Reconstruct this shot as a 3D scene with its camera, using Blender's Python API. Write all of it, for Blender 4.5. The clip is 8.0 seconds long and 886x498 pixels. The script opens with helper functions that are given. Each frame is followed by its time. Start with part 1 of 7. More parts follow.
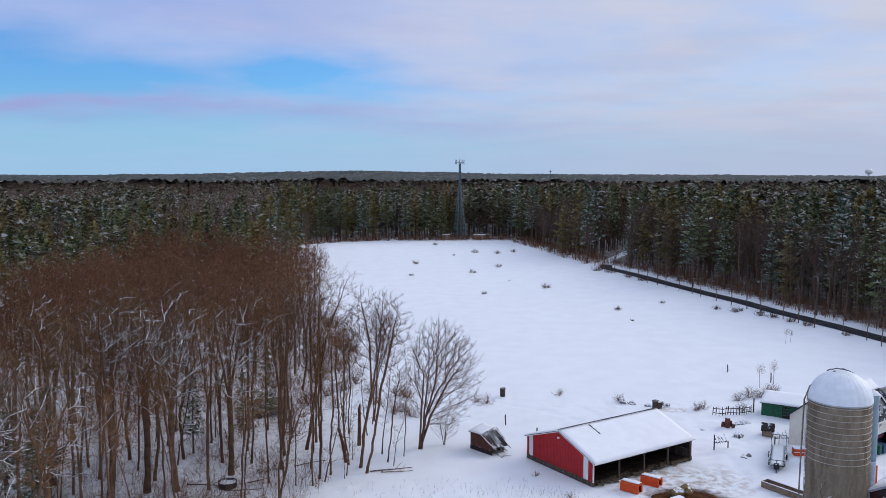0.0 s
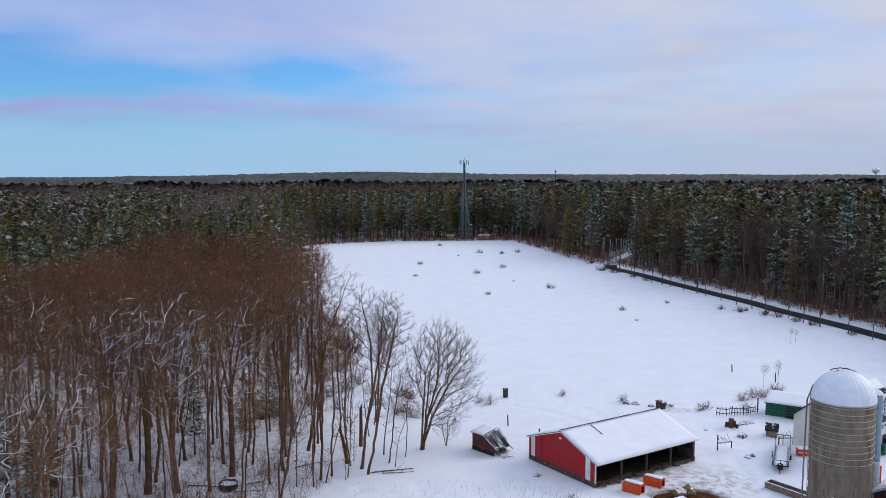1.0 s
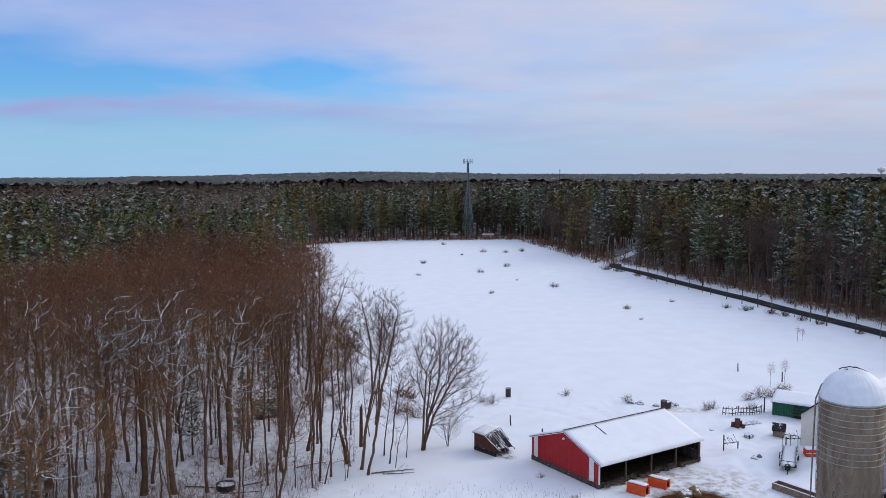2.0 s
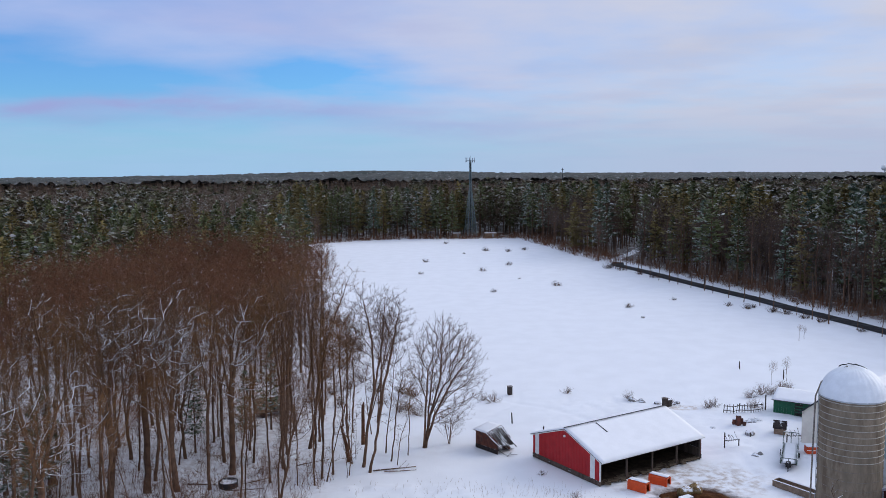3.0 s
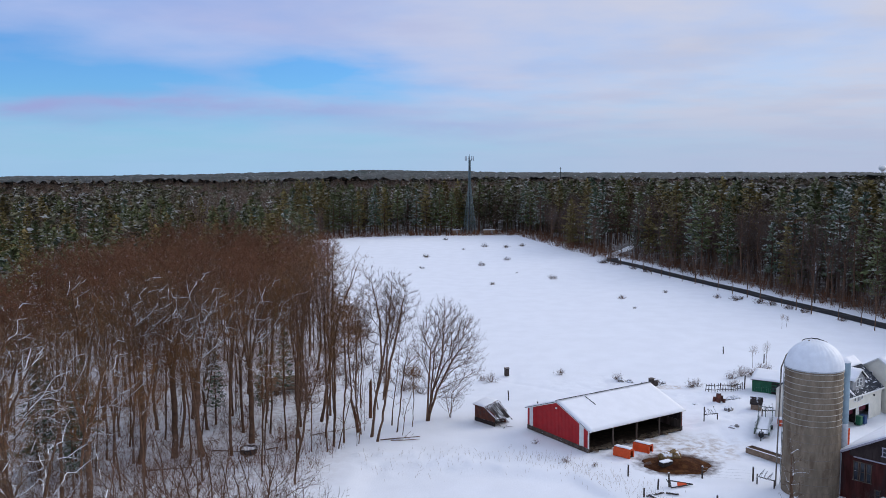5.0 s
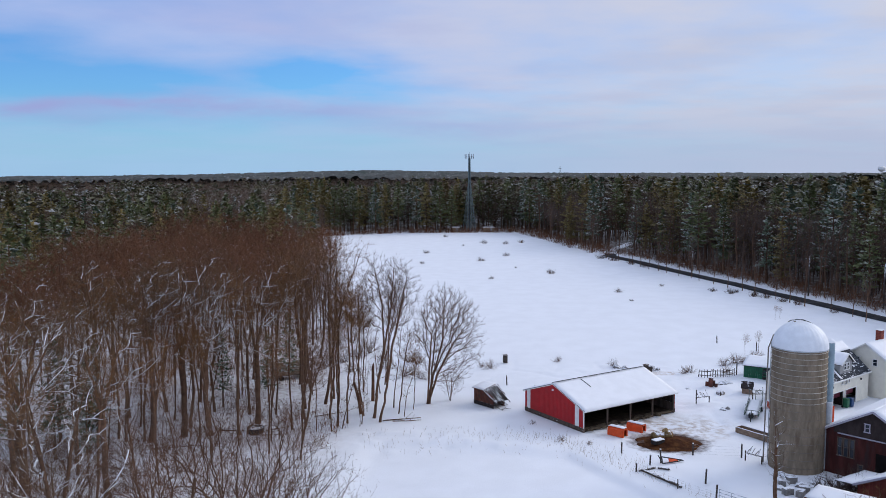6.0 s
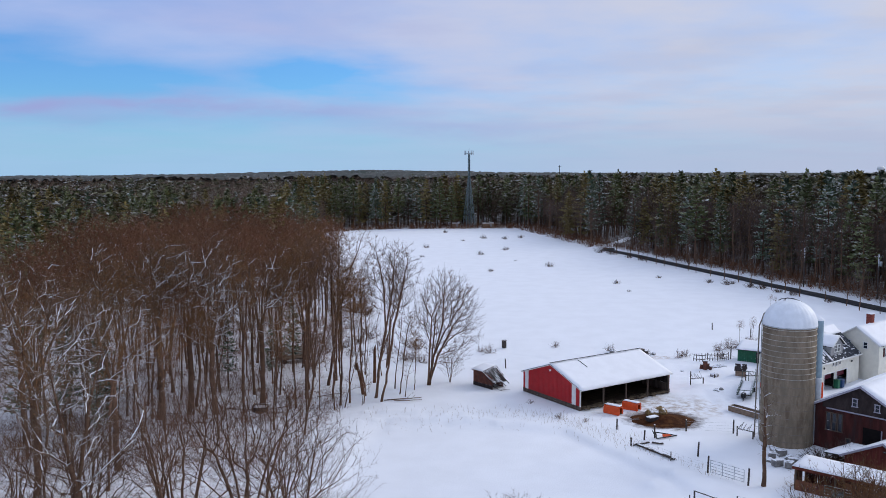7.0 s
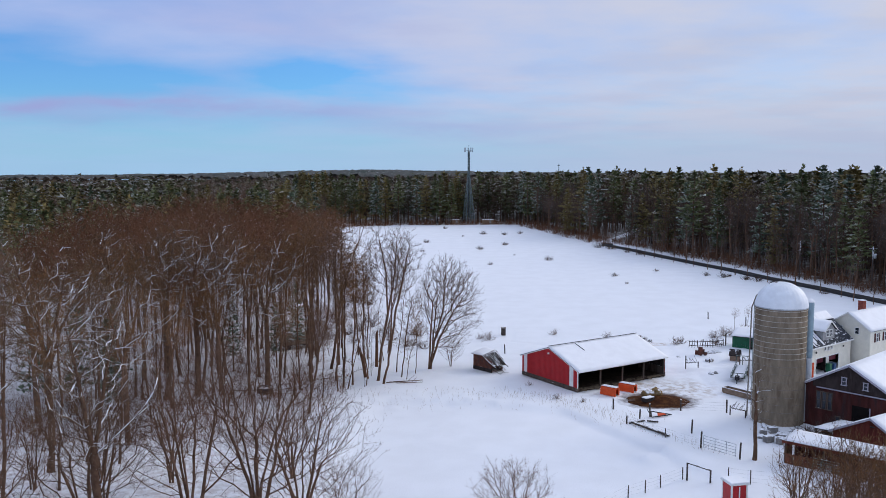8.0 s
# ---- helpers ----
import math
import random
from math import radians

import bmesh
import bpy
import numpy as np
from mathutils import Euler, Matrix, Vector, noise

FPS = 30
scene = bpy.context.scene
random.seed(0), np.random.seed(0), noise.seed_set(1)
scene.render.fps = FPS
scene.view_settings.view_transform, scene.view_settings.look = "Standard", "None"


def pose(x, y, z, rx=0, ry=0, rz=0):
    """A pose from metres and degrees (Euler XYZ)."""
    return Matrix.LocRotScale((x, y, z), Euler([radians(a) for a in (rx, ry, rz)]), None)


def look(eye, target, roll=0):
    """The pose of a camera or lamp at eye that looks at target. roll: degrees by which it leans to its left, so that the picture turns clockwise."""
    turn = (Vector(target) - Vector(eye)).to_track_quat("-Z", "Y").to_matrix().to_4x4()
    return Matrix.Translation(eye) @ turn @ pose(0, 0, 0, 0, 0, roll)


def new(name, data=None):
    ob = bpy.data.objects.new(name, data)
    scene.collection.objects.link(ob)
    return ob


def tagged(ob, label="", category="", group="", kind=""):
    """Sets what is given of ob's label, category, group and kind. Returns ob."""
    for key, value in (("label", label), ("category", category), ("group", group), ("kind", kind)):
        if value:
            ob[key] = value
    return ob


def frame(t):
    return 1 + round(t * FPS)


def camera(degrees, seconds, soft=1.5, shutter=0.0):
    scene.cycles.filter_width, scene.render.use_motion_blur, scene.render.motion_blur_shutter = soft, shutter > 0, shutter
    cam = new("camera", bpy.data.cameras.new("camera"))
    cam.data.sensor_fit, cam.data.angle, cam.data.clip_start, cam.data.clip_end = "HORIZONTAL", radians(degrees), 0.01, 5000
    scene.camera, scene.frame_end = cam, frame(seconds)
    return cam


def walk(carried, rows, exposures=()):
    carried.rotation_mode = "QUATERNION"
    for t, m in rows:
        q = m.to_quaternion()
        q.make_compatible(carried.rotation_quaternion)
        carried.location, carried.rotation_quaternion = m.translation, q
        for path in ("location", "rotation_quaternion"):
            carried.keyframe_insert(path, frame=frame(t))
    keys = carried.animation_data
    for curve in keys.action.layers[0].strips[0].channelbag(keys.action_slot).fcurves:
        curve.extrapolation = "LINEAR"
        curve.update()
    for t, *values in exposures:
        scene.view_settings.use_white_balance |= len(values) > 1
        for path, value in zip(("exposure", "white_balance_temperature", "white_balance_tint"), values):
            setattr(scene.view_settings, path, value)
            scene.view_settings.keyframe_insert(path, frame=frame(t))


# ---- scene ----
# Camera: a drone that drifts backwards and sinks over a snowy farm.
cam = camera(54.5, 8.0, 0.75)
# seconds, x, y, z, yaw, pitch, roll
PATH = [
    (0.0, -1.12, -15.40, 31.15, -0.93, -5.72, 0.05),
    (0.5, -0.81, -16.00, 31.35, -0.70, -5.71, -0.15),
    (1.0, -0.59, -15.10, 31.05, -0.53, -5.67, -0.19),
    (1.5, -0.39, -13.70, 30.74, -0.38, -5.67, -0.21),
    (3.0, -0.04, -14.02, 30.59, -0.03, -5.74, -0.40),
    (3.5, -0.17, -15.99, 30.60, -0.06, -5.78, -0.33),
    (4.0, -0.25, -17.87, 30.47, -0.08, -5.77, -0.30),
    (5.5, -0.46, -23.63, 29.55, -0.12, -5.74, -0.26),
    (6.0, -0.48, -25.10, 28.83, -0.12, -5.71, -0.23),
    (6.5, -0.51, -26.40, 28.14, -0.13, -5.71, -0.22),
    (7.0, -0.55, -27.68, 27.17, -0.14, -5.69, -0.21),
    (7.5, -0.65, -28.96, 26.40, -0.16, -5.69, -0.18),
    (8.0, -0.73, -30.16, 25.71, -0.18, -5.67, -0.13),
]


def aim(x, y, z, yaw, pitch, roll):
    a, b = radians(yaw), radians(pitch)
    ahead = Vector((-math.sin(a) * math.cos(b), math.cos(a) * math.cos(b), math.sin(b)))
    eye = Vector((x, y, z))
    return look(eye, eye + ahead * 100, roll)


walk(cam, [(r[0], aim(*r[1:])) for r in PATH], [(0.0, 0.03), (8.0, 0.03)])

# ---- world and sun: thin winter cloud with openings of blue, veiled low sun from ahead and to the right ----
SUN_EL, SUN_AZ = 27.0, 62.0   # degrees; azimuth from straight ahead towards the right
world = bpy.data.worlds.new("winter_sky")
scene.world = world
world.use_nodes = True


def sky():
    nt = world.node_tree
    n, l = nt.nodes, nt.links
    n.clear()

    def math_(op, a, b=None, c=None, clamp=False):
        m = n.new("ShaderNodeMath")
        m.operation, m.use_clamp = op, clamp
        for i, v in enumerate((a, b, c)):
            if v is None:
                continue
            if isinstance(v, (int, float)):
                m.inputs[i].default_value = v
            else:
                l.new(v, m.inputs[i])
        return m.outputs[0]

    def ramp(v, lo, hi, a=0.0, b=1.0):
        m = n.new("ShaderNodeMapRange")
        m.interpolation_type = "SMOOTHSTEP"
        l.new(v, m.inputs["Value"])
        for k, q in zip(("From Min", "From Max", "To Min", "To Max"), (lo, hi, a, b)):
            m.inputs[k].default_value = q
        return m.outputs[0]

    def mix(f, a, b):
        m = n.new("ShaderNodeMix")
        m.data_type = "RGBA"
        for k, v in (("Factor_Float", f), ("A_Color", a), ("B_Color", b)):
            s = next(i for i in m.inputs if i.identifier == k)
            if isinstance(v, (int, float)):
                s.default_value = v
            elif isinstance(v, tuple):
                s.default_value = (*v, 1)
            else:
                l.new(v, s)
        return next(o for o in m.outputs if o.identifier == "Result_Color")

    coord = n.new("ShaderNodeTexCoord").outputs["Generated"]
    sep = n.new("ShaderNodeSeparateXYZ")
    l.new(coord, sep.inputs[0])
    x, y, z = sep.outputs
    # clouds lie in a sheet: the direction is laid onto a plane overhead
    lift = math_("ADD", math_("MAXIMUM", z, 0.0), 0.10)
    px, py = math_("DIVIDE", x, lift), math_("DIVIDE", y, lift)
    comb = n.new("ShaderNodeCombineXYZ")
    l.new(px, comb.inputs[0]), l.new(py, comb.inputs[1])

    def noise_(scale, detail, rough, offset):
        mp = n.new("ShaderNodeMapping")
        mp.inputs["Location"].default_value = offset
        l.new(comb.outputs[0], mp.inputs[0])
        t = n.new("ShaderNodeTexNoise")
        t.inputs["Scale"].default_value, t.inputs["Detail"].default_value, t.inputs["Roughness"].default_value = scale, detail, rough
        l.new(mp.outputs[0], t.inputs["Vector"])
        return t.outputs["Fac"]

    fine, soft = noise_(1.5, 6, 0.55, (0.4, 5.2, 0)), noise_(0.55, 4, 0.5, (3.1, 1.7, 0))
    # the half of the sky ahead is laid out by bearing (u) and height (v), both frayed by noise
    ahead = math_("MAXIMUM", y, 0.05)
    flat = n.new("ShaderNodeCombineXYZ")
    l.new(math_("MULTIPLY", x, 7.0), flat.inputs[0]), l.new(math_("MULTIPLY", z, 26.0), flat.inputs[1])
    fray = n.new("ShaderNodeTexNoise")
    fray.inputs["Scale"].default_value, fray.inputs["Detail"].default_value, fray.inputs["Roughness"].default_value = 1.0, 5, 0.55
    l.new(flat.outputs[0], fray.inputs["Vector"])
    fr = n.new("ShaderNodeSeparateColor")
    l.new(fray.outputs["Color"], fr.inputs[0])
    u = math_("ADD", math_("DIVIDE", x, ahead), math_("MULTIPLY", math_("SUBTRACT", fr.outputs[0], 0.5), 0.16))
    v = math_("ADD", math_("DIVIDE", z, ahead), math_("MULTIPLY", math_("SUBTRACT", fr.outputs[1], 0.5), 0.040))
    front = ramp(y, 0.2, 0.5)

    def spot(cu, cv, su, sv):
        a, b = math_("DIVIDE", math_("SUBTRACT", u, cu), su), math_("DIVIDE", math_("SUBTRACT", v, cv), sv)
        d = math_("ADD", math_("MULTIPLY", a, a), math_("MULTIPLY", b, b))
        return math_("MULTIPLY", math_("POWER", 2.718, math_("MULTIPLY", d, -1.0)), front)

    def total(spots):
        out = 0.0
        for w, *q in spots:
            out = math_("ADD", math_("MULTIPLY", spot(*q), w), out)
        return out

    gaps = total(((0.85, -0.44, 0.098, 0.22, 0.026), (0.85, -0.13, 0.106, 0.075, 0.020), (0.40, -0.50, 0.140, 0.10, 0.016), (0.50, -0.36, 0.046, 0.34, 0.018),
                  (0.45, -0.07, 0.080, 0.11, 0.014), (0.40, -0.20, 0.020, 0.45, 0.012)))
    veil = math_("ADD", math_("MULTIPLY", math_("SUBTRACT", math_("ADD", math_("MULTIPLY", fine, 0.6), math_("MULTIPLY", soft, 0.4)), 0.5), 1.25), ramp(x, -0.45, 0.20, 0.70, 0.93))
    veil = math_("SUBTRACT", veil, gaps, None, True)
    veil = math_("MAXIMUM", veil, 0.10)
    tex = n.new("ShaderNodeTexSky")
    tex.sky_type, tex.sun_disc = "NISHITA", False
    tex.sun_elevation, tex.sun_rotation = radians(SUN_EL), radians(SUN_AZ)
    tex.dust_density, tex.ozone_density = 0.0, 3.0
    blue = n.new("ShaderNodeVectorMath")
    blue.operation = "MULTIPLY"
    l.new(tex.outputs[0], blue.inputs[0])
    blue.inputs[1].default_value = (0.040, 0.088, 0.146)
    # thick parts of the cloud are a greyer lavender, thin ones whiter; the veil is brightest towards the sun
    shade = ramp(noise_(1.1, 5, 0.5, (7.3, 2.2, 0)), 0.42, 0.66)
    pale = mix(ramp(x, -0.40, 0.40), (0.46, 0.545, 0.84), (0.60, 0.63, 0.765))
    grey = mix(ramp(x, -0.40, 0.40), (0.42, 0.49, 0.80), (0.54, 0.58, 0.735))
    cloud = mix(shade, pale, grey)
    high = mix(ramp(z, 0.2, 0.5), cloud, (0.74, 0.83, 1.06))
    final = mix(veil, blue.outputs[0], high)
    # low haze over the horizon, then thin lilac streaks before it
    haze = mix(ramp(x, -0.3, 0.5), (0.33, 0.56, 0.80), (0.43, 0.505, 0.70))
    final = mix(ramp(z, 0.0, 0.085, 0.8, 0.0), final, haze)
    streaks = total(((0.75, -0.455, 0.066, 0.050, 0.0095), (0.70, -0.33, 0.071, 0.085, 0.0110), (0.60, -0.19, 0.060, 0.15, 0.0130), (0.40, 0.02, 0.038, 0.13, 0.010), (0.30, -0.42, 0.050, 0.07, 0.008)))
    final = mix(math_("MULTIPLY", math_("MINIMUM", streaks, 0.85), ramp(fr.outputs[2], 0.34, 0.54, 0.35, 1.0)), final, (0.345, 0.375, 0.685))
    bg = n.new("ShaderNodeBackground")
    l.new(final, bg.inputs[0])
    bg.inputs[1].default_value = SKY_STRENGTH
    out = n.new("ShaderNodeOutputWorld")
    l.new(bg.outputs[0], out.inputs[0])


SKY_STRENGTH = 0.97
sky()
sun_data = bpy.data.lights.new("sun", "SUN")
sun_data.energy, sun_data.angle, sun_data.color = 1.42, radians(30), (1.0, 0.93, 0.84)
sun = new("sun", sun_data)
sun_from = Vector((math.sin(radians(SUN_AZ)) * math.cos(radians(SUN_EL)), math.cos(radians(SUN_AZ)) * math.cos(radians(SUN_EL)), math.sin(radians(SUN_EL))))
sun.matrix_world = look(Vector((40, 80, 0)) + sun_from * 120, (40, 80, 0))


# ---- materials ----
SNOW = (0.80, 0.82, 0.86)


def mat(name, base, rough=0.8, metal=0.0, var=0.25, size=0.4, second=None, amount=0.5, patch=2.0, bump=0.25, grain=0.03,
        snow=0.0, snow_low=0.25, snow_high=0.6, snow_size=0.5, snow_max=1.0, stretch=(1, 1, 1), own=0.0):
    """base colour varied at two scales (size and grain, metres); second: a patchy other colour; snow: how much lies on upward faces."""
    m = bpy.data.materials.new(name)
    m.use_nodes = True
    nt = m.node_tree
    n, l = nt.nodes, nt.links
    bsdf = n["Principled BSDF"]
    pos = n.new("ShaderNodeNewGeometry")
    mp = n.new("ShaderNodeMapping")
    mp.inputs["Scale"].default_value = stretch
    l.new(pos.outputs["Position"], mp.inputs[0])

    def tex(scale, detail=3, rough_=0.55):
        t = n.new("ShaderNodeTexNoise")
        t.inputs["Scale"].default_value, t.inputs["Detail"].default_value, t.inputs["Roughness"].default_value = scale, detail, rough_
        l.new(mp.outputs[0], t.inputs["Vector"])
        return t.outputs["Fac"]

    def ramp(v, lo, hi, a=0.0, b=1.0):
        r = n.new("ShaderNodeMapRange")
        r.interpolation_type = "SMOOTHSTEP"
        l.new(v, r.inputs["Value"])
        for k, q in zip(("From Min", "From Max", "To Min", "To Max"), (lo, hi, a, b)):
            r.inputs[k].default_value = q
        return r.outputs[0]

    def mix(f, a, b):
        x = n.new("ShaderNodeMix")
        x.data_type = "RGBA"
        for k, v in (("Factor_Float", f), ("A_Color", a), ("B_Color", b)):
            s = next(i for i in x.inputs if i.identifier == k)
            if isinstance(v, tuple):
                s.default_value = (*v, 1)
            elif isinstance(v, (int, float)):
                s.default_value = v
            else:
                l.new(v, s)
        return next(o for o in x.outputs if o.identifier == "Result_Color")

    def times(a, b):
        x = n.new("ShaderNodeMath")
        x.operation = "MULTIPLY"
        for i, v in enumerate((a, b)):
            if isinstance(v, (int, float)):
                x.inputs[i].default_value = v
            else:
                l.new(v, x.inputs[i])
        return x.outputs[0]

    dark, light = tuple(c * (1 - var) for c in base), tuple(min(c * (1 + var), 0.95) for c in base)
    col = mix(ramp(tex(1 / size, 4), 0.3, 0.7), dark, light)
    small = tex(1 / grain, 3)
    col = mix(times(ramp(small, 0.35, 0.75), 0.45), col, tuple(c * (1 - var * 0.9) for c in base))
    if second:
        col = mix(times(ramp(tex(1 / patch, 5, 0.6), 0.62 - amount * 0.3, 0.78 - amount * 0.3), 0.9), col, second)
    if own:
        info = n.new("ShaderNodeObjectInfo")
        hsv = n.new("ShaderNodeHueSaturation")
        r = n.new("ShaderNodeMapRange")
        l.new(info.outputs["Random"], r.inputs["Value"])
        r.inputs["To Min"].default_value, r.inputs["To Max"].default_value = 1 - own, 1 + own
        l.new(r.outputs[0], hsv.inputs["Value"])
        l.new(col, hsv.inputs["Color"])
        col = hsv.outputs[0]
    if snow:
        sep = n.new("ShaderNodeSeparateXYZ")
        l.new(pos.outputs["Normal"], sep.inputs[0])
        lay = times(ramp(sep.outputs[2], snow_low, snow_high), ramp(tex(1 / snow_size, 4, 0.6), 0.62 - snow * 0.45, 0.72 - snow * 0.35))
        col = mix(times(lay, snow_max), col, SNOW)
    l.new(col, bsdf.inputs["Base Color"])
    bsdf.inputs["Roughness"].default_value = rough
    bsdf.inputs["Metallic"].default_value = metal
    bsdf.inputs["Specular IOR Level"].default_value = 0.3 if rough < 0.75 else 0.08
    if bump:
        b = n.new("ShaderNodeBump")
        b.inputs["Strength"].default_value, b.inputs["Distance"].default_value = bump, grain
        l.new(small, b.inputs["Height"])
        l.new(b.outputs[0], bsdf.inputs["Normal"])
    return m


def glass_mat():
    m = bpy.data.materials.new("window_glass")
    m.use_nodes = True
    b = m.node_tree.nodes["Principled BSDF"]
    b.inputs["Base Color"].default_value, b.inputs["Roughness"].default_value = (0.02, 0.025, 0.035, 1), 0.06
    return m


M_SNOW = mat("snow", SNOW, 0.65, var=0.03, size=3.0, grain=0.12, bump=0.25)
M_ROOF_SNOW = mat("roof_snow", (0.83, 0.84, 0.87), 0.65, var=0.03, size=1.2, grain=0.1, bump=0.3)
M_RED = mat("red_steel_siding", (0.42, 0.018, 0.022), 0.45, var=0.12, size=0.8, grain=0.05, bump=0.05)
M_WHITE = mat("white_trim_paint", (0.76, 0.76, 0.74), 0.5, var=0.06, size=0.5, grain=0.05, bump=0.05)
M_TIMBER = mat("weathered_timber", (0.11, 0.085, 0.07), 0.85, var=0.35, size=0.3, grain=0.03, stretch=(1, 1, 0.3), snow=0.15)
# on the added barn linings this darkness stands for inside shade
M_DARKWOOD = mat("dark_wood", (0.045, 0.037, 0.035), 0.8, var=0.35, size=0.3, grain=0.03, snow=0.2)
M_STEEL_DARK = mat("dark_painted_steel", (0.03, 0.032, 0.036), 0.5, 0.3, var=0.2)
M_GALV = mat("galvanized_steel", (0.42, 0.45, 0.48), 0.42, 0.6, var=0.15, size=0.5, grain=0.05, bump=0.05, snow=0.3)
M_CONCRETE = mat("silo_concrete", (0.245, 0.196, 0.142), 0.9, var=0.22, size=0.5, second=(0.16, 0.118, 0.082), amount=0.38, patch=0.9, grain=0.08, bump=0.3, stretch=(1, 1, 0.3))
M_BARK = mat("bare_bark", (0.138, 0.080, 0.052), 0.9, var=0.35, size=0.5, grain=0.06, bump=0.4, own=0.25, snow=0.32, snow_low=0.35, snow_high=0.75, snow_size=0.35)
M_TWIG = mat("bare_twigs", (0.190, 0.098, 0.042), 0.9, var=0.3, size=1.5, bump=0, own=0.22, snow=0.05, snow_low=0.35, snow_high=0.8, snow_size=1.2)
M_LIMB = mat("snowy_limbs", (0.165, 0.096, 0.056), 0.9, var=0.3, size=0.8, bump=0, own=0.2, snow=0.26, snow_low=0.28, snow_high=0.6, snow_size=0.9)
M_BUSH = mat("dark_bush_twigs", (0.075, 0.048, 0.040), 0.9, var=0.3, size=1.0, bump=0, own=0.2)
M_TWIG_SNOWY = mat("snowy_twigs", (0.175, 0.102, 0.052), 0.9, var=0.3, size=1.5, bump=0, own=0.2, snow=0.20, snow_low=0.25, snow_high=0.65, snow_size=0.9)
M_NEEDLE = mat("pine_needles", (0.122, 0.134, 0.062), 0.85, var=0.45, size=1.3, bump=0, own=0.3, snow=0.28, snow_low=0.42, snow_high=0.98, snow_size=1.8, snow_max=0.42)
M_NEEDLE_FAR = mat("far_pine_needles", (0.130, 0.126, 0.074), 0.9, var=0.5, size=6.0, second=(0.110, 0.080, 0.058), amount=0.5, patch=30.0, grain=1.0, bump=0, snow=0.35, snow_low=0.4, snow_high=1.0, snow_size=5.0, snow_max=0.4)
M_RUSTY = mat("rusty_leaves", (0.15, 0.065, 0.03), 0.85, var=0.4, size=1.0, bump=0, own=0.2, snow=0.08)
M_ASPHALT = mat("wet_asphalt", (0.034, 0.034, 0.037), 0.9, var=0.25, size=2.0, second=(0.07, 0.07, 0.075), amount=0.3, patch=3.0, grain=0.05)
M_GLASS = glass_mat()


# ---- mesh helpers ----
class Shape:
    def __init__(self):
        self.v, self.f = [], []

    def add(self, verts, faces):
        k = len(self.v)
        self.v += [tuple(p) for p in verts]
        self.f += [tuple(i + k for i in q) for q in faces]
        return self

    def box(self, c, s, bev=0.012, turn=None):
        """A box with chamfered edges: centre, sizes, an optional turn (matrix)."""
        h = [a / 2 for a in s]
        bev = min(bev, min(h) * 0.6)
        ids, verts = {}, []
        signs = [(i, j, k) for i in (-1, 1) for j in (-1, 1) for k in (-1, 1)]
        for sg in signs:
            for a in range(3):
                ids[sg, a] = len(verts)
                verts.append(Vector([sg[i] * (h[i] - (0 if i == a else bev)) for i in range(3)]))
        faces = []
        for a in range(3):
            b, c2 = (a + 1) % 3, (a + 2) % 3
            for sa in (-1, 1):
                q = []
                for sb, sc in ((-1, -1), (1, -1), (1, 1), (-1, 1)):
                    sg = [0, 0, 0]
                    sg[a], sg[b], sg[c2] = sa, sb, sc
                    q.append(ids[tuple(sg), a])
                faces.append(q)
            for sa in (-1, 1):
                for sb in (-1, 1):
                    lo, hi = [0, 0, 0], [0, 0, 0]
                    lo[a], lo[b], lo[c2] = sa, sb, -1
                    hi[a], hi[b], hi[c2] = sa, sb, 1
                    lo, hi = tuple(lo), tuple(hi)
                    faces.append([ids[lo, a], ids[lo, b], ids[hi, b], ids[hi, a]])
        for sg in signs:
            faces.append([ids[sg, a] for a in range(3)])
        good = []
        for q in faces:
            p = [verts[i] for i in q]
            nrm, mid = (p[1] - p[0]).cross(p[2] - p[0]), sum(p, Vector()) / len(p)
            good.append(q if nrm.dot(mid) > 0 else q[::-1])
        if turn is not None:
            verts = [turn @ p for p in verts]
        return self.add([p + Vector(c) for p in verts], good)

    def beam(self, a, b, w, h=None, bev=0.008):
        """A square-cut bar from a to b."""
        a, b = Vector(a), Vector(b)
        d = b - a
        turn = d.to_track_quat("X", "Z").to_matrix()
        return self.box((a + b) / 2, (d.length, w, h or w), bev, turn)

    def tube(self, pts, radii, n=6, cap=False):
        pts = [Vector(p) for p in pts]
        verts, faces = [], []
        for i, p in enumerate(pts):
            d = (pts[min(i + 1, len(pts) - 1)] - pts[max(i - 1, 0)]).normalized()
            s = d.cross(Vector((0.31, 0.77, 0.56)) if abs(d.z) > 0.8 else Vector((0, 0, 1))).normalized()
            t = s.cross(d)
            r = radii[i] if isinstance(radii, (list, tuple)) else radii
            for k in range(n):
                w = 2 * math.pi * k / n
                verts.append(p + (s * math.cos(w) + t * math.sin(w)) * r)
        for i in range(len(pts) - 1):
            for k in range(n):
                faces.append((i * n + k, i * n + (k + 1) % n, (i + 1) * n + (k + 1) % n, (i + 1) * n + k))
        if cap:
            faces += [tuple(range(n))[::-1], tuple((len(pts) - 1) * n + k for k in range(n))]
        return self.add(verts, faces)

    def lathe(self, profile, n=32, c=(0, 0, 0)):
        verts = [(c[0] + r * math.cos(2 * math.pi * k / n), c[1] + r * math.sin(2 * math.pi * k / n), c[2] + z) for r, z in profile for k in range(n)]
        faces = [(i * n + k, i * n + (k + 1) % n, (i + 1) * n + (k + 1) % n, (i + 1) * n + k) for i in range(len(profile) - 1) for k in range(n)]
        return self.add(verts, faces)

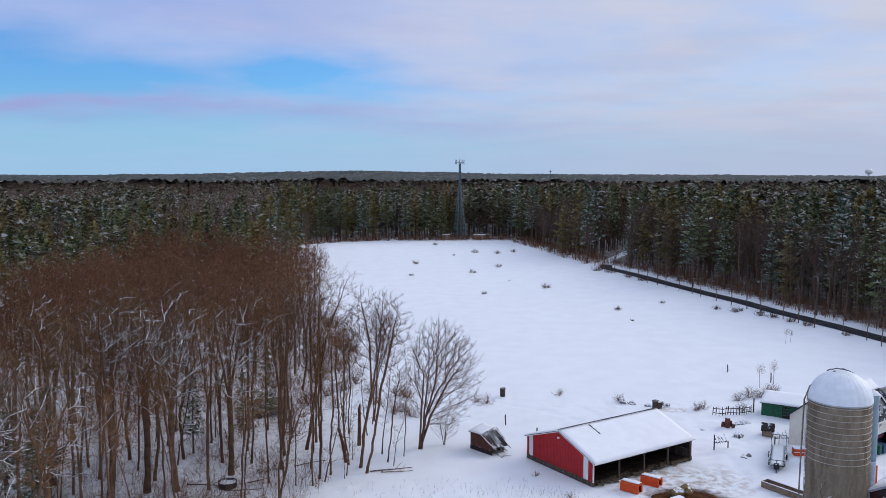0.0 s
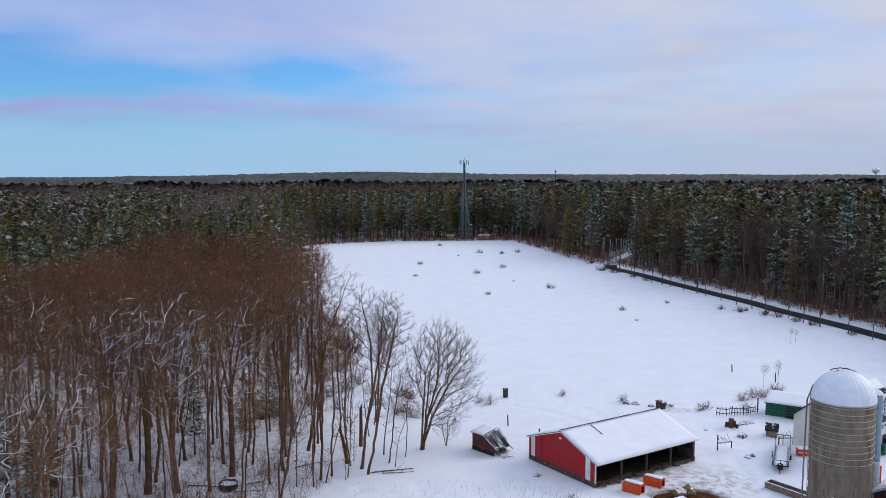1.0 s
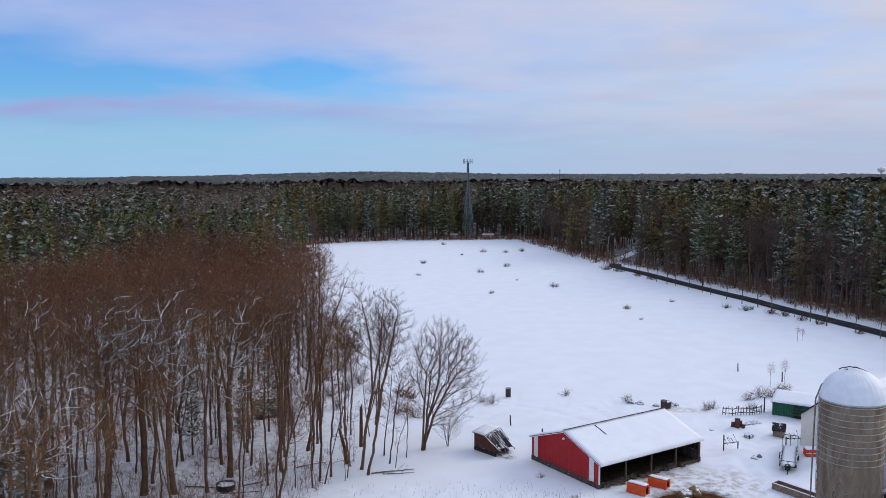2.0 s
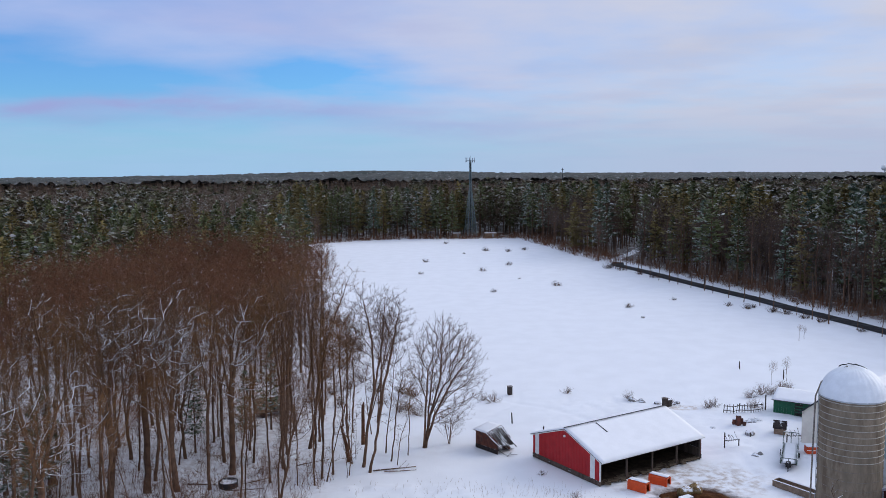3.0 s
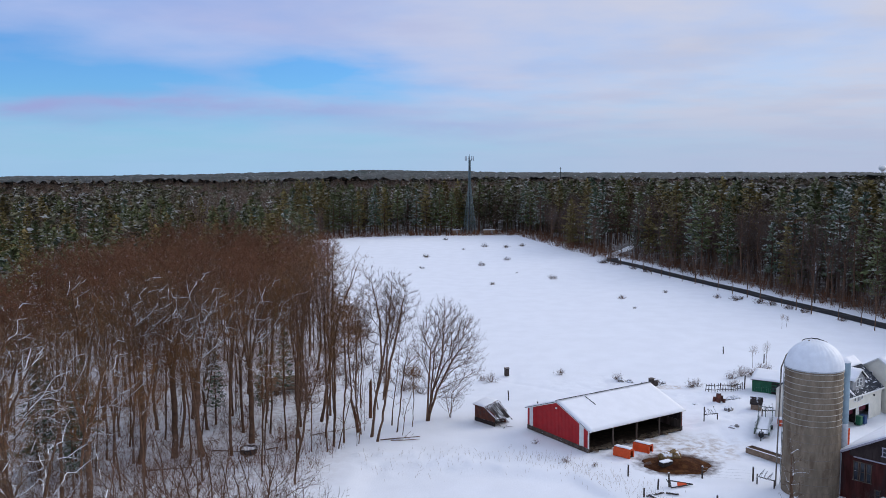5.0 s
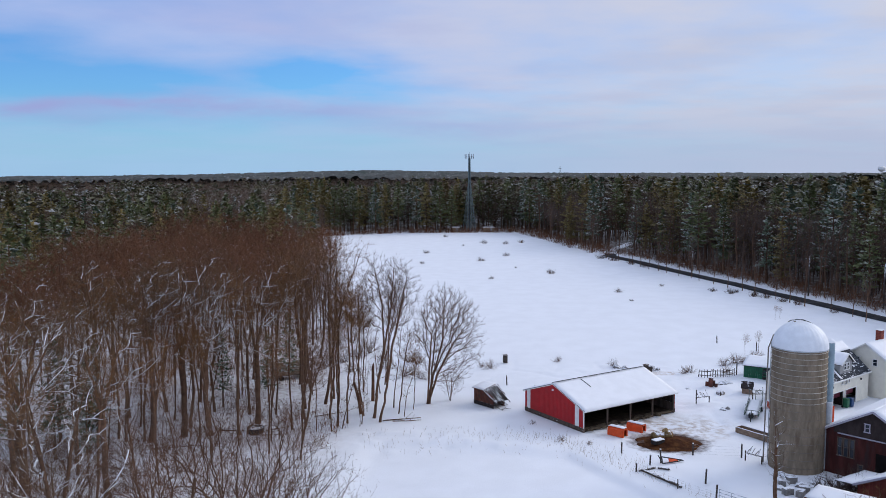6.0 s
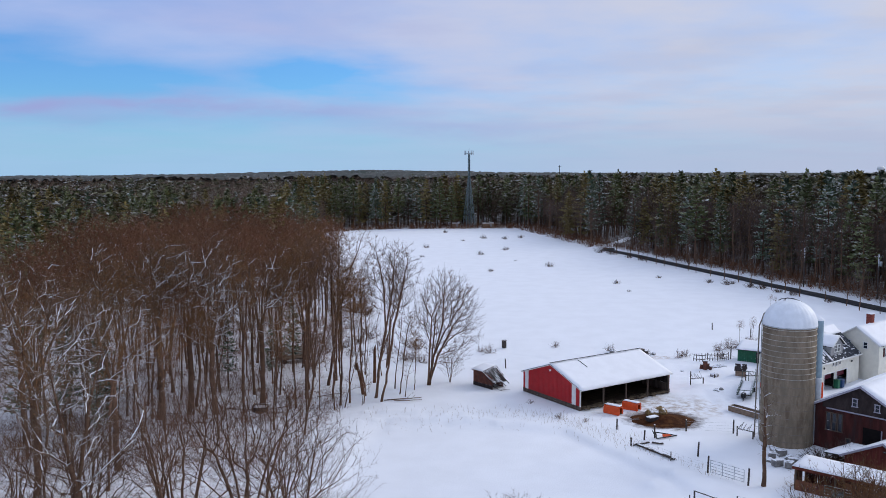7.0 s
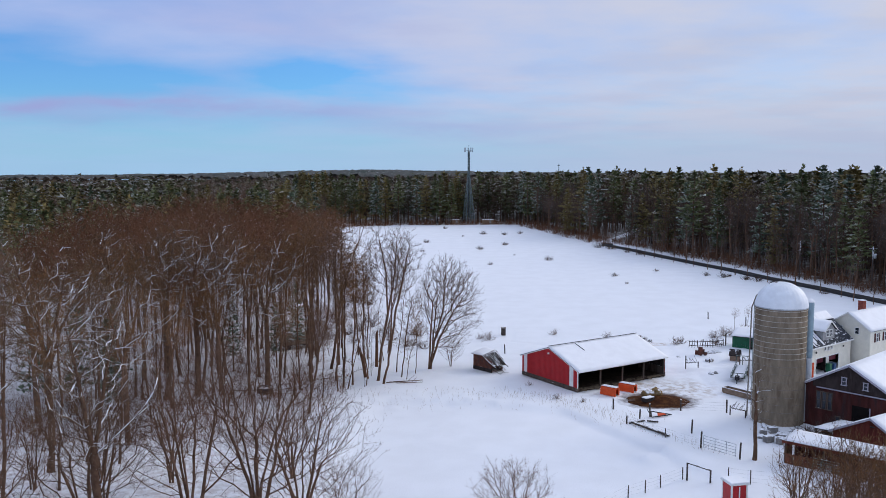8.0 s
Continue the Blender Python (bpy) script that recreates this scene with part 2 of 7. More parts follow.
    def slab(self, quad, thick):
        """A plate under a quad of four points."""
        q = [Vector(p) for p in quad]
        nrm = (q[1] - q[0]).cross(q[3] - q[0]).normalized()
        low = [p - nrm * thick for p in q]
        return self.add(q + low, [(0, 1, 2, 3), (7, 6, 5, 4)] + [(i + 4, (i + 1) % 4 + 4, (i + 1) % 4, i) for i in range(4)])


def mesh_of(name, shape, material, smooth=False):
    me = bpy.data.meshes.new(name)
    me.from_pydata(shape.v, [], shape.f)
    me.materials.append(material)
    if smooth:
        me.polygons.foreach_set("use_smooth", [True] * len(me.polygons))
    me.update()
    return me


def part(name, shape, material, parent=None, label="", smooth=False):
    ob = new(name, mesh_of(name, shape, material, smooth))
    ob.parent = parent
    if label:
        ob["label"] = label
    return ob


def thing(name, x, y, z, rz, label, category, group="", kind=""):
    ob = new(name)
    ob.empty_display_size = 0.3
    ob.matrix_basis = pose(x, y, z, 0, 0, rz)
    return tagged(ob, label, category, group, kind)


def fast_mesh(name, verts, tris, material):
    """A mesh from arrays of vertices and triangles."""
    me = bpy.data.meshes.new(name)
    verts, tris = np.asarray(verts, np.float32), np.asarray(tris, np.int32)
    me.vertices.add(len(verts))
    me.vertices.foreach_set("co", verts.ravel())
    me.loops.add(tris.size)
    me.loops.foreach_set("vertex_index", tris.ravel())
    me.polygons.add(len(tris))
    me.polygons.foreach_set("loop_start", np.arange(0, tris.size, 3, dtype=np.int32))
    me.materials.append(material)
    me.update(calc_edges=True)
    return me


# ---- ground ----
def step(a, b, v):
    s = min(max((v - a) / (b - a), 0.0), 1.0)
    return s * s * (3 - 2 * s)


def n2(x, y, s, seed=0.0):
    return noise.noise((x / s + seed, y / s - seed * 0.7, seed * 1.3))


ROAD = [(92, 92), (85.5, 113), (80.2, 131), (76.2, 147.5), (72.0, 162), (69.2, 175), (65.0, 189), (60.6, 205), (56.2, 223), (51.5, 238), (54, 252), (62.2, 269.5), (76.6, 302), (92, 340)]


def road_x(y):
    for (x0, y0), (x1, y1) in zip(ROAD, ROAD[1:]):
        if y0 <= y <= y1:
            return x0 + (x1 - x0) * (y - y0) / (y1 - y0)
    return ROAD[0][0] + (ROAD[0][1] - y) * 0.3 if y < ROAD[0][1] else ROAD[-1][0]


def pond(x, y):
    """1 on the low flat ground before the yard."""
    edge_back = 63.0 - 0.25 * max(x, 0) + 0.8 * n2(x, y, 6, 4)
    if x > 12:
        edge_back = 60.0 - (x - 12) * 1.9
    left = -9.0 - 0.12 * (63 - y)
    return step(0, 3.2, edge_back - y) * step(0, 3.0, x - left) * (1 - step(19, 24, x))


# trodden cattle paths: from x, y to x, y
TRAILS = ((6, 96, 9.5, 93), (9.5, 93, 13.5, 90.5), (13.5, 90.5, 17.5, 86), (10, 99, 9.5, 93), (17, 100, 15.5, 92), (27, 64, 30.5, 68), (30.5, 68, 31, 74), (28, 73, 36, 80), (4, 86, 9.5, 93), (22, 97, 21.5, 90))


def gz(x, y):
    """Height of the snow."""
    r = math.hypot(x, y)
    z = 0.05 * n2(x, y, 9, 1) + 0.022 * n2(x, y, 1.8, 2)
    if r < 140:
        z += 0.018 * n2(x, y, 0.7, 3) - 0.38 * pond(x, y)
        z += 0.10 * max(n2(x, y, 2.2, 5), 0) * step(28, 34, x) * step(60, 66, y)
        z += 0.12 * n2(x, y, 1.0, 11) * step(9, 13, x) * step(56, 62, y) * (1 - step(92, 98, y))
        z += 0.05 * n2(x, y, 1.0, 12) * step(-6, -14, x)
        z += 0.42 * max(n2(x, y, 1.3, 16), 0) * step(58.5, 61, y) * (1 - step(64, 66.5, y)) * step(-12, -9, x) * (1 - step(6, 10, x))
        for ax, ay, bx, by in TRAILS:
            u = ((x - ax) * (bx - ax) + (y - ay) * (by - ay)) / ((bx - ax) ** 2 + (by - ay) ** 2)
            if -0.02 < u < 1.02:
                dx, dy = x - ax - u * (bx - ax), y - ay - u * (by - ay)
                z -= 0.13 * math.exp(-(dx * dx + dy * dy) / 0.16) * (0.7 + 0.6 * n2(x, y, 0.8, 14))
        for cx, cy, h, w in ((17.6, 43.6, 0.55, 1.3), (19.8, 45.4, 0.4, 1.2), (36.4, 82.5, 0.35, 1.6), (33.5, 84.0, 0.3, 1.5), (30.5, 75.5, 0.3, 2.0), (24.5, 51, 0.25, 1.5)):
            d = ((x - cx) ** 2 + (y - cy) ** 2) / w ** 2
            if d < 9:
                z += h * math.exp(-d) * (0.8 + 0.5 * n2(x, y, 0.6, 7))
    # the land falls away gently beyond the farm
    z -= 18.0 * step(450, 2300, r) + 1.6e-5 * max(r - 2300, 0) ** 2
    if y > 0:
        z += 11.0 * math.exp(-((x + 220) / 360) ** 2 - ((r - 2350) / 260) ** 2)
    return z


def spread(lo, hi, fine, far, grow):
    """Grid lines: even between lo and hi, then ever wider out to far."""
    mid = list(np.arange(lo, hi, fine))
    out, s, p = [], fine, hi
    while p < far[1]:
        out.append(p)
        s *= grow
        p += s
    back, s, p = [], fine, lo
    while p > far[0]:
        s *= grow
        p -= s
        back.append(p)
    return back[::-1] + mid + out + [far[1]]


def ground():
    xs, ys = spread(-30, 48, 0.45, (-4200, 4200), 1.08), spread(32, 98, 0.45, (-1500, 4400), 1.065)
    s = Shape()
    s.v = [(x, y, gz(x, y)) for y in ys for x in xs]
    w = len(xs)
    s.f = [(j * w + i, j * w + i + 1, (j + 1) * w + i + 1, (j + 1) * w + i) for j in range(len(ys) - 1) for i in range(w - 1)]
    return tagged(part("ground", s, M_GROUND, smooth=True), "snow-covered pasture, yard and forest floor", "ground", kind="structure")


def ground_mat():
    m = mat("ground_snow", SNOW, 0.7, var=0.03, size=4.0, grain=0.10, bump=0.35)
    nt = m.node_tree
    n, l = nt.nodes, nt.links
    bsdf = n["Principled BSDF"]
    base = bsdf.inputs["Base Color"].links[0].from_socket
    pos = n.new("ShaderNodeNewGeometry").outputs["Position"]
    sep = n.new("ShaderNodeSeparateXYZ")
    l.new(pos, sep.inputs[0])

    def tex(scale, detail=5, rough=0.6):
        t = n.new("ShaderNodeTexNoise")
        t.inputs["Scale"].default_value, t.inputs["Detail"].default_value, t.inputs["Roughness"].default_value = scale, detail, rough
        l.new(pos, t.inputs["Vector"])
        return t.outputs["Fac"]

    def ramp(v, lo, hi, a=0.0, b=1.0):
        r = n.new("ShaderNodeMapRange")
        r.interpolation_type = "SMOOTHSTEP"
        l.new(v, r.inputs["Value"])
        for k, q in zip(("From Min", "From Max", "To Min", "To Max"), (lo, hi, a, b)):
            r.inputs[k].default_value = q
        return r.outputs[0]

    def math_(op, a, b):
        x = n.new("ShaderNodeMath")
        x.operation = op
        for i, v in enumerate((a, b)):
            if isinstance(v, (int, float)):
                x.inputs[i].default_value = v
            else:
                l.new(v, x.inputs[i])
        return x.outputs[0]

    def mix(f, a, b):
        x = n.new("ShaderNodeMix")
        x.data_type = "RGBA"
        for k, v in (("Factor_Float", f), ("A_Color", a), ("B_Color", b)):
            s = next(i for i in x.inputs if i.identifier == k)
            if isinstance(v, tuple):
                s.default_value = (*v, 1)
            else:
                l.new(v, s)
        return next(o for o in x.outputs if o.identifier == "Result_Color")

    def dist(cx, cy, ax, ay):
        """Distance from a spot, in units of its half-axes."""
        a = math_("DIVIDE", math_("SUBTRACT", sep.outputs[0], cx), ax)
        b = math_("DIVIDE", math_("SUBTRACT", sep.outputs[1], cy), ay)
        return math_("SQRT", math_("ADD", math_("MULTIPLY", a, a), math_("MULTIPLY", b, b)), 0)

    col = base
    # leaf litter that shows through under the left wood, and the floor of the far woods darkened in colour
    wood = math_("MULTIPLY", math_("MULTIPLY", ramp(sep.outputs[0], -8, -18), ramp(sep.outputs[1], 140, 115)), ramp(tex(1.3), 0.36, 0.64))
    col = mix(math_("MULTIPLY", wood, 0.42), col, (0.27, 0.18, 0.145))
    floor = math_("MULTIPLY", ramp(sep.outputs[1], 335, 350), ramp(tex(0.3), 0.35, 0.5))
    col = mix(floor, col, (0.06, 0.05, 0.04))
    # leaf litter under the roadside wood, the dimness inside it put into the colour
    beyond = math_("ADD", math_("ADD", sep.outputs[0], math_("MULTIPLY", sep.outputs[1], 0.272)), -116.2)
    col = mix(math_("MULTIPLY", math_("MULTIPLY", ramp(beyond, 6, 11), ramp(sep.outputs[1], 345, 300)), ramp(tex(0.4), 0.36, 0.5, 0.35, 0.9)), col, (0.10, 0.075, 0.06))
    # trodden, muddy yard before the cattle barn
    mud = math_("MULTIPLY", ramp(math_("ADD", dist(23.5, 66.0, 9.5, 6.0), math_("MULTIPLY", tex(0.7), 0.9)), 1.55, 0.75), ramp(tex(1.0), 0.38, 0.68))
    col = mix(math_("MULTIPLY", mud, 0.85), col, (0.33, 0.24, 0.17))
    ring = ramp(math_("ADD", dist(23.0, 61.2, 4.2, 3.6), math_("MULTIPLY", tex(1.1), 0.8)), 1.55, 1.05)
    col = mix(ring, col, (0.050, 0.019, 0.009))
    spill = math_("MULTIPLY", ramp(dist(29.5, 90.5, 3.2, 1.0), 1.2, 0.5), ramp(tex(1.5), 0.4, 0.6))
    col = mix(math_("MULTIPLY", spill, 0.6), col, (0.42, 0.30, 0.21))
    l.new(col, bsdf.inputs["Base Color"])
    return m


M_GROUND = ground_mat()
ground()


# ---- road ----
def road():
    s, snow = Shape(), Shape()
    pts = []
    for (x0, y0), (x1, y1) in zip(ROAD, ROAD[1:]):
        k = max(2, int((y1 - y0) / 3))
        pts += [(x0 + (x1 - x0) * i / k, y0 + (y1 - y0) * i / k) for i in range(k)]
    pts = [p for p in pts if p[1] < 246]
    prof = ((-2.0, 0.0), (-1.9, 0.07), (0, 0.11), (1.9, 0.07), (2.0, 0.0))
    for i, (x, y) in enumerate(pts):
        a, b = pts[max(i - 1, 0)], pts[min(i + 1, len(pts) - 1)]
        d = Vector((b[0] - a[0], b[1] - a[1], 0)).normalized()
        side = Vector((d.y, -d.x, 0))
        for o, h in prof:
            p = Vector((x, y, 0)) + side * o
            s.v.append((p.x, p.y, gz(p.x, p.y) + h + 0.06))
    w = len(prof)
    s.f = [(i * w + k, i * w + k + 1, (i + 1) * w + k + 1, (i + 1) * w + k) for i in range(len(pts) - 1) for k in range(w - 1)]
    tagged(part("road", s, M_ASPHALT, smooth=True), "narrow wet asphalt lane cleared of snow", "road", kind="structure")


road()


def side_track():
    """The lane's snowed-over branch that climbs into the woods."""
    s = Shape()
    pts = [(51.0, 240), (52.2, 247), (54.6, 254), (58.4, 262), (62.2, 269.5), (69.4, 286), (76.6, 302), (84, 320)]
    for i, (x, y) in enumerate(pts):
        a, b = pts[max(i - 1, 0)], pts[min(i + 1, len(pts) - 1)]
        d = Vector((b[0] - a[0], b[1] - a[1], 0)).normalized()
        side = Vector((d.y, -d.x, 0))
        for o, h in ((-1.5, 0.0), (-1.4, 0.1), (-0.5, 0.08), (0.5, 0.08), (1.4, 0.1), (1.5, 0.0)):
            p = Vector((x, y, 0)) + side * o
            s.v.append((p.x, p.y, gz(p.x, p.y) + h + 0.05))
    s.f = [(i * 6 + k, i * 6 + k + 1, (i + 1) * 6 + k + 1, (i + 1) * 6 + k) for i in range(len(pts) - 1) for k in range(5)]
    tagged(part("side_track", s, M_SNOW, smooth=True), "snowed-over track climbing into the woods", "track", kind="structure")


side_track()


# ---- trees ----
def perp(d, angle, rng):
    s = d.orthogonal().normalized()
    return (Matrix.Rotation(rng.uniform(0, 6.283), 3, d) @ (Matrix.Rotation(angle, 3, s) @ d)).normalized()


def grow(shapes, p, d, length, r, level, rng, spec):
    """One branch and all that grows from it. shapes: one Shape for each level."""
    k = spec["seg"][level]
    pts, dirs = [Vector(p)], [d]
    for i in range(k):
        d = (d + Vector((rng.gauss(0, 1), rng.gauss(0, 1), rng.gauss(0, 0.6))) * spec["wob"][level] + Vector((0, 0, spec["up"][level]))).normalized()
        pts.append(pts[-1] + d * (length / k))
        dirs.append(d)
    end = spec["end"][level]
    if level + 1 >= len(spec["seg"]):
        # a twig that runs out to a point
        s, a, b = shapes[-1], pts[0], pts[-1]
        u = d.orthogonal().normalized()
        w = d.cross(u)
        s.add([a + u * r, a - u * 0.5 * r + w * 0.87 * r, a - u * 0.5 * r - w * 0.87 * r, b], [(0, 1, 3), (1, 2, 3), (2, 0, 3)])
        return
    shapes[min(level, len(shapes) - 1)].tube(pts, [r * (1 - (1 - end) * i / k) for i in range(k + 1)], spec["sides"][level])
    n = spec["kids"][level]
    for j in range(n):
        t = spec["from"][level] + (1 - spec["from"][level]) * ((j + rng.random()) / n)
        f = min(t * k, k - 1e-4)
        i = int(f)
        q = pts[i].lerp(pts[i + 1], f - i)
        rr = r * (1 - (1 - end) * t)
        grow(shapes, q, perp(dirs[i + 1], spec["ang"][level] * rng.uniform(spec.get("tight", 0.7) if level == 0 else 0.7, 1.25), rng),
             length * spec["ratio"][level] * rng.uniform(0.9 if "tight" in spec and level == 0 else 0.65, 1.15) * (1.15 - spec["fade"][level] * t), min(rr * 0.75, spec["thick"][level + 1]), level + 1, rng, spec)


FOREST = dict(seg=(7, 5, 3, 1), wob=(0.075, 0.22, 0.24, 0.1), up=(0.02, 0.075, 0.02, 0.0), end=(0.25, 0.3, 0.4, 0), sides=(7, 5, 3, 3), kids=(13, 8, 12), ang=(1.1, 0.95, 0.85),
              ratio=(0.36, 0.44, 0.46), fade=(0.6, 0.4, 0.3), thick=(1, 0.075, 0.040, 0.033))
FOREST["from"] = (0.50, 0.2, 0.12)
POLE = dict(FOREST, wob=(0.09, 0.2, 0.2, 0.1), kids=(15, 5, 5), seg=(7, 3, 1, 1), sides=(5, 3, 3, 3), ratio=(0.17, 0.45, 0.55), thick=(1, 0.03, 0.018, 0.016), ang=(0.9, 0.8, 0.7))
POLE["from"] = (0.14, 0.2, 0.15)
SHRUB = dict(seg=(1, 4, 2, 1), wob=(0, 0.10, 0.16, 0.1), up=(0, 0.03, 0.04, 0.02), end=(1, 0.3, 0.4, 0), sides=(5, 4, 3, 3), kids=(12, 6, 7), ang=(0.9, 0.65, 0.65),
             ratio=(8.0, 0.5, 0.55), fade=(0.1, 0.4, 0.3), thick=(1, 0.03, 0.022, 0.028), stub=0.1)
SHRUB["from"] = (0.0, 0.15, 0.15)


def bare_kind(name, seed, height, girth, spec, twig, lean=0.0, limb=None):
    """Meshes of one bare tree: trunk, limbs, twigs, each grown from the same start."""
    rng = random.Random(seed)
    shapes = [Shape(), Shape(), Shape()]
    tall = height * spec.get("stub", 1.0)
    grow(shapes, (0, 0, -0.25), Vector((lean, lean * 0.4, 1)).normalized(), tall, girth, 0, rng, spec)
    top = height / max(v[2] for q in shapes for v in q.v)
    for q in shapes:
        q.v = [(x * top, y * top, z * top) for x, y, z in q.v]
    if "stub" not in spec:
        s = shapes[0]
        s.v = [(x * (1 + 0.4 * math.exp(-max(z, 0) * 2.2)), y * (1 + 0.4 * math.exp(-max(z, 0) * 2.2)), z) for x, y, z in s.v]
    limbs = len(shapes[1].f)
    shapes[1].add(shapes[2].v, shapes[2].f)
    crown = mesh_of("crown", shapes[1], limb or (M_BUSH if spec is SHRUB else M_LIMB), True)
    crown.materials.append(twig)
    crown.polygons.foreach_set("material_index", [int(i >= limbs) for i in range(len(crown.polygons))])
    return [mesh_of("trunk", shapes[0], M_BARK, True), crown]


def plant(name, meshes, x, y, turn, size, label, category, group, names=("trunk", "crown"), z=None, tilt=0.0):
    t = thing(name, x, y, gz(x, y) if z is None else z, 0, label, category, group)
    t.matrix_basis = pose(x, y, gz(x, y) if z is None else z, tilt, tilt * 0.5, turn) @ Matrix.Diagonal((size, size, size, 1))
    if len(meshes) > 2:
        names = ("stem",) * (len(meshes) - 1) + ("crown",)
    for n, me in zip(names, meshes):
        if len(me.vertices):
            new(n, me).parent = t
    return t


M_LIMB_SNOWY = mat("snow_topped_limbs", (0.13, 0.085, 0.060), 0.9, var=0.3, size=0.8, bump=0, own=0.15, snow=0.68, snow_low=0.12, snow_high=0.45, snow_size=0.9)
M_OAK_TWIG = mat("snow_lined_twigs", (0.150, 0.098, 0.060), 0.9, var=0.3, size=1.5, bump=0, own=0.2, snow=0.26, snow_low=0.2, snow_high=0.6, snow_size=0.9)
M_STEM = mat("dark_shrub_stems", (0.130, 0.075, 0.049), 0.9, var=0.3, size=0.6, bump=0, own=0.2, snow=0.15, snow_low=0.4, snow_high=0.7, snow_size=0.8)
M_TWIG_DARK = mat("dark_bare_twigs", (0.125, 0.074, 0.050), 0.9, var=0.35, size=2.0, bump=0, own=0.3, snow=0.04)
RED_TWIG = mat("reddish_twigs", (0.152, 0.072, 0.040), 0.9, var=0.3, size=2.0, bump=0, own=0.2, snow=0.05)

def reach_out(targets, nodes, path, bf):
    """Ties every target to the growing tree by the cheapest way: its distance plus bf times the way down to the root."""
    n0, n = len(nodes), len(targets)
    pos = np.zeros((n0 + n, 3))
    pos[:n0] = nodes
    way = np.zeros(n0 + n)
    way[:n0] = path
    parent = np.full(n0 + n, -1)
    d = np.linalg.norm(targets[:, None] - pos[None, :n0], axis=2) + bf * way[None, :n0]
    cost, who = d.min(1), d.argmin(1)
    for k in range(n0, n0 + n):
        j = int(cost.argmin())
        pos[k], parent[k] = targets[j], who[j]
        way[k] = way[who[j]] + np.linalg.norm(pos[k] - pos[who[j]])
        cost[j] = np.inf
        c = np.linalg.norm(targets - pos[k], axis=1) + bf * way[k]
        better = (c < cost) & np.isfinite(cost)
        cost[better], who[better] = c[better], k
    return pos, parent


def crown_kind(seed, stems, blobs, count, twig, limb=None, bf=0.24, tip=0.009, power=2.35, girth=0.16, spikes=3, spike=0.55, fine=0.0085, rise=0.35, hollow=0.0):
    """Meshes of a bare tree whose branches fill given lobes.
    stems: chains of (x, y, z); blobs: lobes of the crown as (centre, radii, share)."""
    r = np.random.RandomState(seed)
    nodes, path, parent0, starts = [], [], [], []
    for chain in stems:
        way, last = 0.0, -1
        starts.append(len(nodes))
        if nodes and chain[0][2] > 1.0:   # a fork grows from the nearest node of the trunk
            last = min(range(len(nodes)), key=lambda i: np.linalg.norm(nodes[i] - np.array(chain[0])))
            way = path[last]
        for i, (a, b) in enumerate(zip(chain, chain[1:])):
            a, b = np.array(a, float), np.array(b, float)
            m = max(2, int(np.linalg.norm(b - a) / 0.8))
            for q in range(0 if i == 0 else 1, m + 1):
                p = a + (b - a) * q / m + r.normal(0, 0.035, 3) * (1 if 0 < q < m else 0)
                if last >= 0:
                    way += np.linalg.norm(p - nodes[last])
                nodes.append(p)
                path.append(way)
                parent0.append(last)
                last = len(nodes) - 1
    pts = []
    for c, q, share in blobs:
        m = int(count * share)
        d = r.normal(0, 1, (m, 3))
        d /= np.linalg.norm(d, axis=1)[:, None]
        pts.append(np.array(c) + d * np.array(q) * (hollow + (1 - hollow) * r.uniform(0, 1, (m, 1)) ** 0.42) * r.uniform(0.88, 1.08, (m, 1)))
    pos, parent = reach_out(np.concatenate(pts), np.array(nodes), np.array(path), bf)
    n0 = len(nodes)
    parent[:n0] = parent0
    n = len(pos)
    for _ in range(4):   # ease the kinks out of the branches
        count_, mean = np.zeros(n), np.zeros((n, 3))
        np.add.at(count_, parent[n0:], 1)
        np.add.at(mean, parent[n0:], pos[n0:])
        inner = np.arange(n0, n)[count_[n0:] > 0]
        pos[inner] = 0.4 * pos[inner] + 0.3 * pos[parent[inner]] + 0.3 * mean[inner] / count_[inner, None]
    load = np.zeros(n)
    kids = np.zeros(n, int)
    for i in range(n - 1, -1, -1):
        if load[i] == 0:
            load[i] = tip ** power
        if parent[i] >= 0:
            load[parent[i]] += load[i]
            kids[parent[i]] += 1
    rad = load ** (1 / power)
    base = max(rad[i] for i in starts)
    # the trunk is brought to its girth, the twigs keep theirs
    f = math.log(girth / tip) / max(math.log(base / tip), 0.1)
    rad = tip * (rad / tip) ** f
    trunks, limbs, twigs = [], Shape(), Shape()
    for start, end in zip(starts, starts[1:] + [n0]):
        pts_ = [Vector(pos[i]) for i in range(start, end)]
        radii = [float(rad[i]) * (1 + 0.45 * math.exp(-max(pos[i][2], 0) * 1.8)) for i in range(start, end)]
        if parent0[start] < 0:
            trunks.append(Shape())
        trunks[-1].tube(pts_, radii, 7)
    for i in range(n0, n):
        a, b, q = Vector(pos[parent[i]]), Vector(pos[i]), float(rad[i])
        if kids[i] and q > tip * 1.3:
            limbs.tube([a, b], [min(float(rad[parent[i]]), q * 1.12), q], 5 if q > 0.05 else 3)
        else:
            dart(twigs, a, b, q)
        if q < tip * 3.2:
            d = (b - a).normalized()
            for _ in range(spikes):
                o = a.lerp(b, r.uniform(0.2, 1.0))
                w = (d * 0.55 + Vector(r.normal(0, 0.62, 3)) + Vector((0, 0, rise))).normalized()
                dart(twigs, o, o + w * (spike * r.uniform(0.5, 1.3)), fine)
    k = len(limbs.f)
    limbs.add(twigs.v, twigs.f)
    crown = mesh_of("crown", limbs, limb or M_LIMB, False)
    crown.materials.append(twig)
    crown.polygons.foreach_set("material_index", [int(i >= k) for i in range(len(crown.polygons))])
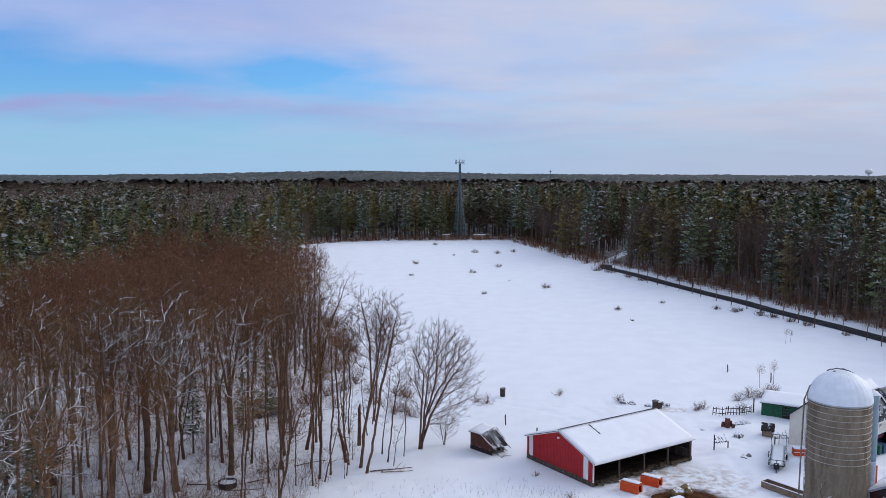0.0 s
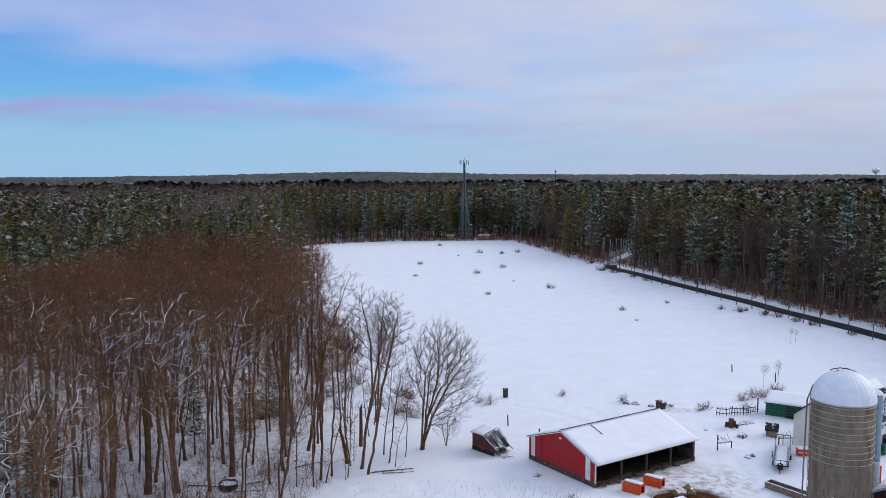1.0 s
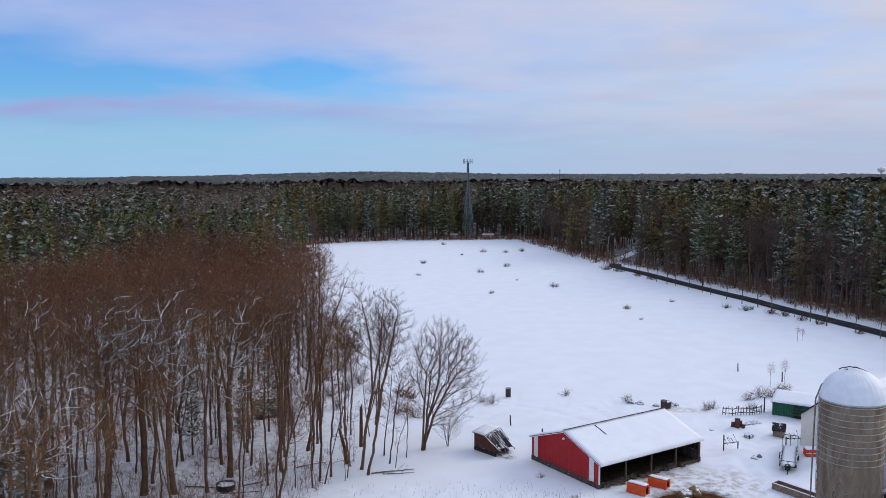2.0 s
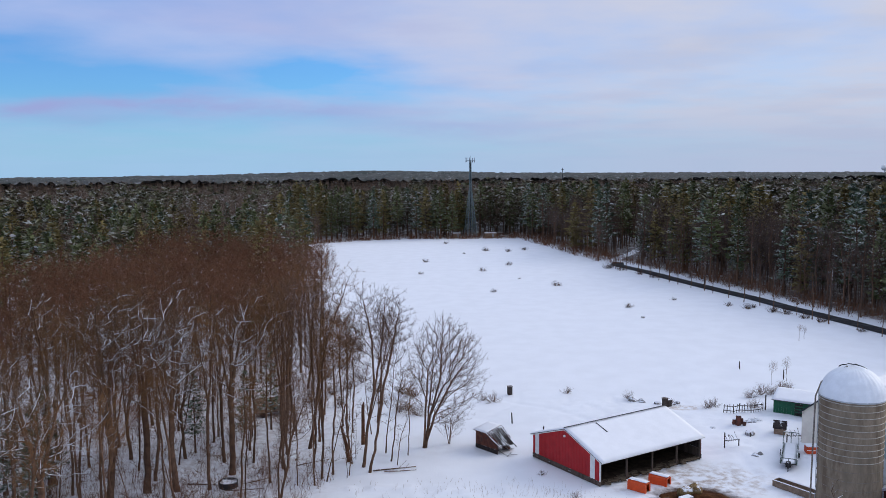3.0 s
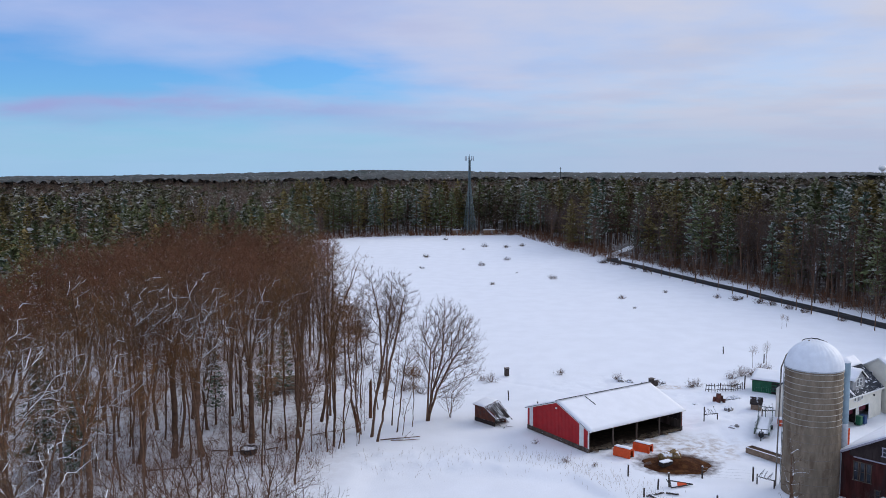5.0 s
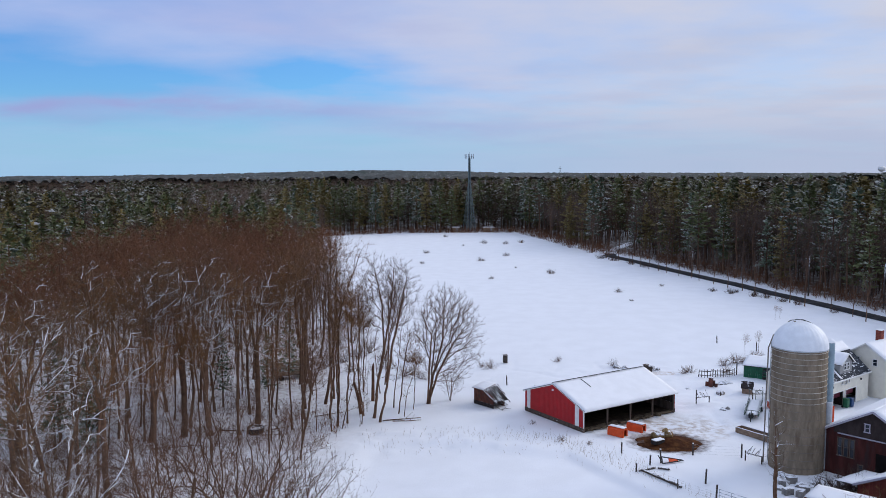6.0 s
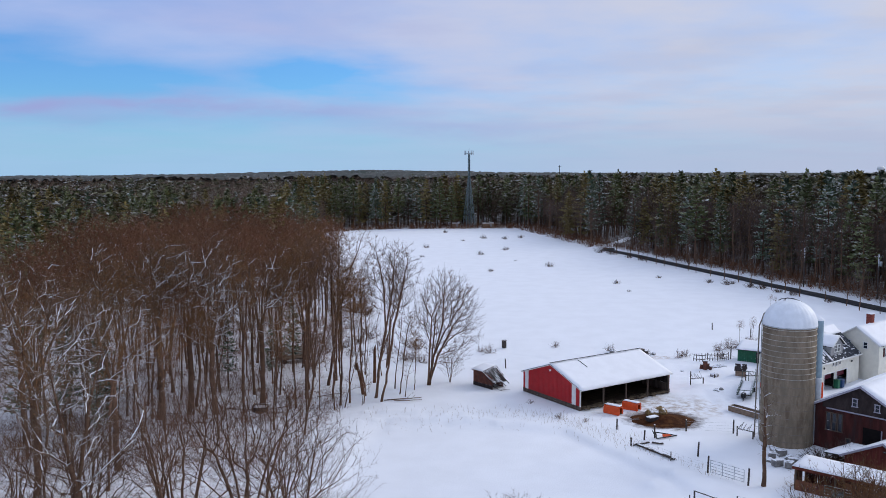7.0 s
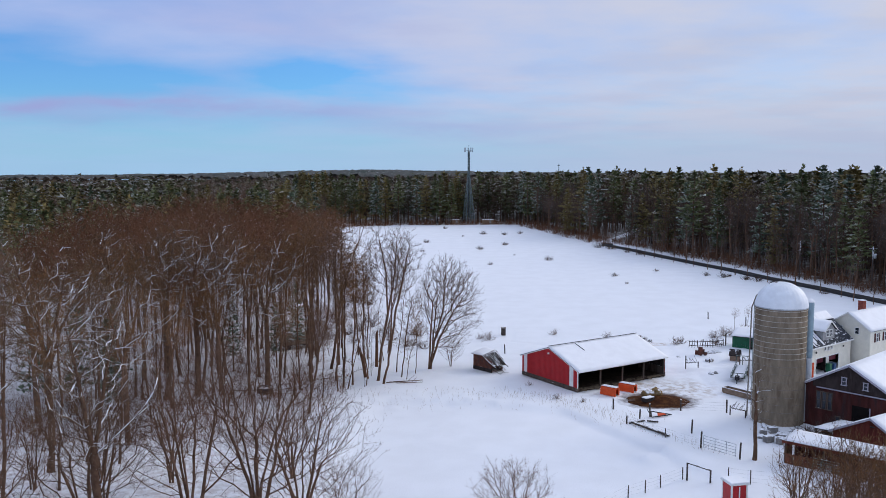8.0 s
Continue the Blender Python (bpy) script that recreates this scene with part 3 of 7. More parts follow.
    return [mesh_of("trunk" if len(trunks) == 1 else "stem", q, M_BARK, True) for q in trunks] + [crown]


def dart(s, a, b, r):
    """A three-sided twig that runs out to a point."""
    d = (b - a).normalized()
    u = d.orthogonal().normalized()
    w = d.cross(u)
    s.add([a + u * r, a - u * 0.5 * r + w * 0.87 * r, a - u * 0.5 * r - w * 0.87 * r, b], [(0, 1, 3), (1, 2, 3), (2, 0, 3)])


def tall_kind(seed, height, low, wide, count, twig, girth, lean=0.0, forks=1, **more):
    """A forest tree: a long trunk, perhaps forked, under a domed crown that starts at low."""
    r = random.Random(seed)
    top = height * 0.86
    bend = [(lean * height * t + r.gauss(0, 0.18) * (t > 0), r.gauss(0, 0.18) * (t > 0), top * t - 0.25 * (t == 0)) for t in (0, 0.25, 0.5, 0.75, 1.0)]
    stems, blobs = [bend[:5 if forks == 1 else 4]], []
    mid = height * (1 + low) / 2
    if forks > 1:
        o = bend[2]
        for k in range(forks):
            w = 6.283 * k / forks + r.random()
            e = Vector((math.cos(w), math.sin(w), 0)) * wide * 0.5
            stems.append([o, (o[0] + e.x * 0.5, o[1] + e.y * 0.5, (o[2] + height) / 2 - 0.4), (lean * height + e.x, e.y, height * 0.9)])
            blobs.append(((lean * height + e.x, e.y, mid + r.uniform(-0.6, 0.8)), (wide * 0.72, wide * 0.72, (height - mid) * 0.98), 1 / forks))
    else:
        blobs = [((lean * height, 0, mid), (wide, wide, height - mid), 0.72), ((lean * height * 0.8 + r.gauss(0, wide * 0.3), r.gauss(0, wide * 0.3), mid + 1), (wide * 0.8, wide * 0.8, (height - mid) * 0.85), 0.28)]
    return crown_kind(seed, stems, blobs, count, twig, girth=girth, **more)


near_kinds = [tall_kind(10 + i, 18.0, (0.46, 0.42, 0.52, 0.44, 0.48, 0.42)[i], (3.0, 3.6, 2.8, 3.8, 2.9, 3.5)[i], 520, (M_TWIG, M_TWIG_SNOWY, M_TWIG)[i % 3], (0.105, 0.14, 0.115, 0.155, 0.10, 0.135)[i], lean=(0.0, 0.04, -0.04, 0.02, 0.06, -0.02)[i], forks=(1, 2, 1, 3, 1, 2)[i], spikes=4, spike=0.65, fine=0.010) for i in range(6)]
rim_kinds = [tall_kind(50 + i, 18.0, (0.50, 0.55, 0.46)[i], (2.6, 2.3, 2.9)[i], 680, M_TWIG_DARK, (0.14, 0.12, 0.16)[i], forks=(2, 1, 2)[i], limb=M_STEM, spikes=4, spike=0.55, fine=0.009, bf=0.34) for i in range(3)]
pole_kinds = [bare_kind("sapling", 20 + i, 14.0, 0.075, POLE, M_TWIG_DARK, lean=(0.03, -0.06, 0.1, -0.02)[i]) for i in range(4)]
oak_kinds = [tall_kind(30 + i, 17.0, (0.34, 0.40, 0.36)[i], (4.9, 4.4, 5.2)[i], 820, M_OAK_TWIG, 0.25, lean=(0.02, -0.03, 0.04)[i], forks=(3, 2, 3)[i], limb=M_LIMB_SNOWY, power=2.0, spikes=4, spike=0.6, rise=0.2, bf=0.20, tip=0.015) for i in range(3)]
deep_kinds = [tall_kind(40 + i, 18.5, (0.46, 0.42, 0.50, 0.46, 0.48)[i], (3.5, 3.9, 3.3, 4.0, 3.4)[i], 430, RED_TWIG, (0.10, 0.125, 0.09, 0.135, 0.085)[i], limb=RED_TWIG, lean=(0.02, -0.03, -0.02, 0.04, 0.03)[i], forks=(1, 2, 1, 3, 1)[i], rise=0.15, spikes=4, spike=0.8, fine=0.013, tip=0.013) for i in range(5)]
M_TWIG_FAR = mat("dark_roadside_twigs", (0.098, 0.073, 0.062), 0.9, var=0.35, size=2.0, bump=0, own=0.3, snow=0.04)
far_kinds = [tall_kind(60 + i, 17.5, (0.20, 0.26, 0.16, 0.30)[i], (2.6, 2.9, 2.4, 2.8)[i], 170, M_TWIG_FAR, 0.15, limb=M_STEM, forks=(1, 2, 1, 2)[i], spikes=4, spike=1.0, fine=0.022, tip=0.024) for i in range(4)]


def vase_kind(seed, height, wide, count, stems, twig, low=0.16, shift=0.0, girth=0.11, **more):
    """A tree whose stems fan out from the ground into one round crown."""
    r = random.Random(seed)
    out = []
    for k in range(stems):
        w = 6.283 * (k + r.random() * 0.6) / stems
        e = wide * r.uniform(0.30, 0.62)
        o = (r.gauss(0, 0.12), r.gauss(0, 0.12), -0.2)
        p = (o[0] + shift * 0.22 + math.cos(w) * e * 0.22, o[1] + math.sin(w) * e * 0.22, height * 0.24)
        q = (shift * 0.62 + math.cos(w) * e * 0.62, math.sin(w) * e * 0.62, height * r.uniform(0.46, 0.58))
        out.append([o, p, q])
    mid = height * (low + 1) / 2
    blobs = [((shift, 0, mid), (wide, wide, height - mid), 0.7), ((shift * 0.9, 0, height * 0.70), (wide * 0.86, wide * 0.86, height * 0.29), 0.3)]
    return crown_kind(seed, out, blobs, count, twig, limb=M_STEM, girth=girth, bf=0.40, hollow=0.1, **more)


vase_kinds = [vase_kind(70 + i, 12.0, (5.8, 5.4, 6.2)[i], 1350, (6, 5, 7)[i], M_TWIG_DARK, spikes=3, spike=0.5, fine=0.0075, tip=0.009) for i in range(3)]
fan_kind = vase_kind(76, 14.6, 4.6, 2500, 5, M_TWIG_DARK, low=0.16, shift=2.5, girth=0.14, spikes=4, spike=0.5, fine=0.009, tip=0.011)
round_kind = vase_kind(77, 6.6, 3.3, 1000, 6, M_TWIG_DARK, low=0.05, girth=0.07, spikes=4, spike=0.4, fine=0.0065, tip=0.007)
yard_kind = crown_kind(58, [[(0, 0, -0.2), (0.1, 0, 2.2), (-0.1, 0, 4.4), (-0.3, 0, 6.0)], [(-0.1, 0, 4.2), (-0.9, 0.2, 6.4), (-1.2, 0.3, 8.0)]], [((-0.5, 0, 6.0), (1.3, 1.3, 3.6), 1.0)], 170, M_OAK_TWIG, M_LIMB_SNOWY, girth=0.16, tip=0.010, spikes=1, spike=0.4)
thicket_kinds = [vase_kind(80 + i, 6.0, 2.2, 300, 7, M_TWIG, low=0.05, girth=0.045, spikes=2, spike=0.4, fine=0.008, tip=0.010) for i in range(3)]
PUFF = dict(SHRUB, kids=(16, 7, 7), ang=(1.05, 0.6, 0.7), thick=(1, 0.022, 0.016, 0.016), seg=(1, 4, 2, 1), tight=0.2)
M_PUFF = mat("brown_bush_twigs", (0.16, 0.105, 0.085), 0.9, var=0.3, size=1.0, bump=0, own=0.15, snow=0.1, snow_low=0.3, snow_high=0.7, snow_size=0.6)
puff_kinds = [bare_kind("shrub", 190 + i, 2.0, 0.05, PUFF, M_PUFF, limb=M_PUFF) for i in range(2)]
TUFT = dict(SHRUB, kids=(13, 6, 6), ang=(1.05, 0.6, 0.7), thick=(1, 0.035, 0.028, 0.034), tight=0.2)
tuft_kinds = [bare_kind("shrub", 195 + i, 2.0, 0.05, TUFT, M_BUSH) for i in range(3)]
red_shrub = bare_kind("shrub", 97, 2.0, 0.05, SHRUB, RED_TWIG)
shrub_kinds = [bare_kind("shrub", 90 + i, 2.0, 0.05, SHRUB, M_BUSH) for i in range(4)]
NEAR_LABEL = "tall bare hardwood tree with snow on its limbs, standing in snow"
DEEP_LABEL = "bare hardwood tree with a dense reddish-brown twiggy crown in the wood"

rng = random.Random(7)
# trees at the wood's rim, one by one: x, y, height, kind, how far the top leans to the right
RIM = ((-14.5, 76.1, 21.5, 5, 3.0), (-17.5, 78, 20, 3, 0.8), (-19.5, 92, 19, 5, 1.0), (-18.5, 101, 18.5, 1, 0.8), (-21, 110, 18, 3, 0.5), (-12.0, 67.3, 16.8, 2, 0.3), (-11.0, 68.4, 16.0, 0, 0.4), (-8.2, 70.4, 19.0, 6, 1.8), (-7.4, 68.8, 18.7, 7, 3.2), (-5.5, 72.0, 11.0, 2, 1.0), (-10.4, 81.5, 12.5, 0, 0.2),
       (-3.8, 73.8, 7.5, 2, 0.6), (-15.1, 62.4, 12.5, 8, 2.6), (-16.8, 66.2, 14.5, 0, 0.0), (-16.2, 70.0, 19.6, 2, 0.2), (-18.3, 62.4, 9.0, 7, 0.6), (-22.7, 72.1, 17.5, 3, 0.0), (-14.0, 65.4, 9.0, 2, 0.3), (-24.9, 95.7, 17.0, 4, 0.2), (-22.6, 119, 16.5, 4, 0.6),
       (-12.4, 65.4, 12.0, 0, 0.0), (-28.1, 67.0, 19.5, 1, 0.4), (-32.7, 73.2, 19.0, 3, 0.2), (-34.8, 74.4, 19.5, 5, 0.1), (-31.5, 62.3, 17.5, 0, 0.6), (-33.5, 62.3, 18.5, 4, 0.2), (-34.6, 63.4, 17.5, 2, 0.1), (-22.2, 64.6, 19.0, 5, 0.4), (-25.7, 62.3, 13.0, 2, 0.1),
       (-35.4, 77, 19, 1, 0.5), (-38.8, 68, 18, 0, -0.8), (-19.2, 85.5, 18, 4, 0.3), (-19.6, 71.7, 17.5, 0, 0.8), (-32.9, 88.9, 21, 1, 0.5), (-23.2, 57.5, 15, 2, -0.4), (-14.3, 56.6, 11, 6, 0.9), (-17.8, 58.5, 13, 2, 0.3), (-40, 39, 18, 3, 0.6), (-34, 33, 17, 1, 1.0), (-38, 27, 17, 4, 0.0), (-33, 23, 16, 5, 0.4), (-7.8, 86.5, 13.5, 6, 0.8), (-36, 56, 17, 0, 0.3), (-30, 55, 16.5, 4, -0.6), (-31, 36, 16, 0, 0.5), (-37.5, 35, 17, 3, -0.5), (-28.5, 42, 15.5, 2, 0.6), (-33.5, 50.5, 17, 1, 0.2), (-42.5, 46, 18, 5, 0.3), (-39, 50, 17, 2, 0.0), (-26, 50, 14.5, 0, -0.3))
taken = []
for i, (x, y, h, k, lean) in enumerate(RIM):
    taken.append((x, y))
    q = plant("bare_tree", rim_kinds[k - 6] if k > 5 else near_kinds[k], x, y, 0, h / 18.0, "slim bare tree with fine dark twigs at the wood's snowy rim" if k > 5 else NEAR_LABEL, "tree", "bare trees of the left wood")
    q.matrix_basis = pose(x, y, gz(x, y), 0, math.degrees(math.atan2(lean, h)), 0) @ Matrix.Rotation(rng.uniform(0, 6.283), 4, "Z") @ Matrix.Diagonal((h / 18, h / 18, h / 18, 1))


def scatter(count, inside, gap, box, rng, tries=40000):
    """Random spots at least gap apart."""
    out = []
    for _ in range(tries):
        if len(out) >= count:
            break
        p = (rng.uniform(box[0], box[1]), rng.uniform(box[2], box[3]))
        if inside(*p) and all((p[0] - q[0]) ** 2 + (p[1] - q[1]) ** 2 > gap * gap for q in taken[-420:]):
            out.append(p)
            taken.append(p)
    return out


BACK = ((-0.60, 88), (-0.516, 94), (-0.45, 114), (-0.385, 138), (-0.30, 165), (-0.22, 178), (-0.1, 180))


def wood_depth(x, y):
    """How far the bare wood reaches in the direction of a spot, seen from over the farm."""
    b = x / (y + 29)
    for (b0, d0), (b1, d1) in zip(BACK, BACK[1:]):
        if b0 <= b <= b1:
            return d0 + (d1 - d0) * (b - b0) / (b1 - b0)
    return BACK[0][1]


def in_wood(x, y):
    if y + 29 > wood_depth(x, y):
        return False
    if y < 62:
        return x < -29 and y > 45
    if y < 90:
        return x < -16 - 0.12 * (y - 62)
    return x < -20.5 - 0.02 * (y - 90)


OAKS = ((-22.8, 22.5, 17.0), (-30.8, 62.3, 20.0), (-27.9, 64.0, 20.0), (-25.2, 64.3, 18.5), (-36.5, 47, 18.5), (-33.5, 40, 17.5), (-41, 54, 19), (-37.5, 66, 19.5), (-21.0, 68.5, 18.5), (-29.5, 47, 17.0), (-34.5, 28, 17.5))
taken += [(x, y) for x, y, h in OAKS]
for x, y in scatter(118, lambda x, y: in_wood(x, y) and y > 72, 4.0, (-66, -14, 16, 152), rng) + scatter(26, in_wood, 3.6, (-62, -14, 16, 76), rng):
    near = y < 56
    plant("bare_tree", (near_kinds if near and rng.random() < 0.5 else deep_kinds)[rng.randrange(5) if y < 95 else rng.choice((0, 2, 4))], x, y, rng.uniform(0, 360), rng.uniform(0.88, 1.06) * (1.0 if y < 70 else 1.10 if y < 105 else 1.05) * (0.9 if x > -29 and y > 80 else 1.0), NEAR_LABEL if near else DEEP_LABEL, "tree",
          "bare trees of the left wood")

for i, (x, y, h) in enumerate(OAKS):
    plant("spreading_oak", oak_kinds[i % 3], x, y, rng.uniform(0, 360), h / 17.0, "big bare oak with wide snow-topped limbs", "tree", "spreading oaks")
for x, y in scatter(38, lambda x, y: in_wood(x + 4, y) or (-17 < x < -4 and 65 < y < 92 and rng.random() < 0.6) or (-30 < x < -12 and 48 < y < 60), 1.3, (-40, -7, 38, 100), rng):
    plant("slim_tree", pole_kinds[rng.randrange(4)], x, y, rng.uniform(0, 360), rng.uniform(0.3, 1.0), "slim bare young tree in the snowy wood", "tree", "slim young trees of the wood", tilt=rng.uniform(-2, 2))
for i, (x, y, h) in enumerate(((-15.6, 67.8, 15.5), (-13.2, 70.2, 17.5), (-12.6, 73.0, 14.0), (-11.4, 66.4, 11.5), (-10.2, 75.8, 15.0), (-9.4, 68.0, 10.5), (-13.8, 78.5, 18.0), (-6.2, 74.5, 12.5), (-4.8, 70.8, 8.0), (-11.8, 84.0, 14.5), (-16.6, 74.2, 19.0), (-8.8, 80.0, 13.0), (-14.6, 88.5, 17.0), (-17.2, 82.5, 18.5))):
    plant("slim_tree", rim_kinds[1] if h > 13.5 else pole_kinds[i % 4], x, y, rng.uniform(0, 360), h / (18.0 if h > 13.5 else 14.0), "slim bare tree with fine dark twigs at the wood's snowy rim", "tree", "slim young trees of the wood", tilt=rng.uniform(-3, 3))
# round-crowned multi-stemmed trees by the pasture
plant("multi_stem_tree", round_kind, 4.1, 25.5, 200, 1.0, "bare round-crowned multi-stemmed tree with fine twigs", "tree", "multi-stemmed trees")
plant("multi_stem_tree", fan_kind, -2.2, 76.2, 0, 1.0, "bare multi-stemmed tree with a round fan of fine twigs", "tree", "multi-stemmed trees")
plant("multi_stem_tree", vase_kinds[1], 0.6, 77.4, 140, 0.36, "small bare multi-stemmed tree in the snow", "tree", "multi-stemmed trees")
for x, y, h, k in ((-24, 24.5, 13.0, 0), (-18.6, 29, 14.6, 1), (-13.6, 28.5, 15.0, 0), (-10.6, 28.5, 12.0, 2), (-7.4, 27.0, 6.6, 1), (-29, 19, 13.5, 2), (-22.6, 37.5, 9.5, 0), (-26.5, 33, 10.5, 1), (-13, 38.5, 7.0, 2),
                   (27.5, 25, 6.6, 2), (25.6, 22, 6.3, 1)):
    plant("multi_stem_tree", vase_kinds[k], x, y, rng.uniform(0, 360), h / 12.2, "bare multi-stemmed tree with fine grey-brown twigs over snow", "tree", "multi-stemmed trees")
    taken.append((x, y))

for i in range(42):
    x, y = (rng.uniform(20.5, 37), rng.uniform(23, 31)) if i < 16 else (rng.uniform(26.5, 38), rng.uniform(28, 34))
    plant("thicket", thicket_kinds[i % 3], x, y, rng.uniform(0, 360), rng.uniform(0.75, 1.12), "dense bare brown thicket standing in snow", "bush", "thickets")
    taken.append((x, y))
for i, (x, y, s) in enumerate(((-33, 36, 1.3), (-28.5, 38.5, 1.1))):
    plant("thicket", thicket_kinds[i % 3], x, y, rng.uniform(0, 360), s, "dense bare brown thicket standing in snow", "bush", "thickets")


def pine_kind(seed, height, crown_from, wide, needle):
    """A white pine: whorls of spreading, uneven plates of needles on a straight trunk."""
    rng = random.Random(seed)
    trunk, crown = Shape(), Shape()
    pts = [(rng.gauss(0, 0.03) * i, rng.gauss(0, 0.03) * i, height * i / 6 - 0.2) for i in range(7)]
    trunk.tube(pts, [0.26 * (1 - 0.9 * i / 6) for i in range(7)], 6)
    z = height * crown_from
    while z < height - 0.3:
        t = (z - height * crown_from) / (height * (1 - crown_from))
        reach = wide * (0.75 + 0.5 * math.sin(math.pi * t)) * (1 - 0.84 * t ** 1.5) * rng.uniform(0.7, 1.2)
        n = rng.randint(4, 6)
        for k in range(n):
            w = 6.283 * (k + rng.random() * 0.8) / n
            L = reach * rng.uniform(0.55, 1.2)
            d = Vector((math.cos(w), math.sin(w), rng.uniform(-0.05, 0.30)))
            side = Vector((-d.y, d.x, 0))
            base = Vector((0, 0, z + rng.uniform(-0.35, 0.35)))
            m = max(5, int(L * 3.0))
            for j in range(m):
                f = 0.2 + 0.8 * (j + rng.random()) / m
                c = base + d * (L * f) + Vector((0, 0, -0.10 * L * f * f + rng.uniform(-0.15, 0.15))) + side * rng.uniform(-0.42, 0.42) * L * f
                a = (d + side * rng.uniform(-1.1, 1.1) + Vector((0, 0, rng.uniform(-0.2, 0.6)))).normalized()
                b = a.cross(Vector((rng.gauss(0, 0.5), rng.gauss(0, 0.5), 1))).normalized()
                la, lb = rng.uniform(0.4, 0.85), rng.uniform(0.2, 0.42)
                crown.add([c - a * la * 0.6, c + b * lb, c + a * la, c - b * lb + Vector((0, 0, -0.15))], [(0, 1, 2), (0, 2, 3)])
        z += rng.uniform(0.7, 1.05)
    for _ in range(10):
        w, hgt = rng.uniform(0, 6.283), rng.uniform(height * 0.1, height * (crown_from + 0.05))
        trunk.tube([(0, 0, hgt), (math.cos(w) * 1.3, math.sin(w) * 1.3, hgt + rng.uniform(-0.3, 0.2))], [0.03, 0.012], 3)
    top = Vector((0, 0, height))
    for _ in range(5):
        a = Vector((rng.gauss(0, 0.6), rng.gauss(0, 0.6), 1)).normalized()
        b = a.orthogonal().normalized() * 0.25
        q = top - Vector((0, 0, rng.uniform(0.2, 1.4)))
        crown.add([q, q + a * 0.45 + b, q + a * 0.9, q + a * 0.45 - b], [(0, 1, 2), (0, 2, 3)])
    return [mesh_of("trunk", trunk, M_BARK, True), mesh_of("needles", crown, needle)]


M_NEEDLE_SNOWY = mat("snowy_needles", (0.100, 0.128, 0.082), 0.85, var=0.45, size=1.3, bump=0, own=0.25, snow=0.38, snow_low=0.38, snow_high=0.95, snow_size=1.5, snow_max=0.5)
M_NEEDLE_OLIVE = mat("olive_needles", (0.180, 0.142, 0.058), 0.85, var=0.4, size=1.3, bump=0, own=0.3, snow=0.14, snow_low=0.5, snow_high=0.95, snow_size=2.0, snow_max=0.4)
pines = [pine_kind(120 + i, 20.0, (0.16, 0.24, 0.12, 0.30, 0.2, 0.14)[i], (3.6, 3.2, 3.9, 3.4, 3.1, 3.7)[i], (M_NEEDLE, M_NEEDLE_SNOWY, M_NEEDLE_OLIVE, M_NEEDLE, M_NEEDLE, M_NEEDLE_OLIVE)[i]) for i in range(6)]
rusty = pine_kind(140, 14.0, 0.3, 3.4, M_RUSTY)
PINE_LABEL = "tall dark green pine dusted with snow, bare lower trunk"


def east_edge(y):
    """Where the pasture ends on the right: the lane, then the far tree line."""
    return road_x(y) + 5.5 if y < 240 else 49 - (y - 240) * 0.20


def put_pines(spots, lo, hi, group):
    for x, y in spots:
        k = rng.randrange(6)
        plant("pine", pines[k], x, y, rng.uniform(0, 360), rng.uniform(lo, hi), PINE_LABEL, "tree", group, ("trunk", "needles"))


def clear_of_road(x, y):
    if 234 < y < 304 and -1.5 < x - (51 + (y - 240) * 0.42) < 5.5:
        return False
    return all(abs(x - (x0 + (x1 - x0) * k / 4)) > 4.2 or abs(y - (y0 + (y1 - y0) * k / 4)) > 6 for (x0, y0), (x1, y1) in zip(ROAD, ROAD[1:]) for k in range(5))


# far side of the pasture
put_pines(scatter(80, lambda x, y: y > 331 - 0.012 * (x + 10) ** 2 * (x < -10) - 0.03 * max(x - 30, 0) ** 2 + (6 if 5 < x < 24 else 0) and clear_of_road(x, y), 3.7, (-62, 62, 292, 352), rng), 0.9, 1.15, "pines beyond the pasture")
# right-hand wood beyond the lane: bare trees in front, pines behind
for x, y in scatter(135, lambda x, y: 0.6 < x - east_edge(y) < 18 and clear_of_road(x, y), 2.4, (28, 110, 104, 322), rng):
    plant("roadside_tree", far_kinds[rng.randrange(4)], x, y, rng.uniform(0, 360), rng.uniform(0.72, 1.15), "slim bare grey-brown tree at the edge of the roadside wood", "tree", "bare trees of the roadside wood")
for x, y in scatter(26, lambda x, y: -5.0 < x - road_x(y) < -3.0, 4.0, (45, 95, 110, 236), rng):
    plant("roadside_tree", far_kinds[rng.randrange(4)], x, y, rng.uniform(0, 360), rng.uniform(0.35, 0.75), "slim bare tree on the field side of the lane", "tree", "bare trees along the lane")
put_pines(scatter(30, lambda x, y: 1.5 < x - east_edge(y) < 12 and clear_of_road(x, y), 3.0, (28, 112, 104, 322), rng), 0.75, 1.2, "pines of the roadside wood")
put_pines(scatter(84, lambda x, y: 9 < x - east_edge(y) < 52 and clear_of_road(x, y), 4.2, (34, 150, 104, 330), rng), 0.98, 1.26, "pines of the roadside wood")
for x, y in scatter(64, lambda x, y: 4 < x - east_edge(y) < 40 and clear_of_road(x, y), 3.6, (40, 150, 120, 300), rng):
    plant("roadside_tree", far_kinds[rng.randrange(4)], x, y, rng.uniform(0, 360), rng.uniform(0.9, 1.2), "tall bare brown tree inside the roadside wood", "tree", "bare trees of the roadside wood")
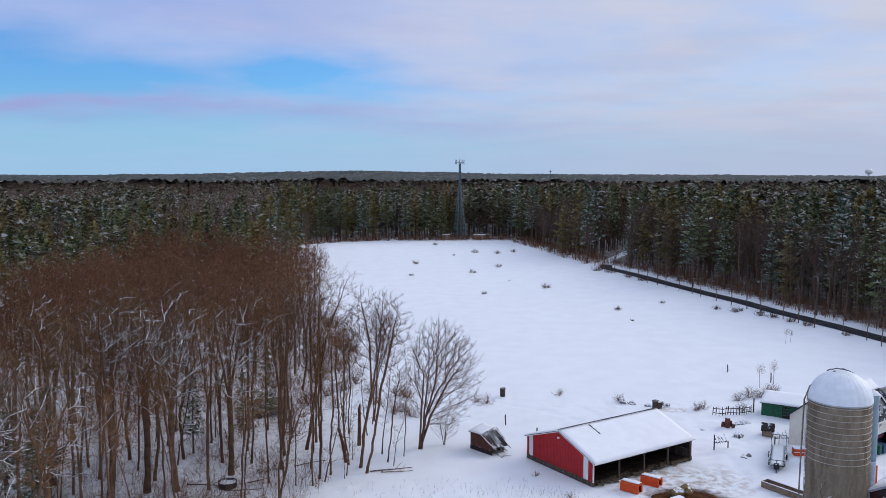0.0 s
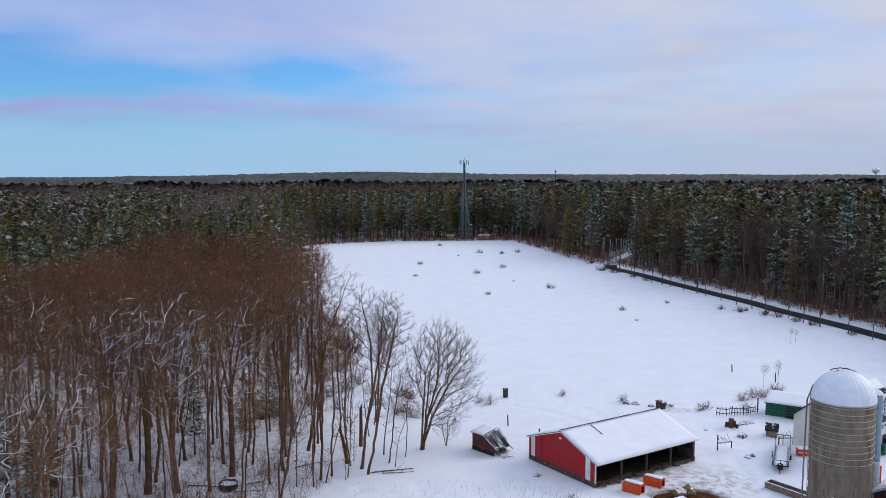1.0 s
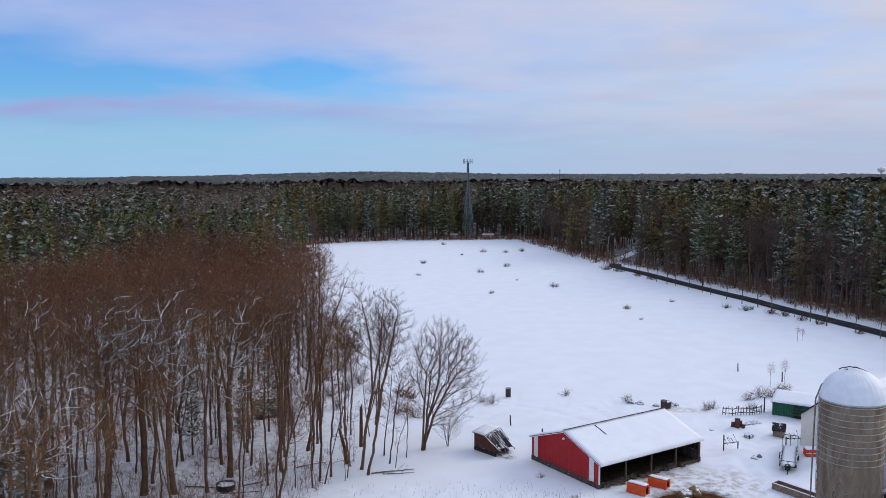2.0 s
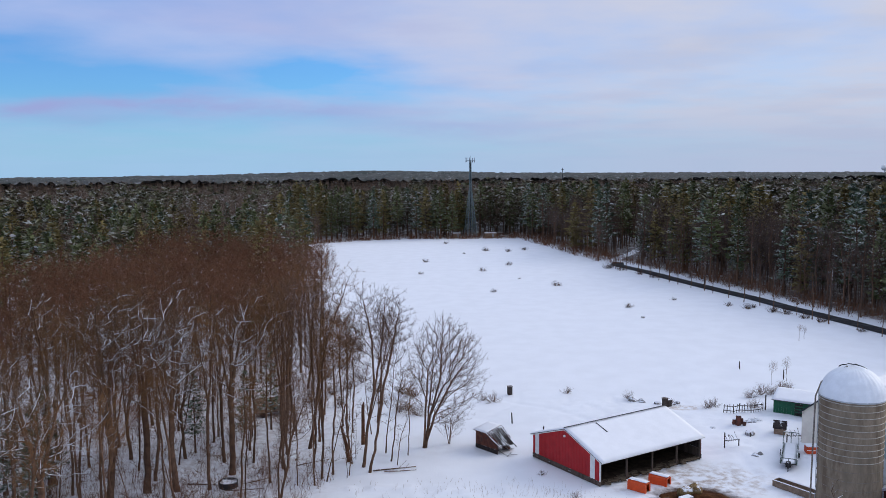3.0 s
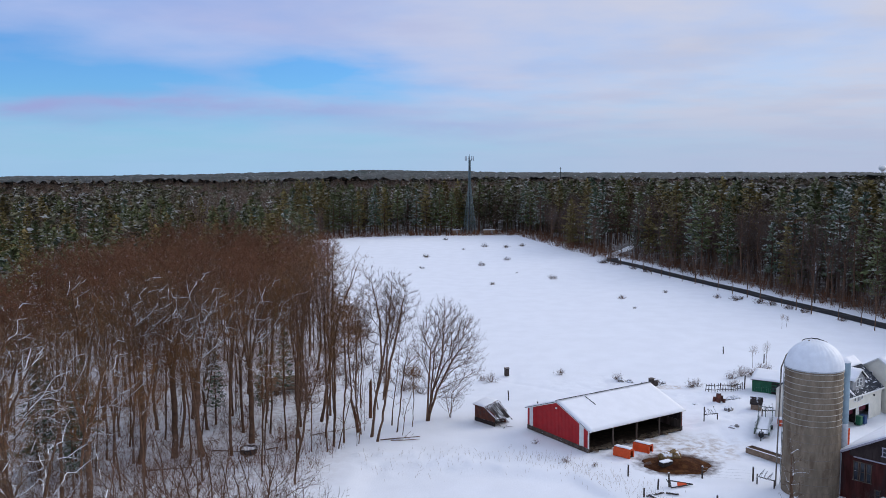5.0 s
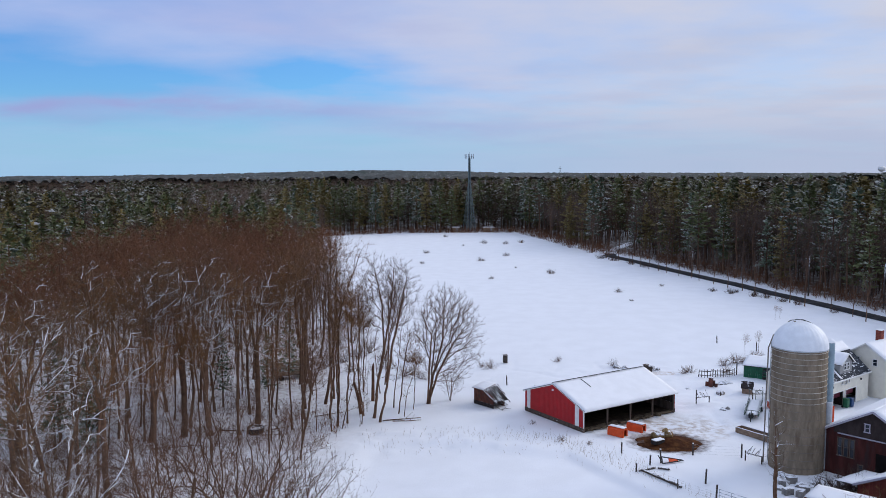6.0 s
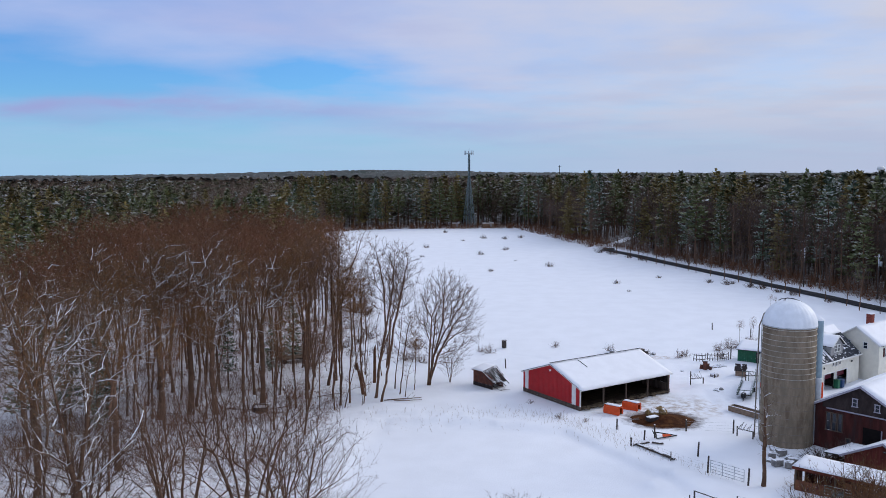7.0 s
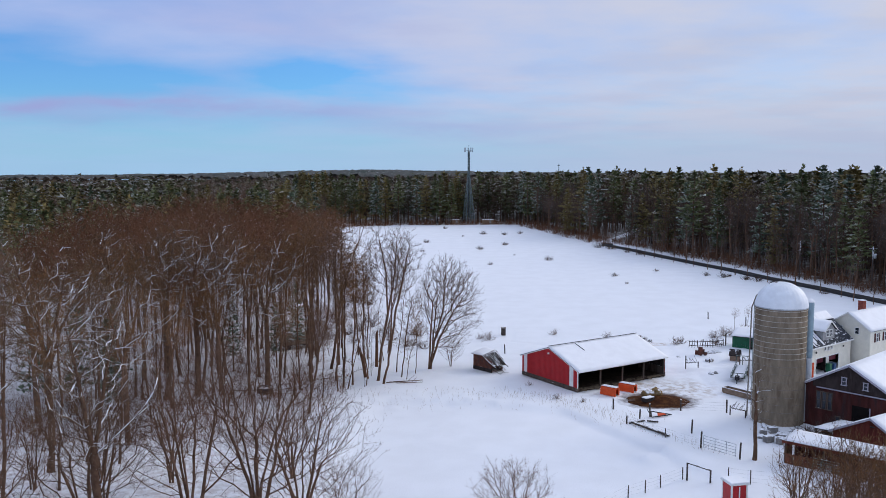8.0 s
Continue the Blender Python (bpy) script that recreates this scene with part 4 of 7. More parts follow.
# left: pines behind the bare wood
put_pines(scatter(150, lambda x, y: y + 29 > wood_depth(x, y) + 5 and x < -34 - 0.06 * max(y - 130, 0) and x > -0.56 * (y + 29) - 4, 4.3, (-175, -34, 40, 290), rng), 0.80, 1.0, "pines behind the left wood")
put_pines([(-40.5, 137), (-31, 131)], 0.98, 1.08, "pines behind the left wood")
for x, y in scatter(28, lambda x, y: x < -27 - 0.1 * (y - 128) and y > 125, 4.5, (-62, -26, 130, 290), rng):
    plant("bare_tree", far_kinds[rng.randrange(4)], x, y, rng.uniform(0, 360), rng.uniform(0.75, 1.0), DEEP_LABEL, "tree", "bare trees of the left wood")
for x, y, s in ((101, 168, 1.15), (96, 172, 0.9), (90, 186, 0.8), (-62, 148, 0.95), (-74, 150, 0.95)):
    plant("rusty_leaved_tree", rusty, x, y, rng.uniform(0, 360), s, "tree that keeps its rusty brown winter leaves", "tree", "rusty-leaved trees", ("trunk", "leaves"))
# young snow-laden conifers inside the left wood
for x, y, s in ((-21.5, 77, 0.42), (-20, 83, 0.5), (-36.8, 63.6, 0.52), (-40.2, 62, 0.55), (-35.6, 58.5, 0.5), (-38.4, 57, 0.58), (-34.2, 54.5, 0.42), (-42, 56, 0.6), (-26.5, 75, 0.45)):
    plant("young_pine", pines[1], x, y, rng.uniform(0, 360), s, "young snow-laden pine in the bare wood", "tree", "young pines", ("trunk", "needles"))


# ---- woods out to the horizon ----
M_INNER = mat("inner_bare_twigs", (0.085, 0.056, 0.042), 0.95, var=0.45, size=1.2, grain=0.35, bump=0)
# greyed base colour holds the haze of distance over these woods
M_DISTANT = mat("distant_winter_woods", (0.080, 0.082, 0.078), 0.95, var=0.3, size=30.0, second=(0.042, 0.052, 0.046), amount=0.5, patch=90.0, grain=6.0, bump=0, snow=0.1, snow_low=0.7, snow_high=1.0, snow_size=8.0, snow_max=0.25)
M_BARE_FAR = mat("far_bare_twigs", (0.125, 0.088, 0.066), 0.95, var=0.4, size=6.0, grain=1.0, bump=0, snow=0.10, snow_low=0.5, snow_high=1.0, snow_size=2.5, snow_max=0.4)


def lite_pine(rng, whorls, arms, blades, size):
    """A light pine of height 1: plates of needles on whorls, as arrays."""
    v, f = [], []
    v += [(-0.012, 0, 0), (0.012, 0, 0), (0, 0, 0.9)]
    f.append((0, 1, 2))
    for j in range(whorls):
        t = (j + rng.random()) / whorls
        reach = 0.17 * (0.75 + 0.5 * math.sin(math.pi * t)) * (1 - 0.65 * t ** 1.7) * rng.uniform(0.75, 1.25)
        for k in range(arms):
            w = 6.283 * (k + rng.random()) / arms
            d = Vector((math.cos(w), math.sin(w), rng.uniform(-0.1, 0.35)))
            for m in range(blades):
                c = Vector((0, 0, 0.17 + 0.80 * t)) + d * reach * (0.25 + 0.75 * (m + rng.random()) / blades)
                a = (d + Vector((rng.uniform(-1, 1), rng.uniform(-1, 1), rng.uniform(-0.2, 0.7)))).normalized() * size * rng.uniform(0.7, 1.3)
                b = a.cross(Vector((rng.gauss(0, 0.5), rng.gauss(0, 0.5), 1))).normalized() * size * rng.uniform(0.35, 0.65)
                n = len(v)
                v += [tuple(c - a * 0.6), tuple(c + b), tuple(c + a), tuple(c - b - Vector((0, 0, 0.01)))]
                f += [(n, n + 1, n + 2), (n, n + 2, n + 3)]
    return np.array(v), np.array(f)


def lite_bare(rng, limbs, kids, thick):
    """A light bare tree of height 1: tapering limbs with shorter ones on them, as arrays."""
    v, f = [], []

    def spike(a, b, r):
        d = (b - a).normalized()
        u = d.orthogonal().normalized() * r
        w = d.cross(u)
        n = len(v)
        v.extend(tuple(q) for q in (a + u, a - u * 0.5 + w * 0.87, a - u * 0.5 - w * 0.87, b))
        f.extend(((n, n + 1, n + 3), (n + 1, n + 2, n + 3), (n + 2, n, n + 3)))

    spike(Vector((0, 0, 0)), Vector((0, 0, 1)), 0.008)
    for _ in range(limbs):
        t, w = rng.uniform(0.22, 0.9), rng.uniform(0, 6.283)
        a = Vector((0, 0, t))
        b = a + Vector((math.cos(w), math.sin(w), rng.uniform(0.3, 1.1))) * 0.27 * (1.15 - t) * rng.uniform(0.7, 1.2)
        spike(a, b, thick)
        for _ in range(kids):
            q = a.lerp(b, rng.uniform(0.25, 0.95))
            spike(q, q + Vector((rng.uniform(-1, 1), rng.uniform(-1, 1), rng.uniform(-0.1, 0.9))) * 0.085, thick * 0.9)
    return np.array(v), np.array(f)


lite_rng = random.Random(77)
pine_lite = [lite_pine(lite_rng, 10, 4, 3, 0.058) for _ in range(5)]
pine_dot = [lite_pine(lite_rng, 8, 3, 2, 0.066) for _ in range(5)]
bare_lite = [lite_bare(lite_rng, 11, 2, 0.0052) for _ in range(5)]
bare_dot = [lite_bare(lite_rng, 9, 0, 0.011) for _ in range(5)]


def far_woods():
    r = np.random.RandomState(5)
    # many jagged low trees from the tree line to about a kilometre
    spots = []
    y = 352.0
    while y < 1050:
        gap = 6.2 + (y - 350) * 0.011
        half = 0.62 * (y + 30) + 15
        xs = np.arange(-half, half, gap)
        spots += [(x + r.uniform(-0.5, 0.5) * gap, y + r.uniform(-0.5, 0.5) * gap) for x in xs]
        y += gap
    for _ in range(900):   # right-hand and left-hand woods behind the single trees
        y = r.uniform(100, 352)
        spots.append((east_edge(y) + r.uniform(46, 130), y))
    inner = []
    for _ in range(1300):   # thick brown growth inside the roadside wood and behind the far tree line
        y = r.uniform(100, 345)
        inner.append((east_edge(y) + r.uniform(7, 60), y))
    for _ in range(260):
        x = r.uniform(-60, 48)
        inner.append((x, 343 + r.uniform(0, 14) - 0.012 * (x + 10) ** 2 * (x < -10)))
    for _ in range(420):
        y = r.uniform(128, 300)
        inner.append((-40 - 0.12 * (y - 128) - r.uniform(0, 30), y))
    inner = [p for p in inner if clear_of_road(*p)]
    for _ in range(700):
        y = r.uniform(165, 352)
        spots.append((-r.uniform(66, 230), y))
    spots = [p for p in spots if abs(p[0]) < 0.62 * (p[1] + 30) + 15]
    packed = set(inner)
    sets = {True: [[], [], 0], False: [[], [], 0], None: [[], [], 0]}
    for x, y in spots + inner:
        low = (x, y) in packed
        bare = low or noise.noise((x / 70, y / 70, 3.3)) + r.uniform(-0.25, 0.25) > (0.10 if y < 345 else 0.16 - 0.0018 * (y - 345))
        st = sets[None if low else bool(bare)]
        verts, tris, k = st
        h, z0, a = r.uniform(13.5, 20.5) * (r.uniform(0.6, 1.0) if low else 0.92 if bare else 1.0) * (1.16 if x > 0 and y < 520 else 1.0), gz(x, y), r.uniform(0, 6.283)
        tv, tf = (bare_lite if bare else pine_lite)[r.randint(5)] if y < 640 else (bare_dot if bare else pine_dot)[r.randint(5)]
        wide = h * r.uniform(0.85, 1.25)
        c, s = math.cos(a) * wide, math.sin(a) * wide
        verts.append(np.stack([x + tv[:, 0] * c - tv[:, 1] * s, y + tv[:, 0] * s + tv[:, 1] * c, z0 + tv[:, 2] * h], 1))
        tris.append(tf + k)
        st[2] = k + len(tv)
    for st in sets.values():
        st[0], st[1] = np.concatenate(st[0]), np.concatenate(st[1])
    tagged(new("far_pine_woods", fast_mesh("far_pine_woods", sets[False][0], sets[False][1], M_NEEDLE_FAR)), "dense dark green pine forest reaching into the distance", "forest", kind="stuff")
    tagged(new("far_bare_woods", fast_mesh("far_bare_woods", sets[True][0], sets[True][1], M_BARE_FAR)), "brown bare hardwoods among the far pines", "forest", kind="stuff")
    tagged(new("inner_woods", fast_mesh("inner_woods", sets[None][0], sets[None][1], M_INNER)), "thick dark brown growth inside the woods", "forest", kind="stuff")
    # canopy of the farthest woods
    az = np.radians(np.linspace(-36, 36, 400))
    rad = [980.0]
    while rad[-1] < 2750:
        rad.append(rad[-1] * 1.010)
    verts = []
    for j, q in enumerate(rad):
        for a in az:
            x, y = q * math.sin(a), q * math.cos(a)
            verts.append((x, y, gz(x, y) + 14.5 + r.uniform(-2.2, 2.8) + 3.0 * noise.noise((x / 130, y / 130, 1))))
    w = len(az)
    i, j = np.meshgrid(np.arange(w - 1), np.arange(len(rad) - 1))
    b = (j * w + i).ravel()
    tris = np.concatenate([np.stack([b, b + 1, b + w + 1], 1), np.stack([b, b + w + 1, b + w], 1)])
    tagged(new("distant_woods", fast_mesh("distant_woods", verts, tris, M_DISTANT)), "wooded land out to the horizon, distance haze in its colour", "forest", kind="stuff")


far_woods()


# ---- red cattle barn ----
def snow_sheet(shape, quad, thick, cells=(18, 10), seed=0.0, wave=0.03):
    """A lumpy layer of snow over a roof quad (a b along the eave, then d c along the ridge)."""
    a, b, c, d = [Vector(p) for p in quad]
    nrm = (b - a).cross(d - a).normalized()
    nx, ny = cells
    k = len(shape.v)
    for j in range(ny + 1):
        for i in range(nx + 1):
            u, v = i / nx, j / ny
            p = a.lerp(b, u).lerp(d.lerp(c, u), v)
            rim = min(u * nx, (1 - u) * nx, v * ny, (1 - v) * ny)
            h = thick * (0.45 if rim < 0.5 else 1.0) + wave * noise.noise((p.x * 0.9 + seed, p.y * 0.9, p.z))
            e = 0.05 * noise.noise((p.x * 1.7, p.y * 1.7 + seed, 4)) if rim < 0.5 else 0
            shape.v.append(tuple(p + nrm * h + (d - a).normalized() * e))
    w = nx + 1
    shape.f += [(k + j * w + i, k + j * w + i + 1, k + (j + 1) * w + i + 1, k + (j + 1) * w + i) for j in range(ny) for i in range(nx)]
    # skirt down to the roof
    rim = [(i, 0) for i in range(nx)] + [(nx, j) for j in range(ny)] + [(i, ny) for i in range(nx, 0, -1)] + [(0, j) for j in range(ny, 0, -1)]
    low = len(shape.v)
    for i, j in rim:
        p = a.lerp(b, i / nx).lerp(d.lerp(c, i / nx), j / ny)
        shape.v.append(tuple(p + nrm * 0.004))
    m = len(rim)
    for q in range(m):
        (i0, j0), (i1, j1) = rim[q], rim[(q + 1) % m]
        shape.f.append((low + q, low + (q + 1) % m, k + j1 * w + i1, k + j0 * w + i0))
    return shape


def cattle_barn():
    L, D, EAVE, TOP = 13.9, 10.1, 2.45, 4.25
    t = thing("cattle_barn", 14.7, 64.6, 0.0, 32.4, "red steel-sided open-front cattle barn with a snow-covered roof", "barn")
    mid = D / 2
    roof_at = lambda y: EAVE + (TOP - EAVE) * (1 - abs(y - mid) / mid)
    # ribbed gable panels; two white strips
    cuts = [0, 0.72, 1.40, 2.3, 3.2, 4.1, 5.05, 5.95, 6.85, 7.75, 8.55, 9.12, 9.75, D]
    for x, out in ((0.0, -1), (L, 1)):
        for y0, y1 in zip(cuts, cuts[1:]):
            s = Shape()
            n = max(2, round((y1 - y0) / 0.225))
            row = []
            for k in range(n):
                a, b = y0 + (y1 - y0) * k / n, y0 + (y1 - y0) * (k + 1) / n
                w = b - a
                row += [(a, 0), (a + w * 0.72, 0), (a + w * 0.78, 0.03), (a + w * 0.94, 0.03)]
            row.append((y1, 0))
            m = len(row)
            s.v = [(x + out * (0.02 + d), y, 0.5) for y, d in row] + [(x + out * (0.02 + d), y, roof_at(y) - 0.02) for y, d in row]
            s.f = [(k, k + 1, m + k + 1, m + k) for k in range(m - 1)]
            j = len(s.v)
            s.v += [(x - out * 0.03, y, z) for y, z in ((y0, 0.5), (y1, 0.5), (y1, roof_at(y1) - 0.02), (y0, roof_at(y0) - 0.02))]
            s.f += [(j, j + 1, j + 2, j + 3)]
            white = (y0, y1) in ((0.72, 1.40), (9.12, 9.75))
            part("siding_panel", s, M_WHITE if white else M_RED, t, "translucent white wall strip" if white else "")
        k = Shape()
        for i in range(2):
            k.box((x + out * 0.05, mid, 0.13 + 0.25 * i), (0.06, D + 0.06, 0.235), 0.015)
        part("kick_board", k, M_TIMBER, t, "weathered timber skirting boards")
        for y0, y1 in ((-0.35, mid), (D + 0.35, mid)):
            part("rake_trim", Shape().beam((x + out * 0.12, y0, roof_at(y0) + 0.0), (x + out * 0.12, y1, TOP + 0.0), 0.05, 0.16), M_WHITE, t)
    back = Shape().box((L / 2, D, 1.45), (L, 0.06, 2.0), 0.01)
    part("back_wall", back, M_RED, t)
    part("back_kick_board", Shape().box((L / 2, D + 0.02, 0.25), (L, 0.08, 0.5), 0.015), M_TIMBER, t)
    # posts, header and trusses
    for x in (0.1, 3.5, 6.95, 10.4, L - 0.1):
        part("post", Shape().box((x, 0.1, 1.2), (0.16, 0.16, 2.5)), M_TIMBER, t)
        part("post", Shape().box((x, mid, 2.0), (0.16, 0.16, 4.0)), M_DARKWOOD, t)
        part("rafter", Shape().beam((x, 0, EAVE - 0.1), (x, mid, TOP - 0.1), 0.06, 0.2).beam((x, D, EAVE - 0.1), (x, mid, TOP - 0.1), 0.06, 0.2), M_DARKWOOD, t)
    part("header", Shape().box((L / 2, 0.1, EAVE - 0.14), (L, 0.1, 0.24)), M_TIMBER, t)
    part("corner_trim", Shape().box((-0.05, -0.02, 1.45), (0.12, 0.1, 1.95)), M_WHITE, t)
    # dark bedding and added linings carry the barn's inside shade in their colour
    part("bedding", Shape().box((L / 2, D / 2, 0.10), (L - 0.15, D - 0.2, 0.2)), M_BEDDING, t, "trampled bedding, its colour darkened for the barn's inside shade")
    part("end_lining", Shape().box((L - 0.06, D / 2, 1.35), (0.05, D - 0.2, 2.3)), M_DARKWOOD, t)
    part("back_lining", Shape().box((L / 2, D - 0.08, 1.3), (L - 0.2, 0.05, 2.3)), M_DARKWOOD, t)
    hay = Shape()
    for k in range(46):
        hay.box((0.4 + (L - 0.8) * k / 45 + rng.uniform(-0.1, 0.1), rng.uniform(-0.25, 0.7), 0.22), (rng.uniform(0.3, 0.7), rng.uniform(0.25, 0.6), rng.uniform(0.05, 0.13)), 0.03, Matrix.Rotation(rng.uniform(0, 3), 3, "Z"))
    part("straw_litter", hay, M_LITTER, t, "grey straw strewn along the open front")
    part("feed_rail", Shape().box((L / 2, mid + 0.3, 0.6), (L - 0.6, 0.08, 0.18)).box((L / 2, mid + 0.3, 1.0), (L - 0.6, 0.08, 0.12)), M_DARKWOOD, t)
    part("end_board", Shape().box((L - 0.08, 2.2, 0.65), (0.07, 4.2, 1.0)), M_TIMBER, t)
    part("gable_lamp", Shape().lathe([(0.0, 0), (0.12, 0.0), (0.12, 0.14), (0.0, 0.2)], 10, (-0.12, mid, TOP - 0.75)), M_WHITE, t)
    # roof sheets and snow
    e = 0.35
    f = lambda y: EAVE + (TOP - EAVE) * (1 - abs(y - mid) / mid)
    front = [(-0.15, -e, f(-e) + 0.06), (L + 0.15, -e, f(-e) + 0.06), (L + 0.15, mid, TOP + 0.06), (-0.15, mid, TOP + 0.06)]
    rear = [(L + 0.15, D + e, f(D + e) + 0.06), (-0.15, D + e, f(D + e) + 0.06), (-0.15, mid, TOP + 0.06), (L + 0.15, mid, TOP + 0.06)]
    for q in (front, rear):
        part("roof_sheet", Shape().slab(q, 0.05), M_STEEL_DARK, t)
        inner = [Vector(p) for p in q]
        part("snow_layer", snow_sheet(Shape(), inner, 0.13, (30, 12), 3.0), M_ROOF_SNOW, t, "smooth snow lying on the roof", smooth=True)
    part("ridge_cap", Shape().beam((-0.2, mid, TOP + 0.20), (L + 0.2, mid, TOP + 0.20), 0.10, 0.06), M_STEEL_DARK, t)
    slope = lambda y: f(y) + 0.06 + 0.15
    part("bare_strip", Shape().beam((3.75, 4.75, slope(4.75)), (3.85, 3.2, slope(3.2)), 0.12, 0.05), M_STEEL_DARK, t, "dark slot where snow slid off")
    part("gutter_edge", Shape().beam((-0.15, -e - 0.02, f(-e) + 0.03), (L + 0.15, -e - 0.02, f(-e) + 0.03), 0.04, 0.1), M_WHITE, t)


M_LITTER = mat("grey_straw", (0.13, 0.10, 0.072), 0.95, var=0.4, size=0.2, grain=0.05, bump=0.6)
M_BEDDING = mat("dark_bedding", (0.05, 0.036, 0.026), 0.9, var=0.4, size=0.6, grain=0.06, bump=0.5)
cattle_barn()


# ---- silo ----
def silo():
    R, H, DOME = 2.45, 11.55, 2.35
    t = thing("silo", 33.1, 54.1, 0.0, 0, "tall grey concrete-stave silo with hoops and a white snow-covered dome", "silo")
    n, prof = 60, []
    wall = Shape()
    rows = [i * 0.76 - 0.3 for i in range(16)] + [H]
    # staves: each is a shallow plate with a joint beside it
    for j, (z0, z1) in enumerate(zip(rows, rows[1:])):
        for k in range(n):
            a0, a1 = 2 * math.pi * (k + 0.06) / n, 2 * math.pi * (k + 0.94) / n
            r = R + 0.012 * noise.noise((k * 3.1, j * 1.7, 2))
            v = [(q * math.cos(a), q * math.sin(a), z) for q, z in ((R - 0.014, z0), (r, z0 + 0.02), (r, z1 - 0.02), (R - 0.014, z1)) for a in (a0, a1)]
            wall.add(v, [(0, 1, 3, 2), (2, 3, 5, 4), (4, 5, 7, 6)])
            b0 = 2 * math.pi * (k - 0.06) / n
            wall.add([((R - 0.014) * math.cos(a), (R - 0.014) * math.sin(a), z) for z in (z0, z1) for a in (b0, a0)] + [v[2], v[4]], [(0, 1, 3, 2)])
            wall.add([v[0], v[2], v[4], v[6], v[1], v[3], v[5], v[7]], [(0, 1, 2, 3), (7, 6, 5, 4)])
    part("stave_wall", wall, M_CONCRETE, t)
    z = 0.6
    while z < H - 0.1:
        up = z > 6
        s = Shape()
        s.tube([((R + 0.02) * math.cos(2 * math.pi * k / 48), (R + 0.02) * math.sin(2 * math.pi * k / 48), z) for k in range(49)], 0.03 if up else 0.018, 4)
        part("hoop", s, M_HOOP if up else M_HOOP_LOW, t)
        z += 0.52 if up else 0.76
    part("rim", Shape().lathe([(R - 0.05, H - 0.05), (R + 0.06, H - 0.03), (R + 0.06, H + 0.07), (R - 0.05, H + 0.1)], 48), M_GALV, t)
    # dome with raised seams
    seg, dome = 28, Shape()
    m = seg * 4
    for i in range(13):
        ph = math.pi / 2 * i / 12
        for k in range(m):
            bump = 0.03 if k % 4 == 0 else 0.0
            r = (R + 0.04) * math.cos(ph) + bump * math.cos(ph)
            dome.v.append((r * math.cos(2 * math.pi * k / m), r * math.sin(2 * math.pi * k / m), H + 0.08 + DOME * math.sin(ph) + bump * math.sin(ph)))
    dome.f = [(i * m + k, i * m + (k + 1) % m, (i + 1) * m + (k + 1) % m, (i + 1) * m + k) for i in range(12) for k in range(m)]
    part("dome", dome, M_DOME, t, "white snow-dusted ribbed dome", smooth=True)
    rail = Shape()
    pts = [((0.1 + 1.9 * i / 7), 0.5, H + 0.12 + DOME * math.sqrt(max(1 - ((0.1 + 1.9 * i / 7) ** 2 + 0.25) / R ** 2, 0.02)) + 0.06) for i in range(8)]
    rail.tube(pts, 0.035, 5)
    pts2 = [(-0.9 + 0.28 * i, 0.7, H + 0.12 + DOME * math.sqrt(1 - ((-0.9 + 0.28 * i) ** 2 + 0.49) / R ** 2) + 0.08 + 0.05 * (i % 2)) for i in range(7)]
    rail.tube(pts2, 0.045, 5)
    part("roof_rail", rail, M_STEEL_DARK, t)
    # chute down one side
    a = radians(-2)
    cx, cy = (R + 0.32) * math.cos(a), (R + 0.32) * math.sin(a)
    for z0, z1, mtl, lab in ((6.4, 12.0, M_CHUTE, "blue-green steel chute"), (2.6, 6.37, M_GALV, "pale galvanized lower chute")):
        part("chute", Shape().lathe([(0.42, z0), (0.44, z0 + 0.03), (0.44, z1 - 0.03), (0.42, z1)], 14, (cx, cy, 0)), mtl, t, lab, smooth=True)
    part("chute_cap", Shape().lathe([(0.5, 12.0), (0.5, 12.06), (0.25, 12.3), (0.0, 12.4)], 14, (cx, cy, 0)), M_ROOF_SNOW, t, smooth=True)
    part("orange_panel", Shape().box((cx + 0.62, cy + 0.3, 4.2), (0.35, 0.06, 3.2)), M_ORANGE, t, "bright orange upright panel")
    # filler pipe and ladder on the other side
    part("filler_pipe", Shape().tube([(-2.72, 1.0, 0.1), (-2.66, 0.98, 6), (-2.58, 0.95, 11.3), (-2.2, 0.85, 12.5), (-0.5, 0, 14.0)], 0.065, 8), M_HOOP_LOW, t, "slim stained filler pipe", smooth=True)
    for i in range(34):
        z = 0.6 + i * 0.33
        part("ladder_rung", Shape().beam((-2.46, 0.66, z), (-2.30, 1.0, z), 0.03), M_GALV, t)
    for x, y in ((-2.46, 0.66), (-2.30, 1.0)):
        part("ladder_rail", Shape().beam((x, y, 0.3), (x, y, 11.8), 0.04), M_GALV, t)


M_HOOP_LOW = mat("stained_hoop", (0.24, 0.21, 0.18), 0.8, 0.1, var=0.3, bump=0)
M_HOOP = mat("pale_galvanized_hoop", (0.42, 0.39, 0.34), 0.6, 0.2, var=0.3, bump=0)
M_DOME = mat("dome_snow", (0.76, 0.79, 0.83), 0.5, var=0.06, size=0.7, grain=0.1, bump=0.15)
M_CHUTE = mat("blue_green_steel", (0.26, 0.36, 0.42), 0.5, 0.2, var=0.15, size=0.6)
M_ORANGE = mat("orange_plastic", (0.64, 0.078, 0.016), 0.5, var=0.12, size=0.4, grain=0.05, bump=0.05)
silo()


